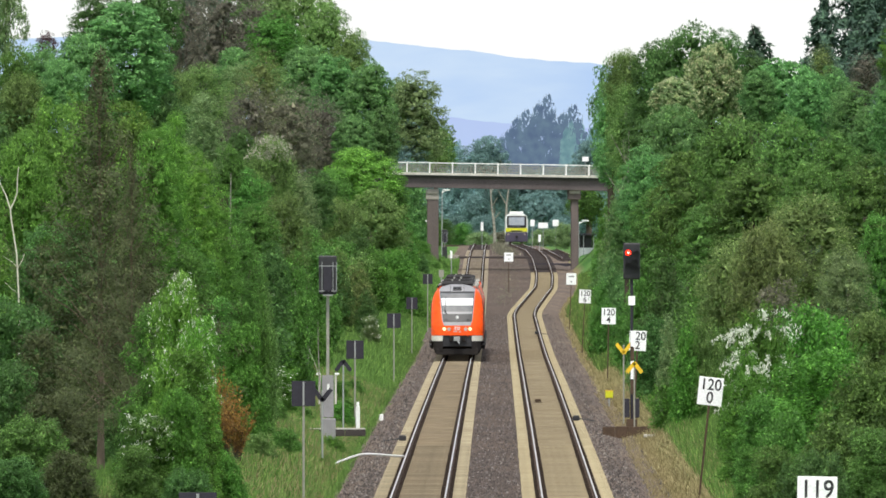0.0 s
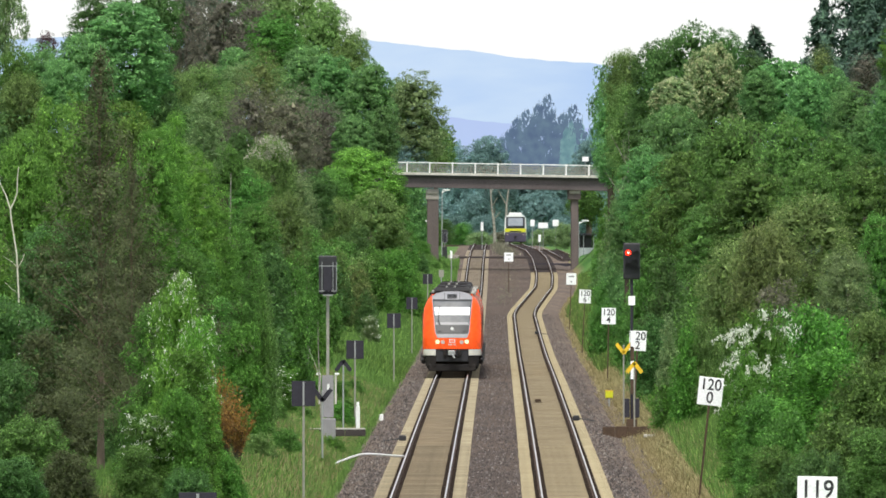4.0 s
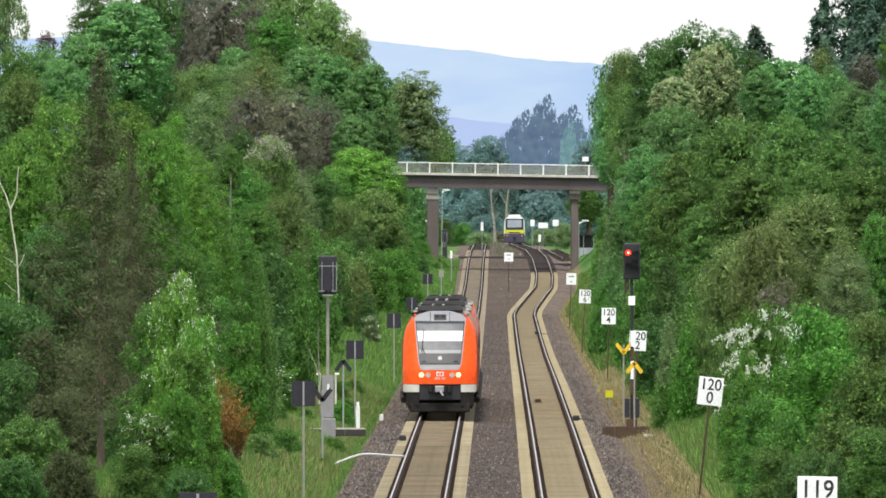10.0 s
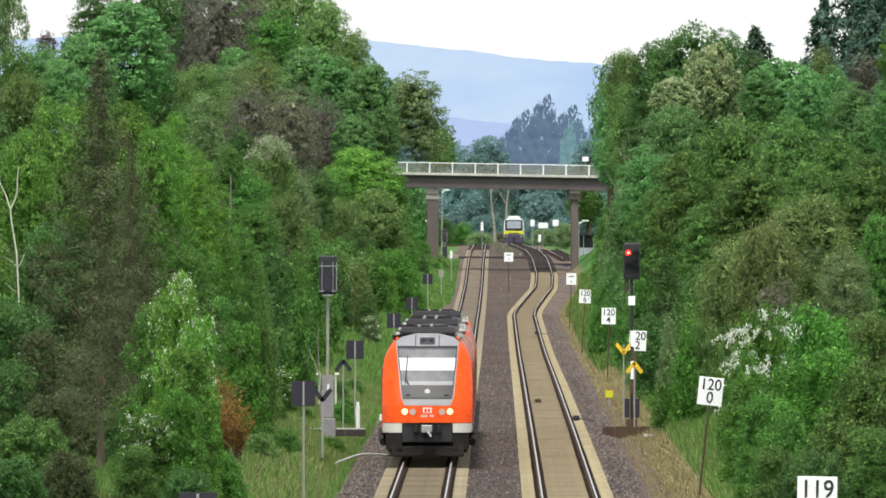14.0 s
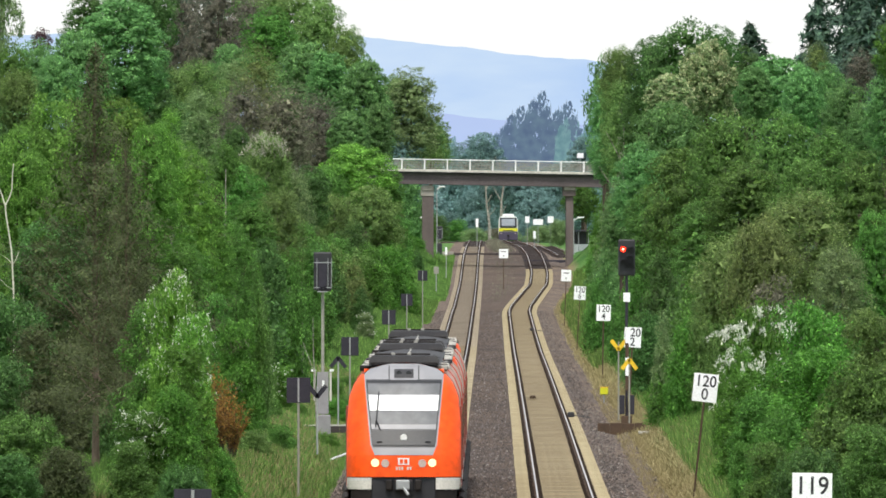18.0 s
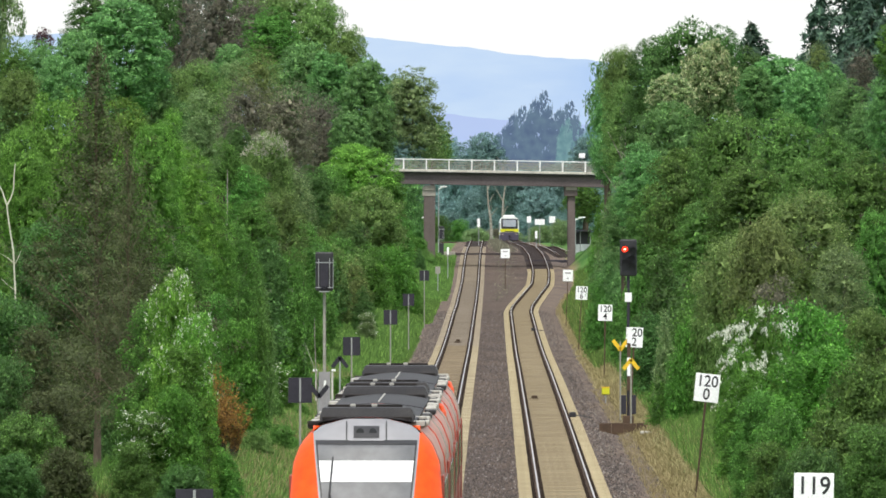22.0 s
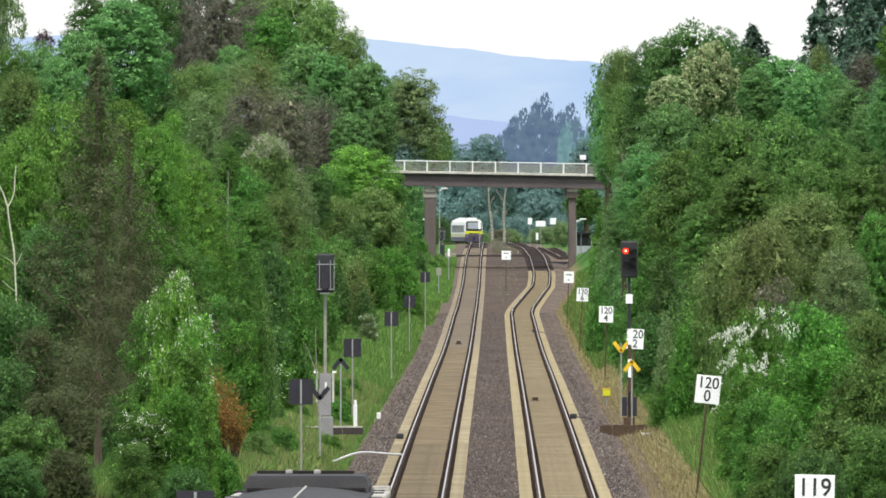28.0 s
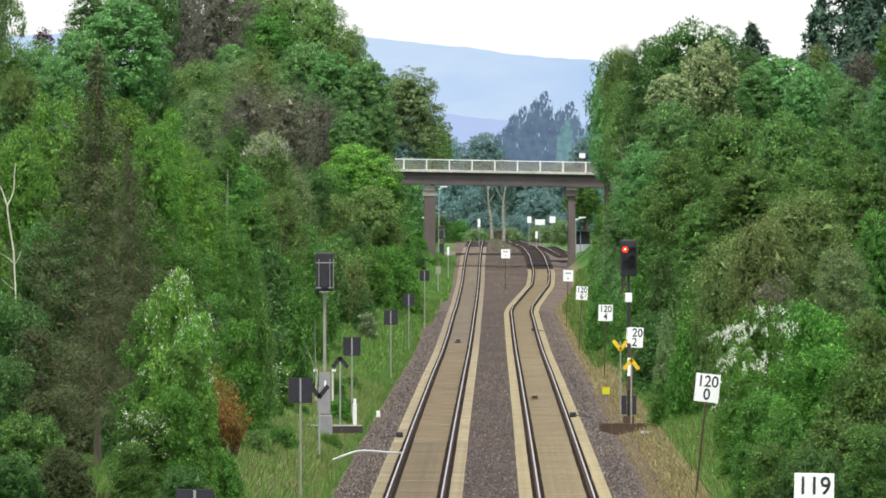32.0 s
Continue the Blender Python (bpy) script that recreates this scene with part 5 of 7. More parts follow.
forked_birch(-10.73, 500)
bare_birch(-8.63, 796, 8.2, 0.1, 7, 0.06, 2, "slim pale birch stem inside the green wood")
bare_birch(11.7, 1270, 12.5, 0.2, 5, 0.12, 3, "pale birch stem at the wood's edge")
bare_birch(-3.9, 640, 4.4, -0.15, 6, 0.035, 2, "thin dead pale stem in the grass")


# ---- road bridge over the line ----
def road_bridge():
    b = thing("road_bridge", 6.0, BRIDGE_Y, 0, "grey concrete road bridge with white railings over the railway", "bridge", kind="structure")
    tilt = Matrix.Rotation(radians(1.0), 4, "Y")

    def lay(name, bm, mat, parent=b, label=""):
        bmesh.ops.transform(bm, matrix=Matrix.Translation((0, 0, 11)) @ tilt @ Matrix.Translation((0, 0, -11)), verts=bm.verts)
        return part(name, bm, mat, parent, label)
    lay("deck", box(0, 4.2, 10.85, 62, 8.4, 0.3, 0.03), ASPHALT, b, "asphalt carriageway slab")
    for y in (0.55, 2.9, 5.4, 7.8):
        lay("girder", box(0, y, 10.2, 62, 0.6, 1.08, 0.04), GIRDER, b, "dark mottled concrete girder")
    for y in (0.0, 8.4):
        edge = lay("edge_beam", box(0, y, 11.03, 62, 0.4, 0.26, 0.03), PALE_CONCRETE, b, "pale stained concrete edge beam")
        rail_part = lay("railing", box(0, y, 12.13, 62, 0.09, 0.09, 0.02), RAILING, b, "white tubular handrail")
        for z in (11.32, 11.6, 11.87):
            lay("crossbar", box(0, y, z, 62, 0.03, 0.03), POST_GREY, rail_part)
        infill = bmesh.new()
        for k in range(-220, 221):
            box(k * 0.14 + 0.05, y + 0.02, 11.62, 0.036, 0.02, 0.78, 0, infill)
        lay("balusters", infill, POST_GREY, rail_part, "thin grey balusters")
        for k in range(-13, 14):
            lay("post", box(k * 2.245 - 0.59, y - 0.06, 11.55, 0.13, 0.1, 1.3, 0.01), RAILING, rail_part)
    for x, w in ((-7.0, 1.15), (7.0, 0.75)):
        for y in (1.3, 7.0):
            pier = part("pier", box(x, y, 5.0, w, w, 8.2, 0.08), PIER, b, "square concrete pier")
            part("pier_head", box(x - 0.05, y, 9.1, 1.3, 1.3, 0.95, 0.05), CONCRETE if x < 0 else PIER, pier)
        part("cap_beam", box(x, 4.2, 9.45, 1.1, 7.4, 0.5, 0.05), CONCRETE, b)
    for x in (-26, 26):
        part("abutment", box(x, 4.2, 6.5, 6, 9, 8.4, 0.1), CONCRETE, b)
    return b


road_bridge()
for s in (-1, 1):
    road = part("road", box(0, 0, -0.7, 70, 6.5, 1.4, 0.02), ASPHALT)
    road.matrix_basis = pose(6 + s * 66.2, BRIDGE_Y + 4.2, 11.0 - s * 66.2 * math.tan(radians(1.0)), 0, 1.0, 0)
    tagged(road, "narrow asphalt road leading onto the bridge", "road", kind="structure")


def road_sign(x, y):
    z = 11.0 - (x - 6.0) * math.tan(radians(1.0))
    t = thing("road_sign", x, y, z, "small white road sign behind the bridge railing", "road sign")
    part("post", rod((0, 0.04, 0), (0, 0.04, 1.9), 0.035), GALVANISED, t)
    part("board", box(0, 0, 1.78, 0.62, 0.04, 0.46, 0.015), SIGN_WHITE, t)


road_sign(14.1, BRIDGE_Y + 7.4)


# ---- kilometre boards ----
def km_board(x, y, z, top, low, lean=0.0, width=0.68, height=0.78, back=False, foot=None):
    g = float(ground_z(x, y)) if foot is None else foot
    words = "dark weathered back of a kilometre board on a thin grey post" if back else "white kilometre board with black figures on a thin dark post"
    t = thing("kilometre_board", x, y, g, words, "railway sign", "kilometre boards")
    h = z - g
    sway = Matrix.Rotation(radians(lean), 4, "Y")
    bm = rod((0, 0.03, -0.3), (0, 0.03, h + 0.05), 0.032, sides=10)
    bmesh.ops.transform(bm, matrix=sway, verts=bm.verts)
    part("post", bm, POST_GREY if back else RUST_BROWN, t)
    bm = box(0, 0, 0, width, 0.018, height, 0.008)
    m = sway @ Matrix.Translation((0, 0, h))
    bmesh.ops.transform(bm, matrix=m, verts=bm.verts)
    board = part("board", bm, SIGN_BACK if back else SIGN_WHITE, t)
    if back:
        bm = box(0, -0.016, 0, 0.05, 0.012, height * 0.94, 0.003)
        bmesh.ops.transform(bm, matrix=m, verts=bm.verts)
        part("bracket", bm, GALVANISED, board)
    for text, dz in ((top, height * 0.22), (low, -height * 0.24)):
        if text == "-":
            bm = box(0, -0.0115, dz, width * (0.55 if dz > 0 else 0.16), 0.004, height * 0.12)
            bmesh.ops.transform(bm, matrix=m, verts=bm.verts)
            part("writing_bar", bm, GREY_PAINT, board)
        elif text:
            w = writing(text, 0, -0.0115, dz, 0.44, BLACK_PAINT, board, 0.9)
            w.data.transform(m)
    return t


km_board(6.50, 346, 2.93, "119", "", 1.0, 0.70, 0.84, foot=0.3)
km_board(7.07, 546, 2.97, "120", "0", 6.0)
km_board(7.18, 746, 2.98, "120", "2", 3.0, 0.64, 0.76)
km_board(7.87, 946, 2.78, "120", "4", 1.0)
km_board(8.05, 1146, 2.80, "120", "6", 3.0)
km_board(8.61, 1346, 3.06, "-", "-", 2.0)
km_board(5.80, 1746, 3.50, "-", "-", 0.0, 0.8, 0.8)
for bx, by, bz in ((-4.29, 346, 2.72), (-3.85, 546, 2.89), (-3.32, 746, 2.64), (-2.35, 946, 2.56), (-1.80, 1146, 2.40), (-1.04, 1346, 3.06)):
    km_board(bx, by, bz, "", "", 0.0, 0.66, 0.70, True)


# ---- light signals ----
def signal_lamp(x, z, material, parent, r=0.105):
    lamp = part("lamp", rod((x, -0.06, z), (x, -0.10, z), r, sides=16), material, parent)
    hood = bmesh.new()
    n = 12
    for k in range(n + 1):
        a = math.pi * (-0.1 + 1.2 * k / n)
        for yy in (-0.08, -0.30):
            hood.verts.new((x + (r + 0.03) * math.cos(a), yy, z + (r + 0.03) * math.sin(a)))
    hood.verts.ensure_lookup_table()
    for k in range(n):
        hood.faces.new([hood.verts[i] for i in (2 * k, 2 * k + 1, 2 * k + 3, 2 * k + 2)])
    bmesh.ops.solidify(hood, geom=hood.faces[:], thickness=0.008)
    part("hood", hood, BLACK_PAINT, lamp)


def light_signal(x, y, foot, head_low, front, label, far=False):
    s = thing("light_signal", x, y, foot, label, "railway signal", "signals of the line")
    h0, hh, w = head_low - foot, 1.34, 0.62
    part("mast", rod((0, 0.1, 0.3), (0, 0.1, h0 + 0.4), 0.055, sides=14), SIGN_BACK if front else POST_GREY, s)
    part("base", box(0, 0.1, 0.05, 0.4, 0.4, 0.5, 0.03), RUST_BROWN if front else CONCRETE, s)
    head = part("signal_head", box(0, 0, h0 + hh / 2, w, 0.12, hh, 0.05), BLACK_PAINT, s)
    if front:
        for lx, lz, m in ((-0.13, hh - 0.36, RED_LIGHT), (0.17, hh - 0.40, BLACK_PAINT), (0.12, hh - 0.72, BLACK_PAINT), (-0.12, hh - 0.86, BLACK_PAINT), (0.15, hh - 1.0, BLACK_PAINT)):
            signal_lamp(lx, h0 + lz, m, head)
            if m is RED_LIGHT:
                part("lamp_core", rod((lx, -0.10, h0 + lz), (lx, -0.11, h0 + lz), 0.035, sides=14), RED_CORE, head)
        part("number_plate", box(0.0, 0.02, h0 - 0.78, 0.25, 0.02, 0.34, 0.004), SIGN_WHITE, s, "small white plate")
        for k, (z0, z1, m) in enumerate(((2.95, 3.55, SIGN_WHITE), (2.45, 2.94, RUST_BROWN), (1.75, 2.44, SIGN_WHITE), (1.2, 1.74, RUST_BROWN))):
            part("mast_plate", box(0.02, 0.0, (z0 + z1) / 2, 0.13, 0.02, z1 - z0 - 0.02, 0.004), m, s)
        for bx in (-0.17, 0.19):
            part("cabinet", box(bx, 0.05, 0.70, 0.19, 0.3, 0.70, 0.02), SIGN_BACK, s, "dark trackside cabinet")
    else:
        part("back_cover", box(0.0, -0.10, h0 + 0.52, 0.30, 0.14, 0.9, 0.02), SIGN_BACK, head)
        for lx in (-0.2, 0.18, 0.30):
            part("ladder_rail", box(lx, -0.14, h0 + 0.62, 0.02, 0.02, 1.0), GALVANISED, head)
        for lz in (0.12, 0.98):
            part("hoop", box(0.0, -0.16, h0 + lz, 0.62, 0.02, 0.03), GALVANISED, head)
        part("ledge", box(0, -0.12, h0 - 0.02, 0.34, 0.3, 0.04), GALVANISED, head)
        if far:
            part("cabinet", box(0.0, -0.25, 0.75, 0.5, 0.4, 1.4, 0.03), BLACK_PAINT, s, "black metal cabinet")
            return s
        part("cabinet", box(0.02, -0.25, 0.36, 0.50, 0.4, 0.80, 0.03), GREY_PAINT, s, "grey metal cabinet")
        part("plinth", box(0.0, -0.2, -0.06, 0.62, 0.5, 0.12, 0.02), SIGN_BACK, s)
        part("mast_plate", box(0.0, -0.02, 1.52, 0.40, 0.03, 1.45, 0.01), GREY_PAINT, s, "grey mast screen")
        for lx in (-0.28, 0.27):
            part("screen_post", box(lx, -0.05, 1.75, 0.07, 0.03, 1.0, 0.005), PALE_CONCRETE, s)
            part("post_cap", box(lx * 1.15, -0.06, 2.29, 0.15, 0.06, 0.08, 0.02), WHITE_PAINT, s)
        part("white_label", box(0.02, -0.05, 1.78, 0.08, 0.02, 0.34, 0.005), WHITE_PAINT, s)
    return s


light_signal(6.92, 725, -0.05, 5.37, True, "black light signal showing red on a slim grey mast")
light_signal(-3.96, 680, 0.0, 5.02, False, "black light signal seen from behind on a slim grey mast")
light_signal(0.18, 2060, 2.3, 4.2, False, "black light signal seen from behind near the bridge", True)


# ---- snow plough boards: an angle up or down on a slim post ----
def plough_board(x, y, foot, high, up, material, label):
    t = thing("snow_plough_board", x, y, foot, label, "railway sign", "snow plough boards")
    part("post", rod((0, 0.04, -0.2), (0, 0.04, high), 0.03, sides=10), GALVANISED if material is SIGN_BACK else POST_GREY, t)
    bm = bmesh.new()
    s = 1 if up else -1
    for k in (-1, 1):
        turn = Matrix.Rotation(radians(k * s * 52), 4, "Y")
        box(k * 0.13, 0, high - 0.14, 0.46, 0.015, 0.14, 0.0, bm, turn)
    part("chevron", bm, material, t)
    return t


plough_board(6.78, 742, 0.1, 2.75, False, YELLOW_PAINT, "yellow downward chevron board on a thin post")
plough_board(6.93, 716, 0.1, 2.25, True, YELLOW_PAINT, "yellow upward chevron board on a thin post")
plough_board(-3.53, 700, 0.4, 2.15, True, SIGN_BACK, "dark back of an upward chevron board")
plough_board(-3.72, 610, 0.5, 1.88, False, SIGN_BACK, "dark back of a downward chevron board")


# ---- small trackside things ----
def small(name, x, y, label, category, build, z=None, group=""):
    t = thing(name, x, y, float(ground_z(x, y)) if z is None else z, label, category, group)
    build(t)
    return t


def yellow_box(t):
    part("post", rod((0, 0, -0.1), (0, 0, 0.35), 0.03), GALVANISED, t)
    part("housing", box(0, 0, 0.38, 0.32, 0.2, 0.28, 0.03), LIME_YELLOW, t)
    part("lid", box(0, 0, 0.535, 0.35, 0.23, 0.04, 0.01), YELLOW_PAINT, t)


small("marker_box", 6.72, 800, "small yellow trackside box on a short post", "trackside box", yellow_box, 0.05)


def rail_contact(t):
    part("housing", box(0, 0, 0.0, 0.26, 0.40, 0.20, 0.04), BLACK_PAINT, t)
    part("cable", rod((-0.1, 0, -0.02), (-0.75, 0.1, -0.12), 0.02), BLACK_PAINT, t)
    part("clamp", box(0.06, -0.1, 0.06, 0.1, 0.1, 0.05, 0.01), PALE_CONCRETE, t)


small("axle_counter", -1.42, 694, "black axle counter clamped to the rail", "axle counter", rail_contact, -0.08, "axle counters")
mirror = small("axle_counter", 4.88, 752, "black axle counter clamped to the rail", "axle counter", rail_contact, -0.08, "axle counters")
mirror.matrix_basis = pose(5.06, 752, 0.0, 0, 0, 180)
mirror = small("axle_counter", 5.98, 1262, "black axle counter clamped to the rail", "axle counter", rail_contact, -0.05, "axle counters")
mirror.matrix_basis = pose(5.98, 1262, -0.05, 0, 0, 180)


def track_magnet(t):
    part("housing", box(0, 0, 0.06, 0.26, 0.4, 0.12, 0.04), RUST_BROWN, t)
    part("bracket", box(0, 0, -0.06, 0.4, 0.12, 0.08, 0.01), RAIL_SIDE, t)


small("track_magnet", 1.1, 1198, "rusty brown track magnet between the rails", "track magnet", track_magnet, -0.36, "track magnets")
small("track_magnet", 4.0, 834, "rusty brown track magnet between the rails", "track magnet", track_magnet, -0.2, "track magnets")


def cable_duct(t):
    xs, ys, zs = [-1.65, -1.3, -0.85, -0.4, 0.1, 0.75], [0, 3, 6, 8, 9.5, 10.5], [0.02, 0.12, 0.26, 0.24, 0.17, 0.12]
    along = eased(range(6), xs, 0.5), eased(range(6), ys, 0.5), eased(range(6), zs, 0.5)
    pts = [tuple(float(f(k / 4)) for f in along) for k in range(21)]
    verts = [(p[0] + 0.022 * math.cos(q * 1.0472), p[1], p[2] + 0.04 * math.sin(q * 1.0472)) for p in pts for q in range(6)]
    faces = [(6 * i + q, 6 * i + (q + 1) % 6, 6 * i + 6 + (q + 1) % 6, 6 * i + 6 + q) for i in range(len(pts) - 1) for q in range(6)]
    part("pipe", mesh_of(verts, faces, "pipe", True), WHITE_PAINT, t)


small("cable_pipe", -1.85, 632, "pale plastic cable pipe lying across the ballast", "pipe", cable_duct, -0.2)


def white_stone(t):
    part("stone", box(0, 0, 0.35, 0.14, 0.1, 0.85, 0.03), WHITE_PAINT, t)
    part("cap", box(0, 0, 0.85, 0.1, 0.09, 0.16, 0.03), WHITE_PAINT, t)


small("marker_post", -2.97, 690, "white painted marker post in the grass", "post", white_stone, 0.30)
small("marker_post", -2.43, 778, "small white marker stone beside the ballast", "post", lambda t: part("stone", box(0, 0, 0.05, 0.16, 0.12, 0.36, 0.03), WHITE_PAINT, t), -0.36)


def retaining(t):
    for k in range(5):
        part("plank", box(-0.9 + 0.45 * k, 0, 0.12, 0.44, 0.12, 0.40 + 0.03 * (k % 2), 0.02), RUST_BROWN, t)


def low_edging(t):
    for k in range(3):
        part("plank", box(-0.72 + 0.72 * k, 0, 0.10, 0.71, 0.10, 0.24, 0.02), DARK_SLEEPER, t)
    part("rail", box(0, -0.02, 0.24, 2.1, 0.08, 0.05, 0.01), PALE_CONCRETE, t, "pale top rail")


small("stone_slab", 7.3, 700, "small pale concrete slab lying in the grass", "slab", lambda t: part("slab", box(0, 0, 0.05, 0.4, 0.3, 0.1, 0.02), PALE_CONCRETE, t))
small("plank_edging", 6.9, 716, "brown wooden plank edging at the signal's foot", "edging", retaining, -0.25)
small("plank_edging", -3.75, 684, "dark low wooden edging with a pale top rail", "edging", low_edging, 0.12)

# ---- station furniture beyond the bridge ----
def station_lamp(x, y, foot, high, arm):
    t = thing("platform_lamp", x, y, foot, "slim grey platform lamp with a white arm", "street lamp", "platform lamps")
    part("pole", rod((0, 0, 0), (0, 0, high), 0.07, 0.05), GALVANISED, t)
    part("arm", rod((0, 0, high), (arm, 0, high + 0.25), 0.06), WHITE_PAINT, t)
    part("lamp_head", box(arm, 0, high + 0.26, 0.7, 0.25, 0.14, 0.04), WHITE_PAINT, t)


station_lamp(-0.95, 2010, 2.2, 4.0, -0.5)
station_lamp(14.0, 2040, 2.6, 3.6, 0.7)
station_lamp(-0.1, 2080, 2.6, 6.8, 0.5)
station_lamp(14.1, 2080, 2.7, 7.3, -0.6)
station_lamp(18.3, 2500, 3.2, 11.0, -0.4)


def station_board(x, y, z, w, h, foot, face=None):
    t = thing("platform_sign", x, y, foot, "white sign board on a post at the platform", "sign", "platform signs")
    part("post", rod((0, 0.03, 0), (0, 0.03, z - foot), 0.04), GALVANISED, t)
    part("board", box(0, 0, z - foot, w, 0.05, h, 0.015), face or SIGN_WHITE, t)


station_board(4.55, 2300, 5.6, 0.32, 1.0, 3.0)
station_board(10.4, 2300, 6.0, 0.5, 0.75, 3.0)
station_board(11.7, 2310, 5.7, 1.15, 0.65, 3.0)
station_board(13.1, 2300, 6.0, 0.7, 0.75, 3.0)
station_board(10.75, 2200, 4.4, 0.28, 0.8, 2.9)
station_board(-0.15, 1700, 2.2, 0.42, 0.62, 0.0, POST_GREY)
station_board(0.77, 1838, 3.5, 0.2, 0.7, 0.9)


def shelter(t):
    part("wall", box(0, 0.6, 0.55, 1.7, 0.1, 1.1, 0.02), WHITE_PAINT, t, "white lower wall")
    part("dark_opening", box(0, 0.7, 1.75, 1.7, 0.08, 1.3, 0.02), BLACK_PAINT, t)
    part("roof", box(0, 0.2, 2.5, 2.1, 1.8, 0.14, 0.03), SIGN_BACK, t)
    for x in (-0.8, -0.25, 0.8):
        part("post", box(x, -0.2, 1.2, 0.08, 0.08, 2.4, 0.01), GALVANISED, t)


small("platform_shelter", 14.9, 2060, "small platform shelter with white wall and dark roof", "shelter", shelter, 2.55)
small("stone_slab", 1.05, 2062, "pale concrete slab at the platform's end", "slab", lambda t: part("slab", box(0, 0, 0.3, 1.15, 0.6, 0.55, 0.03), CONCRETE, t), 2.3)
crossing = part("crossing_edge", box(5.2, 2085, 2.52, 9, 1.2, 0.3, 0.03), DARK_SLEEPER)
tagged(crossing, "dark timber foot crossing between the tracks", "foot crossing", kind="structure")
pipe = part("kerb", box(13.2, 2005, 2.0, 9.0, 0.3, 0.35, 0.03), SIGN_BACK)
tagged(pipe, "dark platform kerb beside the track", "kerb", kind="structure")


def siding_x(d):
    d = np.asarray(d, float)
    return right_x(d) + 2.2 + np.clip(2300 - d, 0, 400) * 0.004


siding = thing("siding_track", 0, 0, 0, "siding with dark sleepers beside the station track", "railway track", "tracks of the line", "structure")
rail(siding_x, -0.7535, siding, 2060, 2300), rail(siding_x, 0.7535, siding, 2060, 2300)
many("dark_sleepers", sleeper_mesh(DARK_SLEEPER), [(float(siding_x(d)), float(d), float(rail_z(d))) for d in np.arange(2060, 2300, 1.0)], siding, "dark tarred wooden sleepers")


# ---- low herbs standing in the verge's grass ----
herb = random.Random(5)
for step in range(12):
    y = 590 + step * 24 + herb.uniform(-8, 8)
    plant("bush", float(left_x(y)) - herb.uniform(3.1, 5.6), y, herb.uniform(0.5, 0.95), herb.uniform(0.7, 1.3), herb.choice(["mid", "fresh", "olive"]))



# ---- grass tufts along the verges ----
def verge_grass(name, count, span, reach, material, label, seed, tall, left=0.5, blade=1.0):
    rng = np.random.default_rng(seed)
    y = span[0] + (span[1] - span[0]) * rng.random(count) ** 1.6
    u = reach[0] + (reach[1] - reach[0]) * rng.random(count) ** 1.2
    x = np.where(rng.random(count) < left, left_x(y) - u, right_x(y) + u)
    z = ground_z(x, y) - 0.08
    lean = rng.normal(0, 0.12, (count, 2))
    h = tall * rng.uniform(0.4, 1.3, count)
    w = blade * rng.uniform(0.008, 0.022, count)
    v = np.empty((count, 3, 3))
    v[:, 0] = np.stack([x - w, y, z], 1)
    v[:, 1] = np.stack([x + w, y, z], 1)
    v[:, 2] = np.stack([x + lean[:, 0], y + lean[:, 1], z + h], 1)
    me = mesh_of(v.reshape(-1, 3), np.arange(3 * count).reshape(-1, 3).tolist(), name)
    return tagged(part(name, me, material), label, "grass", kind="stuff")


verge_grass("grass", 90000, (470, 1250), (2.5, 9.5), GRASS_BLADE, "green grass growing on the verge before the wood", 8, 0.34, 1.0)
verge_grass("grass", 66000, (470, 1250), (3.9, 8.0), GRASS_BLADE, "green grass growing on the verge below the bushes", 18, 0.36, 0.0)
verge_grass("dry_grass", 60000, (470, 900), (2.8, 7.5), DRY_BLADE, "dry straw-coloured grass beside the ballast", 9, 0.24, 1.0)
verge_grass("dry_grass", 29000, (470, 900), (2.5, 4.7), DRY_BLADE, "dry straw-coloured grass beside the ballast", 19, 0.22, 0.0)
verge_grass("grass", 26000, (1000, 1900), (2.7, 8.0), GRASS_BLADE, "green grass on the bank towards the bridge", 28, 0.42, 1.0, 2.6)
verge_grass("grass", 22000, (1000, 1900), (3.2, 7.5), GRASS_BLADE, "green grass on the bank towards the bridge", 29, 0.42, 0.0, 2.6)
verge_grass("grass", 14000, (1380, 1900), (2.2, 6.5), GRASS_BLADE, "green grass creeping over the ballast towards the bridge", 32, 0.42, 1.0, 3.0)
verge_grass("grass", 30000, (1620, 2050), (1.75, 7.5), GRASS_BLADE, "green grass reaching over the ballast at the bridge", 31, 0.5, 1.0, 3.2)
verge_grass("dry_grass", 12000, (900, 1700), (2.7, 4.4), DRY_BLADE, "dry straw-coloured grass beside the ballast", 30, 0.25, 0.0, 2.2)


def track_weeds(count, seed):
    """Low weeds between the two tracks near the station."""
    rng = np.random.default_rng(seed)
    y = 1600 + 1300 * rng.random(count) ** 0.7
    x = left_x(y) + apart(y) * 0.5 + rng.normal(0, 0.16, count) * np.clip(apart(y) - 2.6, 0.3, 4)
    z, h, w = rail_z(y) - 0.3, rng.uniform(0.04, 0.22, count) + 0.35 * (y > 2150) * rng.random(count), rng.uniform(0.02, 0.05, count)
    v = np.empty((count, 3, 3))
    v[:, 0], v[:, 1] = np.stack([x - w, y, z], 1), np.stack([x + w, y, z], 1)
    v[:, 2] = np.stack([x + rng.normal(0, 0.15, count), y, z + h], 1)
    me = mesh_of(v.reshape(-1, 3), np.arange(3 * count).reshape(-1, 3).tolist(), "weeds")
    return tagged(part("weeds", me, LEAF["brown"]), "brownish weeds growing between the two tracks", "weeds", kind="stuff")


track_weeds(9000, 27)


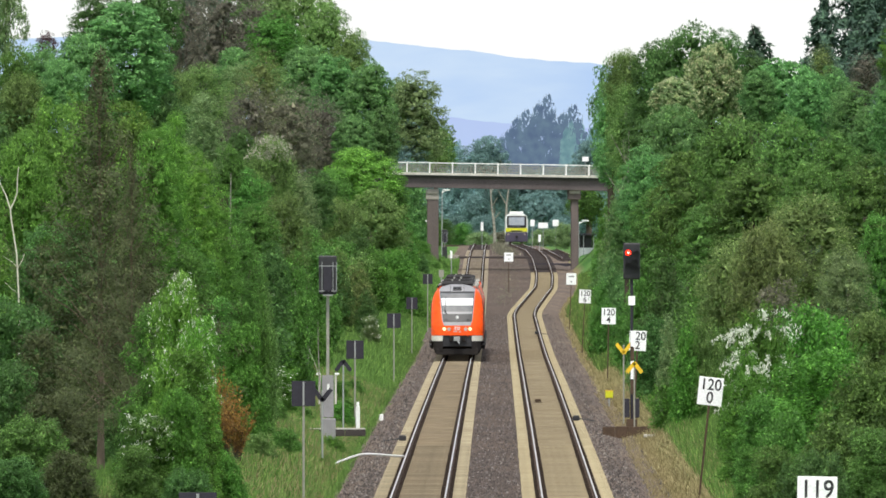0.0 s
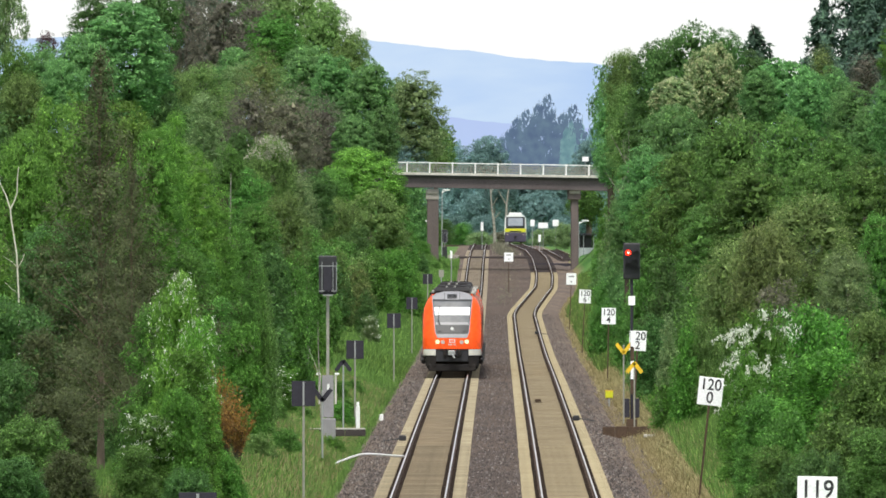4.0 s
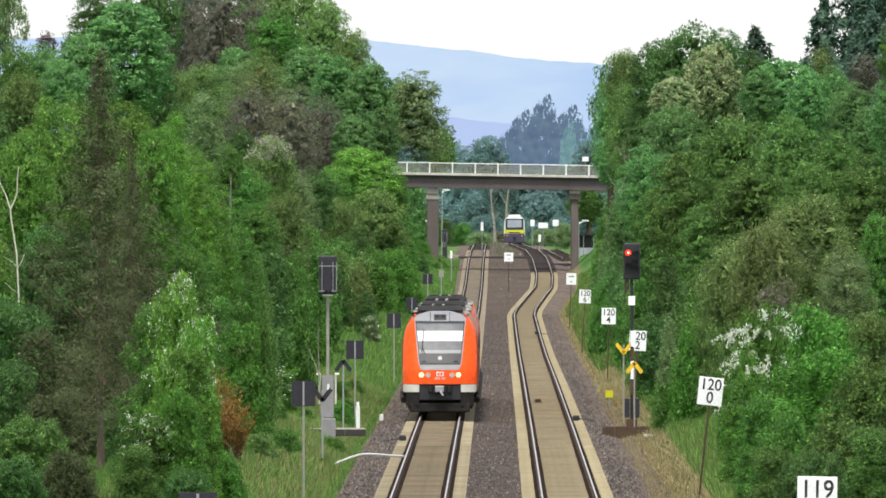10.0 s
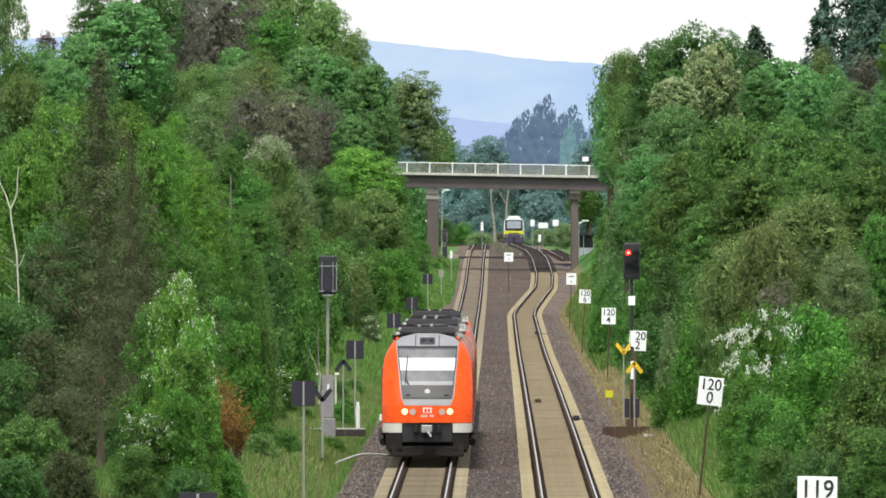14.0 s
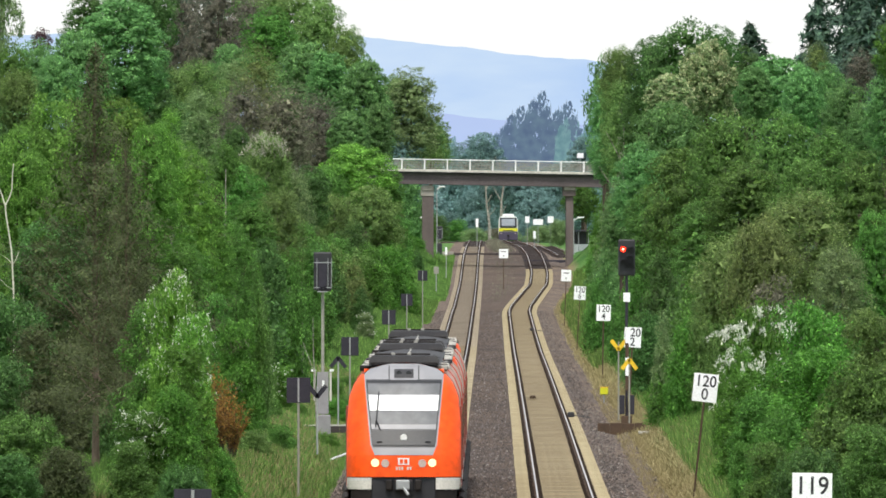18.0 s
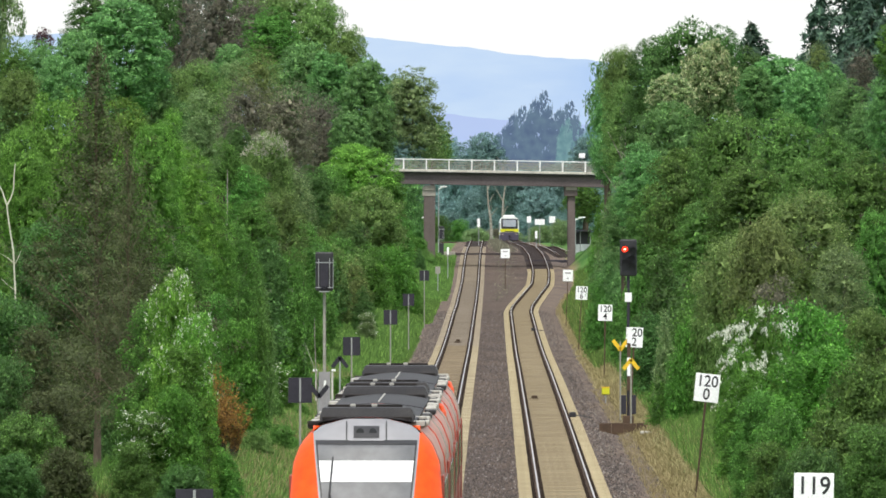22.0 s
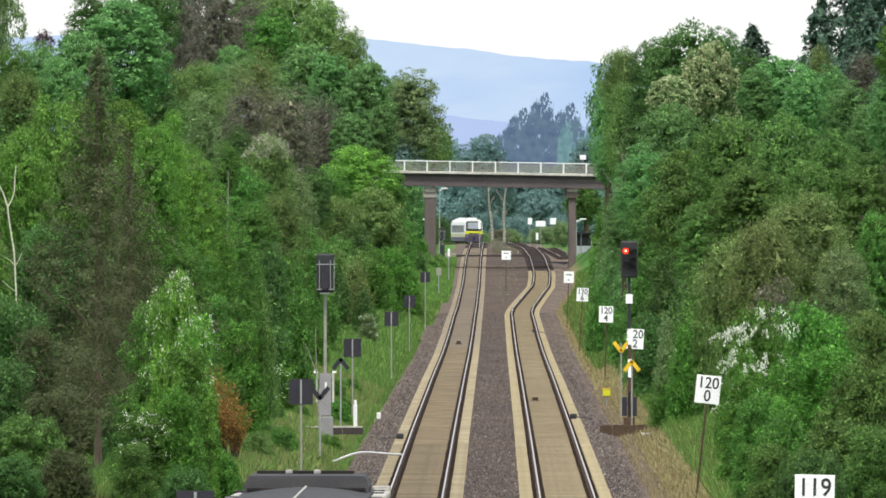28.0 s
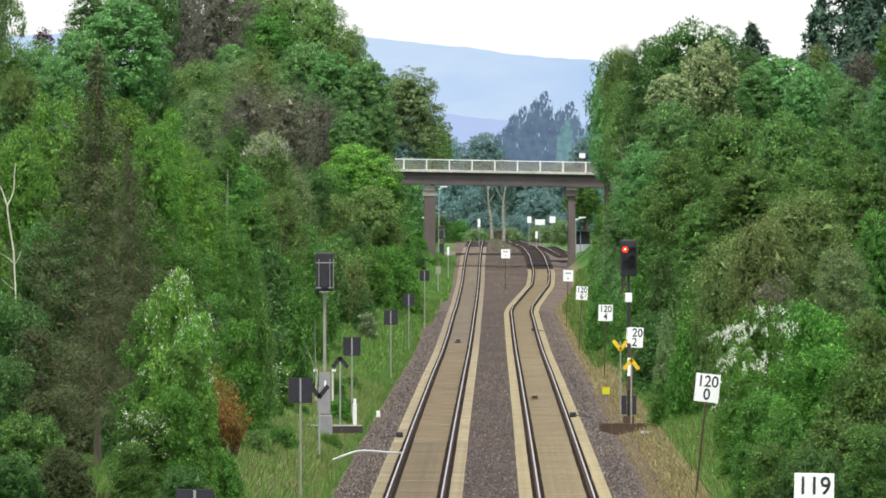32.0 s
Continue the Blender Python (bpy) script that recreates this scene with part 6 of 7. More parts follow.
def loose_stones(count, seed):
    """Single stones standing proud of the ballast: four-sided splinters."""
    rng = np.random.default_rng(seed)
    y = 500 + 1000 * rng.random(count) ** 2.2
    lx, rx = left_x(y), right_x(y)
    zone = rng.integers(0, 3, count)
    f = rng.random(count)
    x = np.where(zone == 0, lx - 1.32 - f * 1.3, np.where(zone == 1, lx + 1.32 + f * (rx - lx - 2.64), rx + 1.32 + f * 1.65))
    z = ground_z(x, y) + 0.01
    r = rng.uniform(0.018, 0.05, (count, 1))
    a = rng.uniform(0, 6.28, count)
    c = np.stack([x, y, z], 1)
    v = np.empty((count, 4, 3))
    for k in range(3):
        v[:, k] = c + r * np.stack([np.cos(a + 2.1 * k), np.sin(a + 2.1 * k), np.zeros(count)], 1)
    v[:, 3] = c + np.stack([rng.normal(0, 0.012, count), rng.normal(0, 0.012, count), r[:, 0] * rng.uniform(0.8, 1.7, count)], 1)
    base = np.arange(count)[:, None] * 4
    faces = np.concatenate([base + np.array([[0, 1, 3]]), base + np.array([[1, 2, 3]]), base + np.array([[2, 0, 3]])], 1).reshape(-1, 3)
    return tagged(part("loose_stones", mesh_of(v.reshape(-1, 3), faces.tolist(), "loose_stones"), STONE), "loose grey-brown ballast stones", "ballast", kind="stuff")


loose_stones(60000, 17)


# ---- the red two-car diesel units ----
HALF_WIDTH = eased([0.0, 0.9, 1.3, 2.6, 3.25, 3.6, 3.85, 3.98, 4.06, 4.1], [1.34, 1.38, 1.42, 1.42, 1.36, 1.22, 1.0, 0.75, 0.4, 0.0], 0.02)
MASK_HALF = eased([1.8, 2.06, 3.62, 4.0], [0.72, 0.83, 0.98, 1.0], 0.02)
NOSE = eased([0.0, 1.0, 1.8, 2.5, 3.6, 3.95, 4.1], [0.05, 0.0, 0.12, 0.48, 1.15, 1.55, 1.9], 0.16)


def nose_y(x, z):
    return float(NOSE(z)) + 0.38 * min(1.0, abs(x) / max(0.2, float(HALF_WIDTH(min(z, 4.0))))) ** 6 + 0.12 * (x / 1.4) ** 2


def nose_patch(z0, z1, left, right, proud, nz=10, nx=10, thick=0.03):
    """A curved panel on the nose, with a front, a back and edges."""
    verts, faces = [], []
    w = nx + 1
    for back in (0.0, thick):
        for i in range(nz + 1):
            z = z0 + (z1 - z0) * i / nz
            a, b = float(left(z)), float(right(z))
            verts += [(a + (b - a) * j / nx, nose_y(a + (b - a) * j / nx, z) - proud + back, z) for j in range(w)]
    n = w * (nz + 1)
    for i in range(nz):
        for j in range(nx):
            q = (i * w + j, i * w + j + 1, (i + 1) * w + j + 1, (i + 1) * w + j)
            faces += [q, tuple(n + k for k in reversed(q))]
    rim = [j for j in range(w)] + [i * w + nx for i in range(1, nz + 1)] + [nz * w + j for j in range(nx - 1, -1, -1)] + [i * w for i in range(nz - 1, 0, -1)]
    smooth_to = len(faces)
    faces += [(rim[k], n + rim[k], n + rim[(k + 1) % len(rim)], rim[(k + 1) % len(rim)]) for k in range(len(rim))]
    me = mesh_of(verts, faces, "panel")
    me.polygons.foreach_set("use_smooth", [k < smooth_to for k in range(len(faces))])
    me.set_sharp_from_angle(angle=radians(50))
    return me


def hull(y0, y1, nose=False):
    """A car body between two ends, with its rounded roof; a leading end follows the nose."""
    zs = list(np.linspace(0.72, 3.2, 7)) + [3.4, 3.6, 3.75, 3.88, 3.98, 4.05, 4.095]
    prof = [(-float(HALF_WIDTH(z)), z) for z in zs] + [(float(HALF_WIDTH(z)), z) for z in reversed(zs)]
    w = len(prof)
    verts = [(x, (nose_y(x, z) + 0.01) if nose else y0, z - (0.01 if nose else 0)) for x, z in prof] + [(x, y1, z) for x, z in prof]
    faces = [(j, (j + 1) % w, w + (j + 1) % w, w + j) for j in range(w)]
    faces += [tuple(range(w, 2 * w))] + ([] if nose else [tuple(range(w - 1, -1, -1))])
    me = mesh_of(verts, faces, "body")
    me.polygons.foreach_set("use_smooth", [k < w for k in range(len(faces))])
    me.set_sharp_from_angle(angle=radians(35))
    return me


def bogie(parent, y):
    b = part("bogie", box(0, y, 0.55, 2.1, 2.9, 0.22, 0.05), UNDERFRAME, parent)
    for wy in (-0.95, 0.95):
        part("axle", rod((-0.95, y + wy, 0.42), (0.95, y + wy, 0.42), 0.07), UNDERFRAME, b)
        for x in (-0.75, 0.75):
            part("wheel", rod((x - 0.065, y + wy, 0.42), (x + 0.065, y + wy, 0.42), 0.42, sides=24), RAIL_SIDE, b)
        for x in (-1.12, 1.12):
            part("axle_box", box(x, y + wy, 0.45, 0.26, 0.42, 0.36, 0.05), UNDERFRAME, b)
    for x in (-1.18, 1.18):
        part("damper", rod((x, y - 0.4, 0.4), (x, y + 0.4, 0.8), 0.07), ROOF_KIT, b)


def shoulder(side, y0, y1, z0, z1, proud, n):
    """A curved strip over one side of the roof, or with side 0 over its crown, closed at its edges."""
    if side:
        run = [(side * (float(HALF_WIDTH(z0 + (z1 - z0) * k / n)) + proud), z0 + (z1 - z0) * k / n + proud * 0.4) for k in range(n + 1)]
    else:
        run = [(0.92 * (2 * k / n - 1), 4.10 - 0.10 * (2 * k / n - 1) ** 2) for k in range(n + 1)]
    low = [(x - side * 0.02, z - 0.02) for x, z in run]
    w = 2 * (n + 1)
    ring = run + low[::-1]
    verts = [(x, y, z) for y in (y0, y1) for x, z in ring]
    faces = [(k, (k + 1) % w, w + (k + 1) % w, w + k) for k in range(w)]
    faces += [(k, k + 1, w - 2 - k, w - 1 - k) for k in range(n)] + [(w + k + 1, w + k, 2 * w - 1 - k, 2 * w - 2 - k) for k in range(n)]
    me = mesh_of(verts, faces, "roof_strip", True)
    me.set_sharp_from_angle(angle=radians(40))
    return me


def roof_unit(parent, y, length, wide, high, seed):
    """A low dark equipment box with sloping ends, flaring flanks and a row of stubs beside it."""
    rng = np.random.default_rng(seed)
    lo, hi, half = 3.98, 4.06 + high, wide / 2
    verts = [(sx * half * f, y + sy * length / 2 * g, z) for z, f, g in ((lo, 1.0, 1.06), (lo + 0.12, 1.02, 1.0), (hi - 0.04, 0.965, 0.93), (hi, 0.93, 0.88)) for sx, sy in ((-1, -1), (1, -1), (1, 1), (-1, 1))]
    faces = [(4 * r + k, 4 * r + (k + 1) % 4, 4 * r + 4 + (k + 1) % 4, 4 * r + 4 + k) for r in range(3) for k in range(4)] + [(12, 13, 14, 15), (3, 2, 1, 0)]
    u = part("roof_unit", mesh_of(verts, faces, "roof_unit"), ROOF_KIT, parent, "dark sooty roof equipment box")
    part("front_lip", box(0, y - length / 2 - 0.10, lo + 0.08, wide * 0.96, 0.22, 0.07, 0.02), UNDERFRAME, u)
    part("top_rail", box(-0.05, y + length * 0.36, hi + 0.02, wide * 0.8, 0.12, 0.05, 0.01), UNDERFRAME, u)
    for x in (-0.28, 0.12):
        part("connector", box(x, y + length * 0.3, hi + 0.03, 0.10, 0.2, 0.06, 0.015), ROOF_PALE, u)
    for k in range(7):
        yy = y - length / 2 + 0.1 + k * 1.25
        part("pale_stub" if k % 2 == 0 else "dark_stub", box(half + 0.07 + rng.uniform(-0.03, 0.05), yy, 3.93 + rng.uniform(-0.02, 0.03), 0.26, 0.5, 0.11, 0.02), ROOF_PALE if k % 2 == 0 else UNDERFRAME, u)
        if k < 5:
            part("side_fairing", box(-half - 0.08 + rng.uniform(-0.03, 0.03), yy + 0.2, 3.93 + rng.uniform(-0.03, 0.03), 0.28, 0.9 if k % 2 == 0 else 0.5, 0.10, 0.02), ROOF_PALE if k % 3 else UNDERFRAME, u)
    for k in range(3):
        x = half - 0.2 * k - 0.12
        part("exhaust", rod((x, y + length / 2 + 0.2, 4.0), (x, y + length / 2 + 0.25, 4.24), 0.06, sides=8), UNDERFRAME, u)


def cab_front(parent):
    cheek = {-1: lambda z: -float(HALF_WIDTH(z)), 1: lambda z: float(HALF_WIDTH(z))}
    for s in (-1, 1):
        a, b = (cheek[-1], lambda z: -float(MASK_HALF(z))) if s < 0 else (lambda z: float(MASK_HALF(z)), cheek[1])
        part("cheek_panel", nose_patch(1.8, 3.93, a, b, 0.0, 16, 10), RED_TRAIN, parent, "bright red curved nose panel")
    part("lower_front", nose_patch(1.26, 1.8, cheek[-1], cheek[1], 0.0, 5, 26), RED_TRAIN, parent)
    mask = part("front_mask", nose_patch(1.8, 4.06, lambda z: -min(float(MASK_HALF(z)), float(HALF_WIDTH(z))), lambda z: min(float(MASK_HALF(z)), float(HALF_WIDTH(z))), 0.012, 18, 14), SILVER_MASK, parent, "silver-grey front surround")
    inner_l, inner_r = (lambda z: -float(MASK_HALF(z)) + 0.07), (lambda z: float(MASK_HALF(z)) - 0.07)
    part("screen_surround", nose_patch(2.0, 3.67, lambda z: -float(MASK_HALF(z)) + 0.035, lambda z: float(MASK_HALF(z)) - 0.035, 0.022, 12, 12), SCREEN_DARK, mask, "dark rubber seal round the windscreen")
    part("windscreen", nose_patch(2.42, 3.62, inner_l, inner_r, 0.03, 12, 12), SCREEN_GLASS, mask, "large grey windscreen")
    part("sun_blind", nose_patch(2.90, 3.29, inner_l, inner_r, 0.045, 4, 12), BLIND, mask, "white sun blind drawn across the windscreen")
    part("dark_panel", nose_patch(2.05, 2.42, inner_l, inner_r, 0.04, 4, 12), SCREEN_DARK, mask)
    part("lower_reflection_strip", nose_patch(2.44, 2.56, inner_l, inner_r, 0.042, 2, 12), SILVER_MASK, mask)
    part("screen_edge", nose_patch(3.6, 3.64, inner_l, inner_r, 0.05, 1, 12), SCREEN_DARK, mask)
    part("emblem", rod((0.0, nose_y(0, 2.24) - 0.04, 2.24), (0.0, nose_y(0, 2.24) - 0.07, 2.24), 0.085, sides=20), WHITE_PAINT, mask, "round pale emblem")
    for x in (-0.6, 0.6):
        part("vent_slot", box(x, nose_y(x, 2.13) - 0.05, 2.13, 0.14, 0.03, 0.03), BLACK_PAINT, mask)
    part("destination_frame", nose_patch(3.66, 3.97, lambda z: -0.33, lambda z: 0.33, 0.03, 3, 4), SILVER_MASK, mask)
    part("destination_window", nose_patch(3.71, 3.93, lambda z: -0.24, lambda z: 0.24, 0.045, 3, 4), BLACK_PAINT, mask, "small black top lamp window")
    for x in (-0.37, 0.37):
        part("panel_joint", nose_patch(3.67, 4.02, lambda z, x=x: x - 0.012, lambda z, x=x: x + 0.012, 0.028, 3, 2), SCREEN_DARK, mask)
    for x in (-0.12, 0.12):
        part("top_lamp", rod((x, nose_y(x, 3.82) - 0.03, 3.82), (x, nose_y(x, 3.82) - 0.07, 3.82), 0.07, sides=14), SCREEN_DARK, mask)
    wy = nose_y(-0.6, 2.5) - 0.09
    part("wiper", rod((-0.56, wy, 2.38), (-0.68, nose_y(-0.68, 2.62) - 0.09, 2.66), 0.018), BLACK_PAINT, mask)
    part("wiper_blade", rod((-0.70, nose_y(-0.7, 2.5) - 0.09, 2.5), (-0.62, nose_y(-0.62, 3.34) - 0.09, 3.36), 0.016), BLACK_PAINT, mask)
    for s in (-1, 1):
        part("headlight", rod((s * 0.71, nose_y(0.71, 1.6) + 0.02, 1.61), (s * 0.71, nose_y(0.71, 1.6) - 0.03, 1.61), 0.10, sides=20), LAMP_WARM, parent, "lit warm headlight")
        part("tail_light", rod((s * 0.46, nose_y(0.46, 1.6) + 0.02, 1.60), (s * 0.46, nose_y(0.46, 1.6) - 0.03, 1.60), 0.10, sides=20), LAMP_DULL, parent, "unlit round lamp")
        part("lower_white_band", nose_patch(0.95, 1.24, (lambda z: -float(HALF_WIDTH(z))) if s < 0 else (lambda z: 0.80), (lambda z: -0.80) if s < 0 else (lambda z: float(HALF_WIDTH(z))), 0.0, 3, 8), WHITE_BAND, parent)
        part("skirt", nose_patch(0.42, 0.94, (lambda z: -float(HALF_WIDTH(z)) + 0.06) if s < 0 else (lambda z: 0.80), (lambda z: -0.80) if s < 0 else (lambda z: float(HALF_WIDTH(z)) - 0.06), -0.03, 3, 8), UNDERFRAME, parent)
    for x0, x1 in ((-0.135, 0.135),):
        part("operator_badge", box(0, nose_y(0, 1.64) - 0.012, 1.645, 0.28, 0.02, 0.17, 0.005), WHITE_PAINT, parent, "small white badge")
        part("badge_mark", box(-0.055, nose_y(0, 1.64) - 0.024, 1.645, 0.08, 0.008, 0.11), RED_TRAIN, parent)
        part("badge_mark", box(0.055, nose_y(0, 1.64) - 0.024, 1.645, 0.08, 0.008, 0.11), RED_TRAIN, parent)
    for k in range(6):
        if k != 3:
            part("number_bar", box(-0.17 + 0.068 * k, nose_y(0, 1.47) - 0.008, 1.475, 0.045, 0.012, 0.08), WHITE_BAND, parent)
    part("coupler_recess", box(0, 0.42, 1.0, 1.6, 0.6, 0.72, 0.03), BLACK_PAINT, parent)
    cp = part("coupler", box(0, 0.0, 1.05, 0.46, 0.5, 0.30, 0.05), ROOF_KIT, parent, "grey automatic coupler")
    part("coupler_face", box(-0.02, -0.27, 1.07, 0.34, 0.06, 0.24, 0.03), GALVANISED, cp)
    part("coupler_hook", rod((0.0, -0.3, 1.0), (0.12, -0.36, 0.82), 0.04), GALVANISED, cp)
    for x in (-0.36, 0.36):
        part("hose_box", box(x, 0.05, 1.06, 0.16, 0.3, 0.26, 0.03), UNDERFRAME, cp)
    part("snow_plough", box(0, 0.3, 0.36, 2.3, 0.25, 0.35, 0.05), UNDERFRAME, parent)


def red_unit(label):
    t = thing("red_railcar", 0, 0, 0, label, "train", "red railcars")
    t.rotation_mode = "QUATERNION"
    for c in range(2):
        y0, y1 = (1.7, 25.6) if c == 0 else (26.2, 50.0)
        body = part("car_body", hull(y0, y1, c == 0), RED_SIDE, t, "darker red car body with rounded roof")
        for s in (-1, 1):
            for k in range(7):
                yy = y0 + 3.4 + k * 2.75
                part("window", box(s * 1.405, yy, 2.35, 0.05, 2.0, 0.85, 0.02), CAR_GLASS, body)
            for yy in (y0 + 1.2, y1 - 2.0):
                door = part("door", box(s * 1.42, yy, 2.0, 0.05, 1.3, 2.0, 0.02), RED_SIDE, body)
                part("pane", box(s * 1.445, yy, 2.4, 0.02, 0.8, 0.9, 0.01), CAR_GLASS, door)
            part("white_stripe", box(s * 1.415, (y0 + y1) / 2, 1.05, 0.03, y1 - y0 - 0.4, 0.16, 0.005), WHITE_BAND, body)
            part("skirt", box(s * 1.3, (y0 + y1) / 2, 0.72, 0.05, 11.0, 0.5, 0.02), UNDERFRAME, body)
        for s in (-1, 1):
            for yy, zz in ((y0 + 1.9, 0.62), (y0 + 3.4, 0.78), (y0 + 4.9, 0.62), (y0 + 7.6, 0.8), (y0 + 10.5, 0.7), (y1 - 5.2, 0.62), (y1 - 3.6, 0.78), (y1 - 2.0, 0.62)):
                part("side_damper", rod((s * 1.4, yy - 0.45, zz), (s * 1.47, yy + 0.45, zz + 0.12), 0.12, 0.1, sides=12), UNDERFRAME, body, "black grimy damper beside the bogie")
            part("roof_shoulder", shoulder(s, y0 + (0.8 if c == 0 else 0.1), y1 - 0.1, 3.02, 3.97, 0.010, 14), DUSTY_SKYLIT_RED, body, "dusty red roof shoulder, paler with painted sky light")
            for yy, tint in (((y0 + 11.5, RIB_RED), (y1 - 1.0, ROOF_PALE)) if c == 0 else ((y0 + 7.5, RIB_RED), (y1 - 5.0, ROOF_PALE))):
                part("roof_rib", shoulder(s, yy - 0.14, yy + 0.14, 2.9, 3.93, 0.032, 10), tint, body)
            gutter = np.random.default_rng(7 + c + s)
            for k in range(9):
                yy = y0 + 2.6 + k * (y1 - y0 - 4.4) / 8
                part("roof_fairing", box(s * (1.0 + gutter.uniform(-0.05, 0.05)), yy, 3.90 + gutter.uniform(-0.02, 0.04), 0.22, gutter.uniform(0.9, 2.3), 0.10, 0.03), ROOF_PALE if k % 3 else ROOF_KIT, body)
        part("roof_deck", shoulder(0, y0 + (0.45 if c == 0 else 0.1), y1 - 0.3, 0, 0, 0, 12), ROOF_SHEET, body, "smooth grey roof sheet")
        part("roof_seam", box(0.0, (y0 + y1) / 2, 4.105, 0.03, y1 - y0 - 5, 0.02), ROOF_PALE, body)
        roof_unit(body, *((y0 + 2.1, 2.3, 1.74, 0.19, 1) if c == 0 else (y1 - 3.4, 3.0, 1.74, 0.19, 2)))
        for yy in (y0 + 3.4, y1 - 3.6):
            bogie(body, yy)
        part("engine_pack", box(0, (y0 + y1) / 2, 0.62, 2.3, 8.5, 0.6, 0.08), UNDERFRAME, body)
    part("gangway", box(0, 25.9, 2.2, 1.9, 0.7, 2.7, 0.1), RUBBER, t)
    part("rear_end", box(0, 50.5, 2.4, 2.5, 1.0, 3.0, 0.25), RED_TRAIN, t)
    cab_front(t)
    return t


first_unit = red_unit("bright red two-car diesel railcar with lit headlights")
second_unit = copy_thing(first_unit, pose(0, 0, 0))
tagged(second_unit, "second red two-car diesel railcar coupled behind the first")


# ---- the white and yellow railcar that runs away from us ----
def white_railcar():
    t = thing("white_railcar", 0, 0, 0, "white diesel railcar with yellow band and dark skirt", "train")
    zs = [0.95, 1.5, 2.2, 3.0, 3.4, 3.65, 3.8, 3.9]
    hw = [1.42, 1.46, 1.46, 1.42, 1.36, 1.2, 0.95, 0.6]

    def shell(z_from, z_to, y0, y1, grow):
        keep = [(w + grow, z) for w, z in zip(hw, zs) if z_from <= z <= z_to]
        prof = [(-w, z) for w, z in keep] + [(w, z) for w, z in reversed(keep)]
        n = len(prof)
        verts = [(x * f, y, z) for y, f in ((y0, 0.93), (y0 + 0.5, 1), (y1 - 0.5, 1), (y1, 0.93)) for x, z in prof]
        faces = [(k * n + j, k * n + (j + 1) % n, (k + 1) * n + (j + 1) % n, (k + 1) * n + j) for k in range(3) for j in range(n)]
        faces += [tuple(range(n - 1, -1, -1)), tuple(range(3 * n, 4 * n))]
        return mesh_of(verts, faces, "body")
    body = part("car_body", shell(0.9, 4.0, 0.0, 25.0, 0.0), TRAIN_WHITE, t)
    part("skirt", box(0, 12.5, 0.72, 2.86, 24.6, 0.78, 0.06), PURPLE_GREY, t, "dark violet-grey skirt")
    for y, s in ((-0.03, -1), (25.03, 1)):
        part("window_frame", box(0, y, 2.80, 2.5, 0.06, 1.5, 0.1), SCREEN_DARK, body)
        part("windscreen", box(0, y, 2.86, 2.12, 0.10, 1.16, 0.12), RAIL_SCREEN, body, "wide pale grey end window")
        part("headlight_bar", box(0, y, 1.62, 1.5, 0.09, 0.16, 0.03), SCREEN_DARK, body)
        part("yellow_band", box(0, y, 1.76, 2.78, 0.07, 0.5, 0.06), LIME_YELLOW, body, "lime yellow end panel")
        part("lower_front", box(0, y, 0.85, 2.8, 0.10, 1.26, 0.08), PURPLE_GREY, body)
        for x in (-1.05, 1.05):
            part("tail_lamp", rod((x, y, 1.2), (x, y + s * 0.07, 1.2), 0.1), LAMP_DULL, body)
        part("coupler", box(0, y + s * 0.25, 0.9, 0.3, 0.5, 0.25, 0.04), UNDERFRAME, t)
    for s in (-1, 1):
        for k in range(8):
            part("window", box(s * 1.45, 3 + k * 2.7, 2.35, 0.05, 2.2, 1.1, 0.05), SCREEN_GLASS, body)
        part("side_stripe", box(s * 1.455, 12.5, 1.35, 0.03, 24, 0.22), LIME_YELLOW, body)
    for yy in (6, 12.5, 19):
        part("roof_unit", box(0, yy, 3.97, 1.7, 3.2, 0.3, 0.08), TRAIN_WHITE, body)
    for yy in (3.5, 21.5):
        bogie(body, yy)
    return t


white_unit = white_railcar()


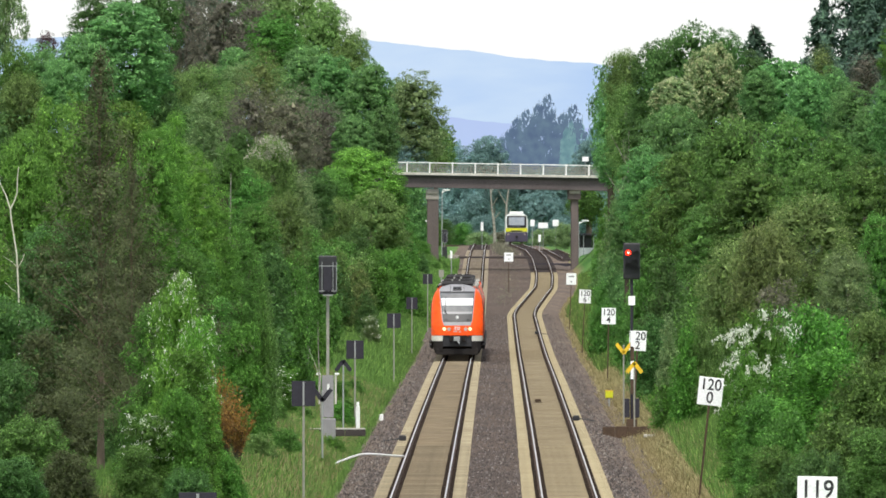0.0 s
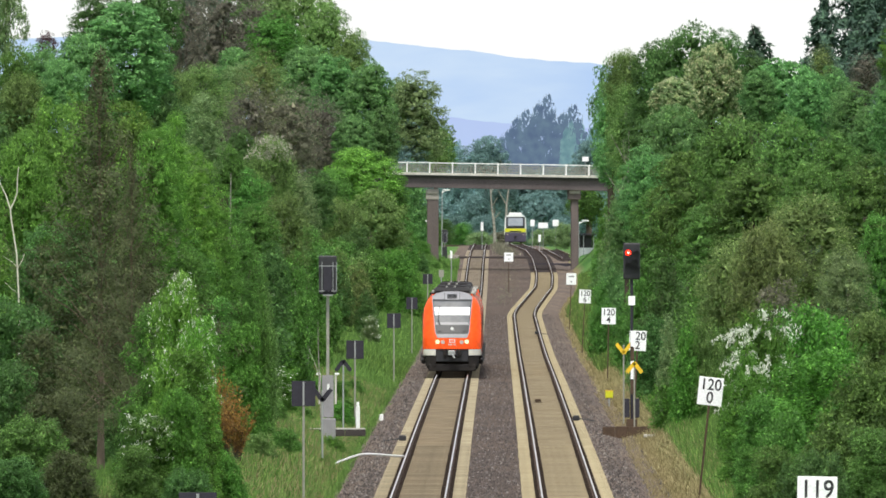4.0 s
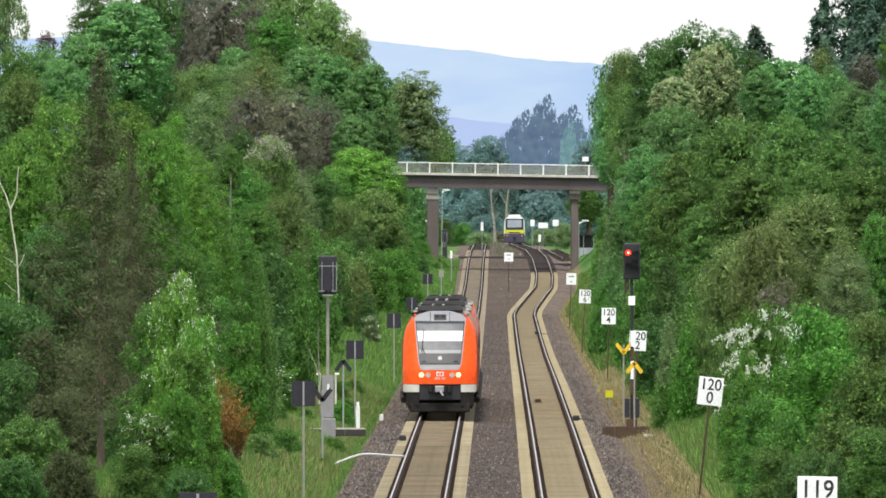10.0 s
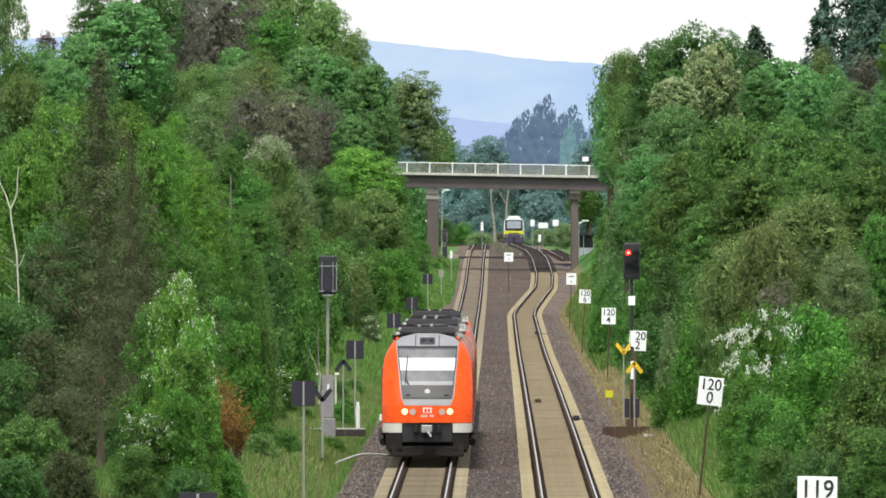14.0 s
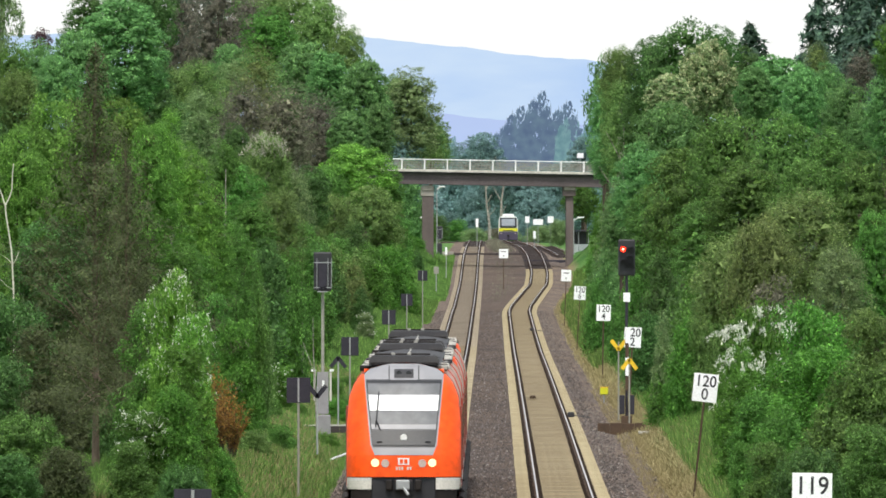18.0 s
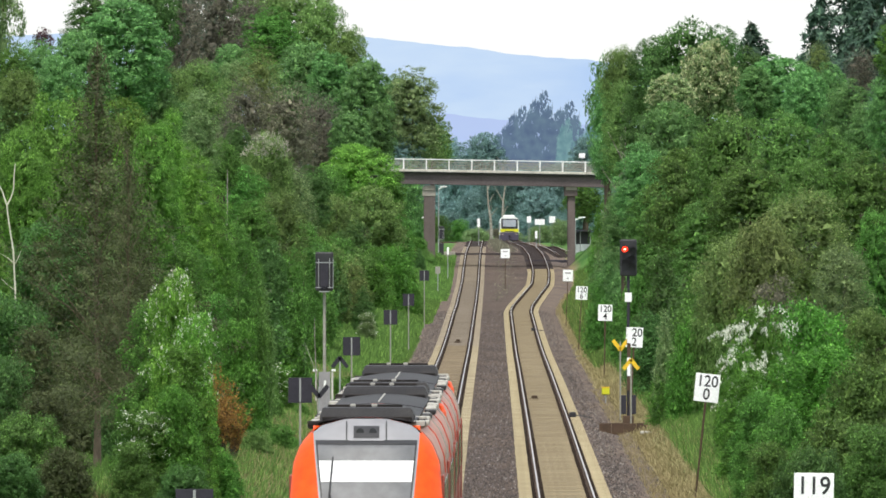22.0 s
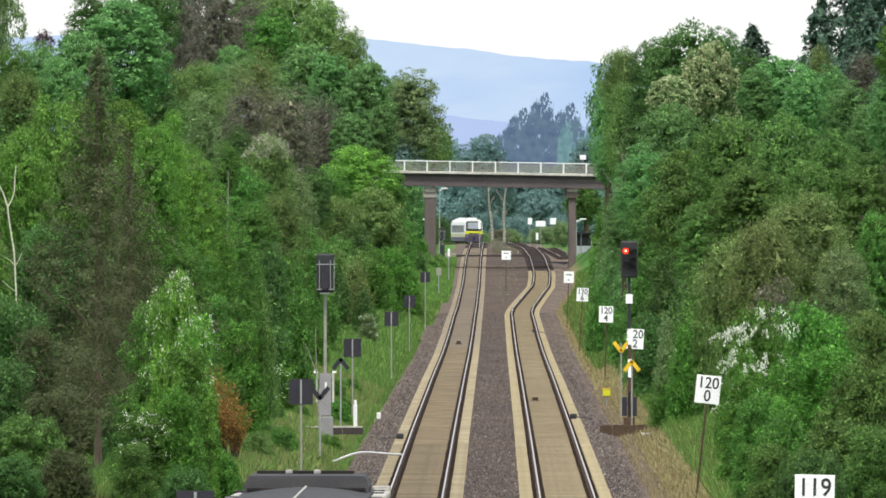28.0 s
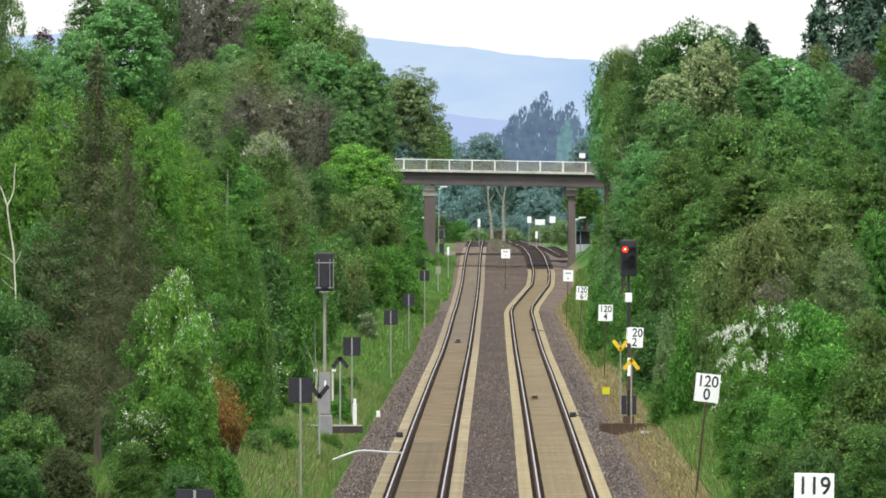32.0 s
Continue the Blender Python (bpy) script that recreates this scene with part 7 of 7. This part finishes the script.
# ---- the white car on the bridge: nose towards +x ----
def white_car():
    t = thing("white_car", 0, 0, 0, "white family car driving over the bridge", "car")
    side = [(-2.25, 0.35), (-2.27, 0.75), (-2.2, 1.05), (-1.95, 1.42), (-1.2, 1.52), (-0.2, 1.50), (0.45, 1.36), (1.05, 1.02), (1.7, 0.93), (2.15, 0.78), (2.27, 0.55), (2.2, 0.30)]
    n = len(side)
    verts = []
    for y, k in ((-0.9, 0.0), (-0.78, 1.0), (0.78, 1.0), (0.9, 0.0)):
        verts += [(x * (1 if k else 0.985), y * (0.86 if z > 1.1 else 1.0), z if k else z * 0.985 + 0.008) for x, z in side]
    faces = [(k * n + j, k * n + (j + 1) % n, (k + 1) * n + (j + 1) % n, (k + 1) * n + j) for k in range(3) for j in range(n)]
    faces += [tuple(range(n - 1, -1, -1)), tuple(range(3 * n, 4 * n))]
    body = part("car_body", mesh_of(verts, faces, "body"), CAR_WHITE, t)
    for s in (-1, 1):
        for pts in ([(-1.85, 1.02), (-1.62, 1.40), (-1.05, 1.44), (-1.05, 1.02)], [(-0.98, 1.02), (-0.98, 1.44), (-0.1, 1.42), (-0.1, 1.02)], [(-0.03, 1.02), (-0.03, 1.42), (0.38, 1.30), (0.85, 1.02)]):
            y = s * 0.80
            verts = [(x, y + s * 0.012 + s * 0.10 * (1.1 - min(z, 1.1)), z) for x, z in pts] + [(x, y - s * 0.03, z) for x, z in pts]
            part("side_window", mesh_of(verts, [(0, 1, 2, 3), (7, 6, 5, 4), (0, 4, 5, 1), (1, 5, 6, 2), (2, 6, 7, 3), (3, 7, 4, 0)], "side_window"), CAR_GLASS, body)
        for x in (-1.42, 1.42):
            arch = part("wheel", rod((x, s * 0.72, 0.33), (x, s * 0.93, 0.33), 0.33, sides=24), RUBBER, t)
            part("rim", rod((x, s * 0.925, 0.33), (x, s * 0.945, 0.33), 0.21, sides=16), GALVANISED, arch)
        part("headlight", box(2.1, s * 0.66, 0.72, 0.26, 0.3, 0.14, 0.04), LAMP_DULL, body)
        part("tail_light", box(-2.22, s * 0.66, 0.9, 0.12, 0.26, 0.2, 0.03), RED_TRAIN, body)
        part("sill", box(0, s * 0.885, 0.3, 2.2, 0.05, 0.14, 0.02), SIGN_BACK, body)
        part("door_handle", box(-0.3, s * 0.91, 0.9, 0.2, 0.03, 0.04), CAR_WHITE, body)
    part("roof_rail", box(-0.75, -0.62, 1.55, 1.6, 0.04, 0.05, 0.01), GALVANISED, body)
    part("roof_rail", box(-0.75, 0.62, 1.55, 1.6, 0.04, 0.05, 0.01), GALVANISED, body)
    return t


car = white_car()


# ---- what moves ----
def on_track(centre, d):
    """Pose on a track at d metres along it, nose towards us."""
    x, z = float(centre(d)), float(rail_z(d))
    ahead = (float(centre(d + 20)) - float(centre(d))) / 20
    rise = (float(rail_z(d + 20)) - z) / 20
    return pose(x, d, z, math.degrees(math.atan(rise)), 0, -math.degrees(math.atan(ahead)))


def red_place(t):
    return float(np.interp(t, RED_T, RED_D))


RED_T = [0, 2, 4, 6, 9, 12, 14, 16, 18, 20, 21, 22, 23, 24, 25, 26, 28, 30, 32]
RED_D = [1085, 1025, 962, 896, 792, 690, 621, 556, 491, 428, 397, 366, 334, 303, 272, 242, 182, 122, 62]


def motions():
    walk(first_unit, [(t, on_track(left_x, red_place(t))) for t in RED_T])
    walk(second_unit, [(t, on_track(left_x, red_place(t) + 51.8)) for t in RED_T])
    rows = []
    for t in range(0, 33):
        d = 2540 + 22.0 * t
        rows.append((t, on_track(right_x, d)))
    walk(white_unit, rows)

    def car_at(t):
        x = 5.3 + 12.3 * (max(t, 24.0) - 29.8)
        return pose(x, BRIDGE_Y + 2.6, 11.0 - (x - 6.0) * math.tan(radians(1.0)), 0, 1.0, 0)
    walk(car, [(0, car_at(0)), (23.9, car_at(23.9)), (24.5, car_at(24.5)), (28, car_at(28)), (30, car_at(30)), (32, car_at(32))])


motions()
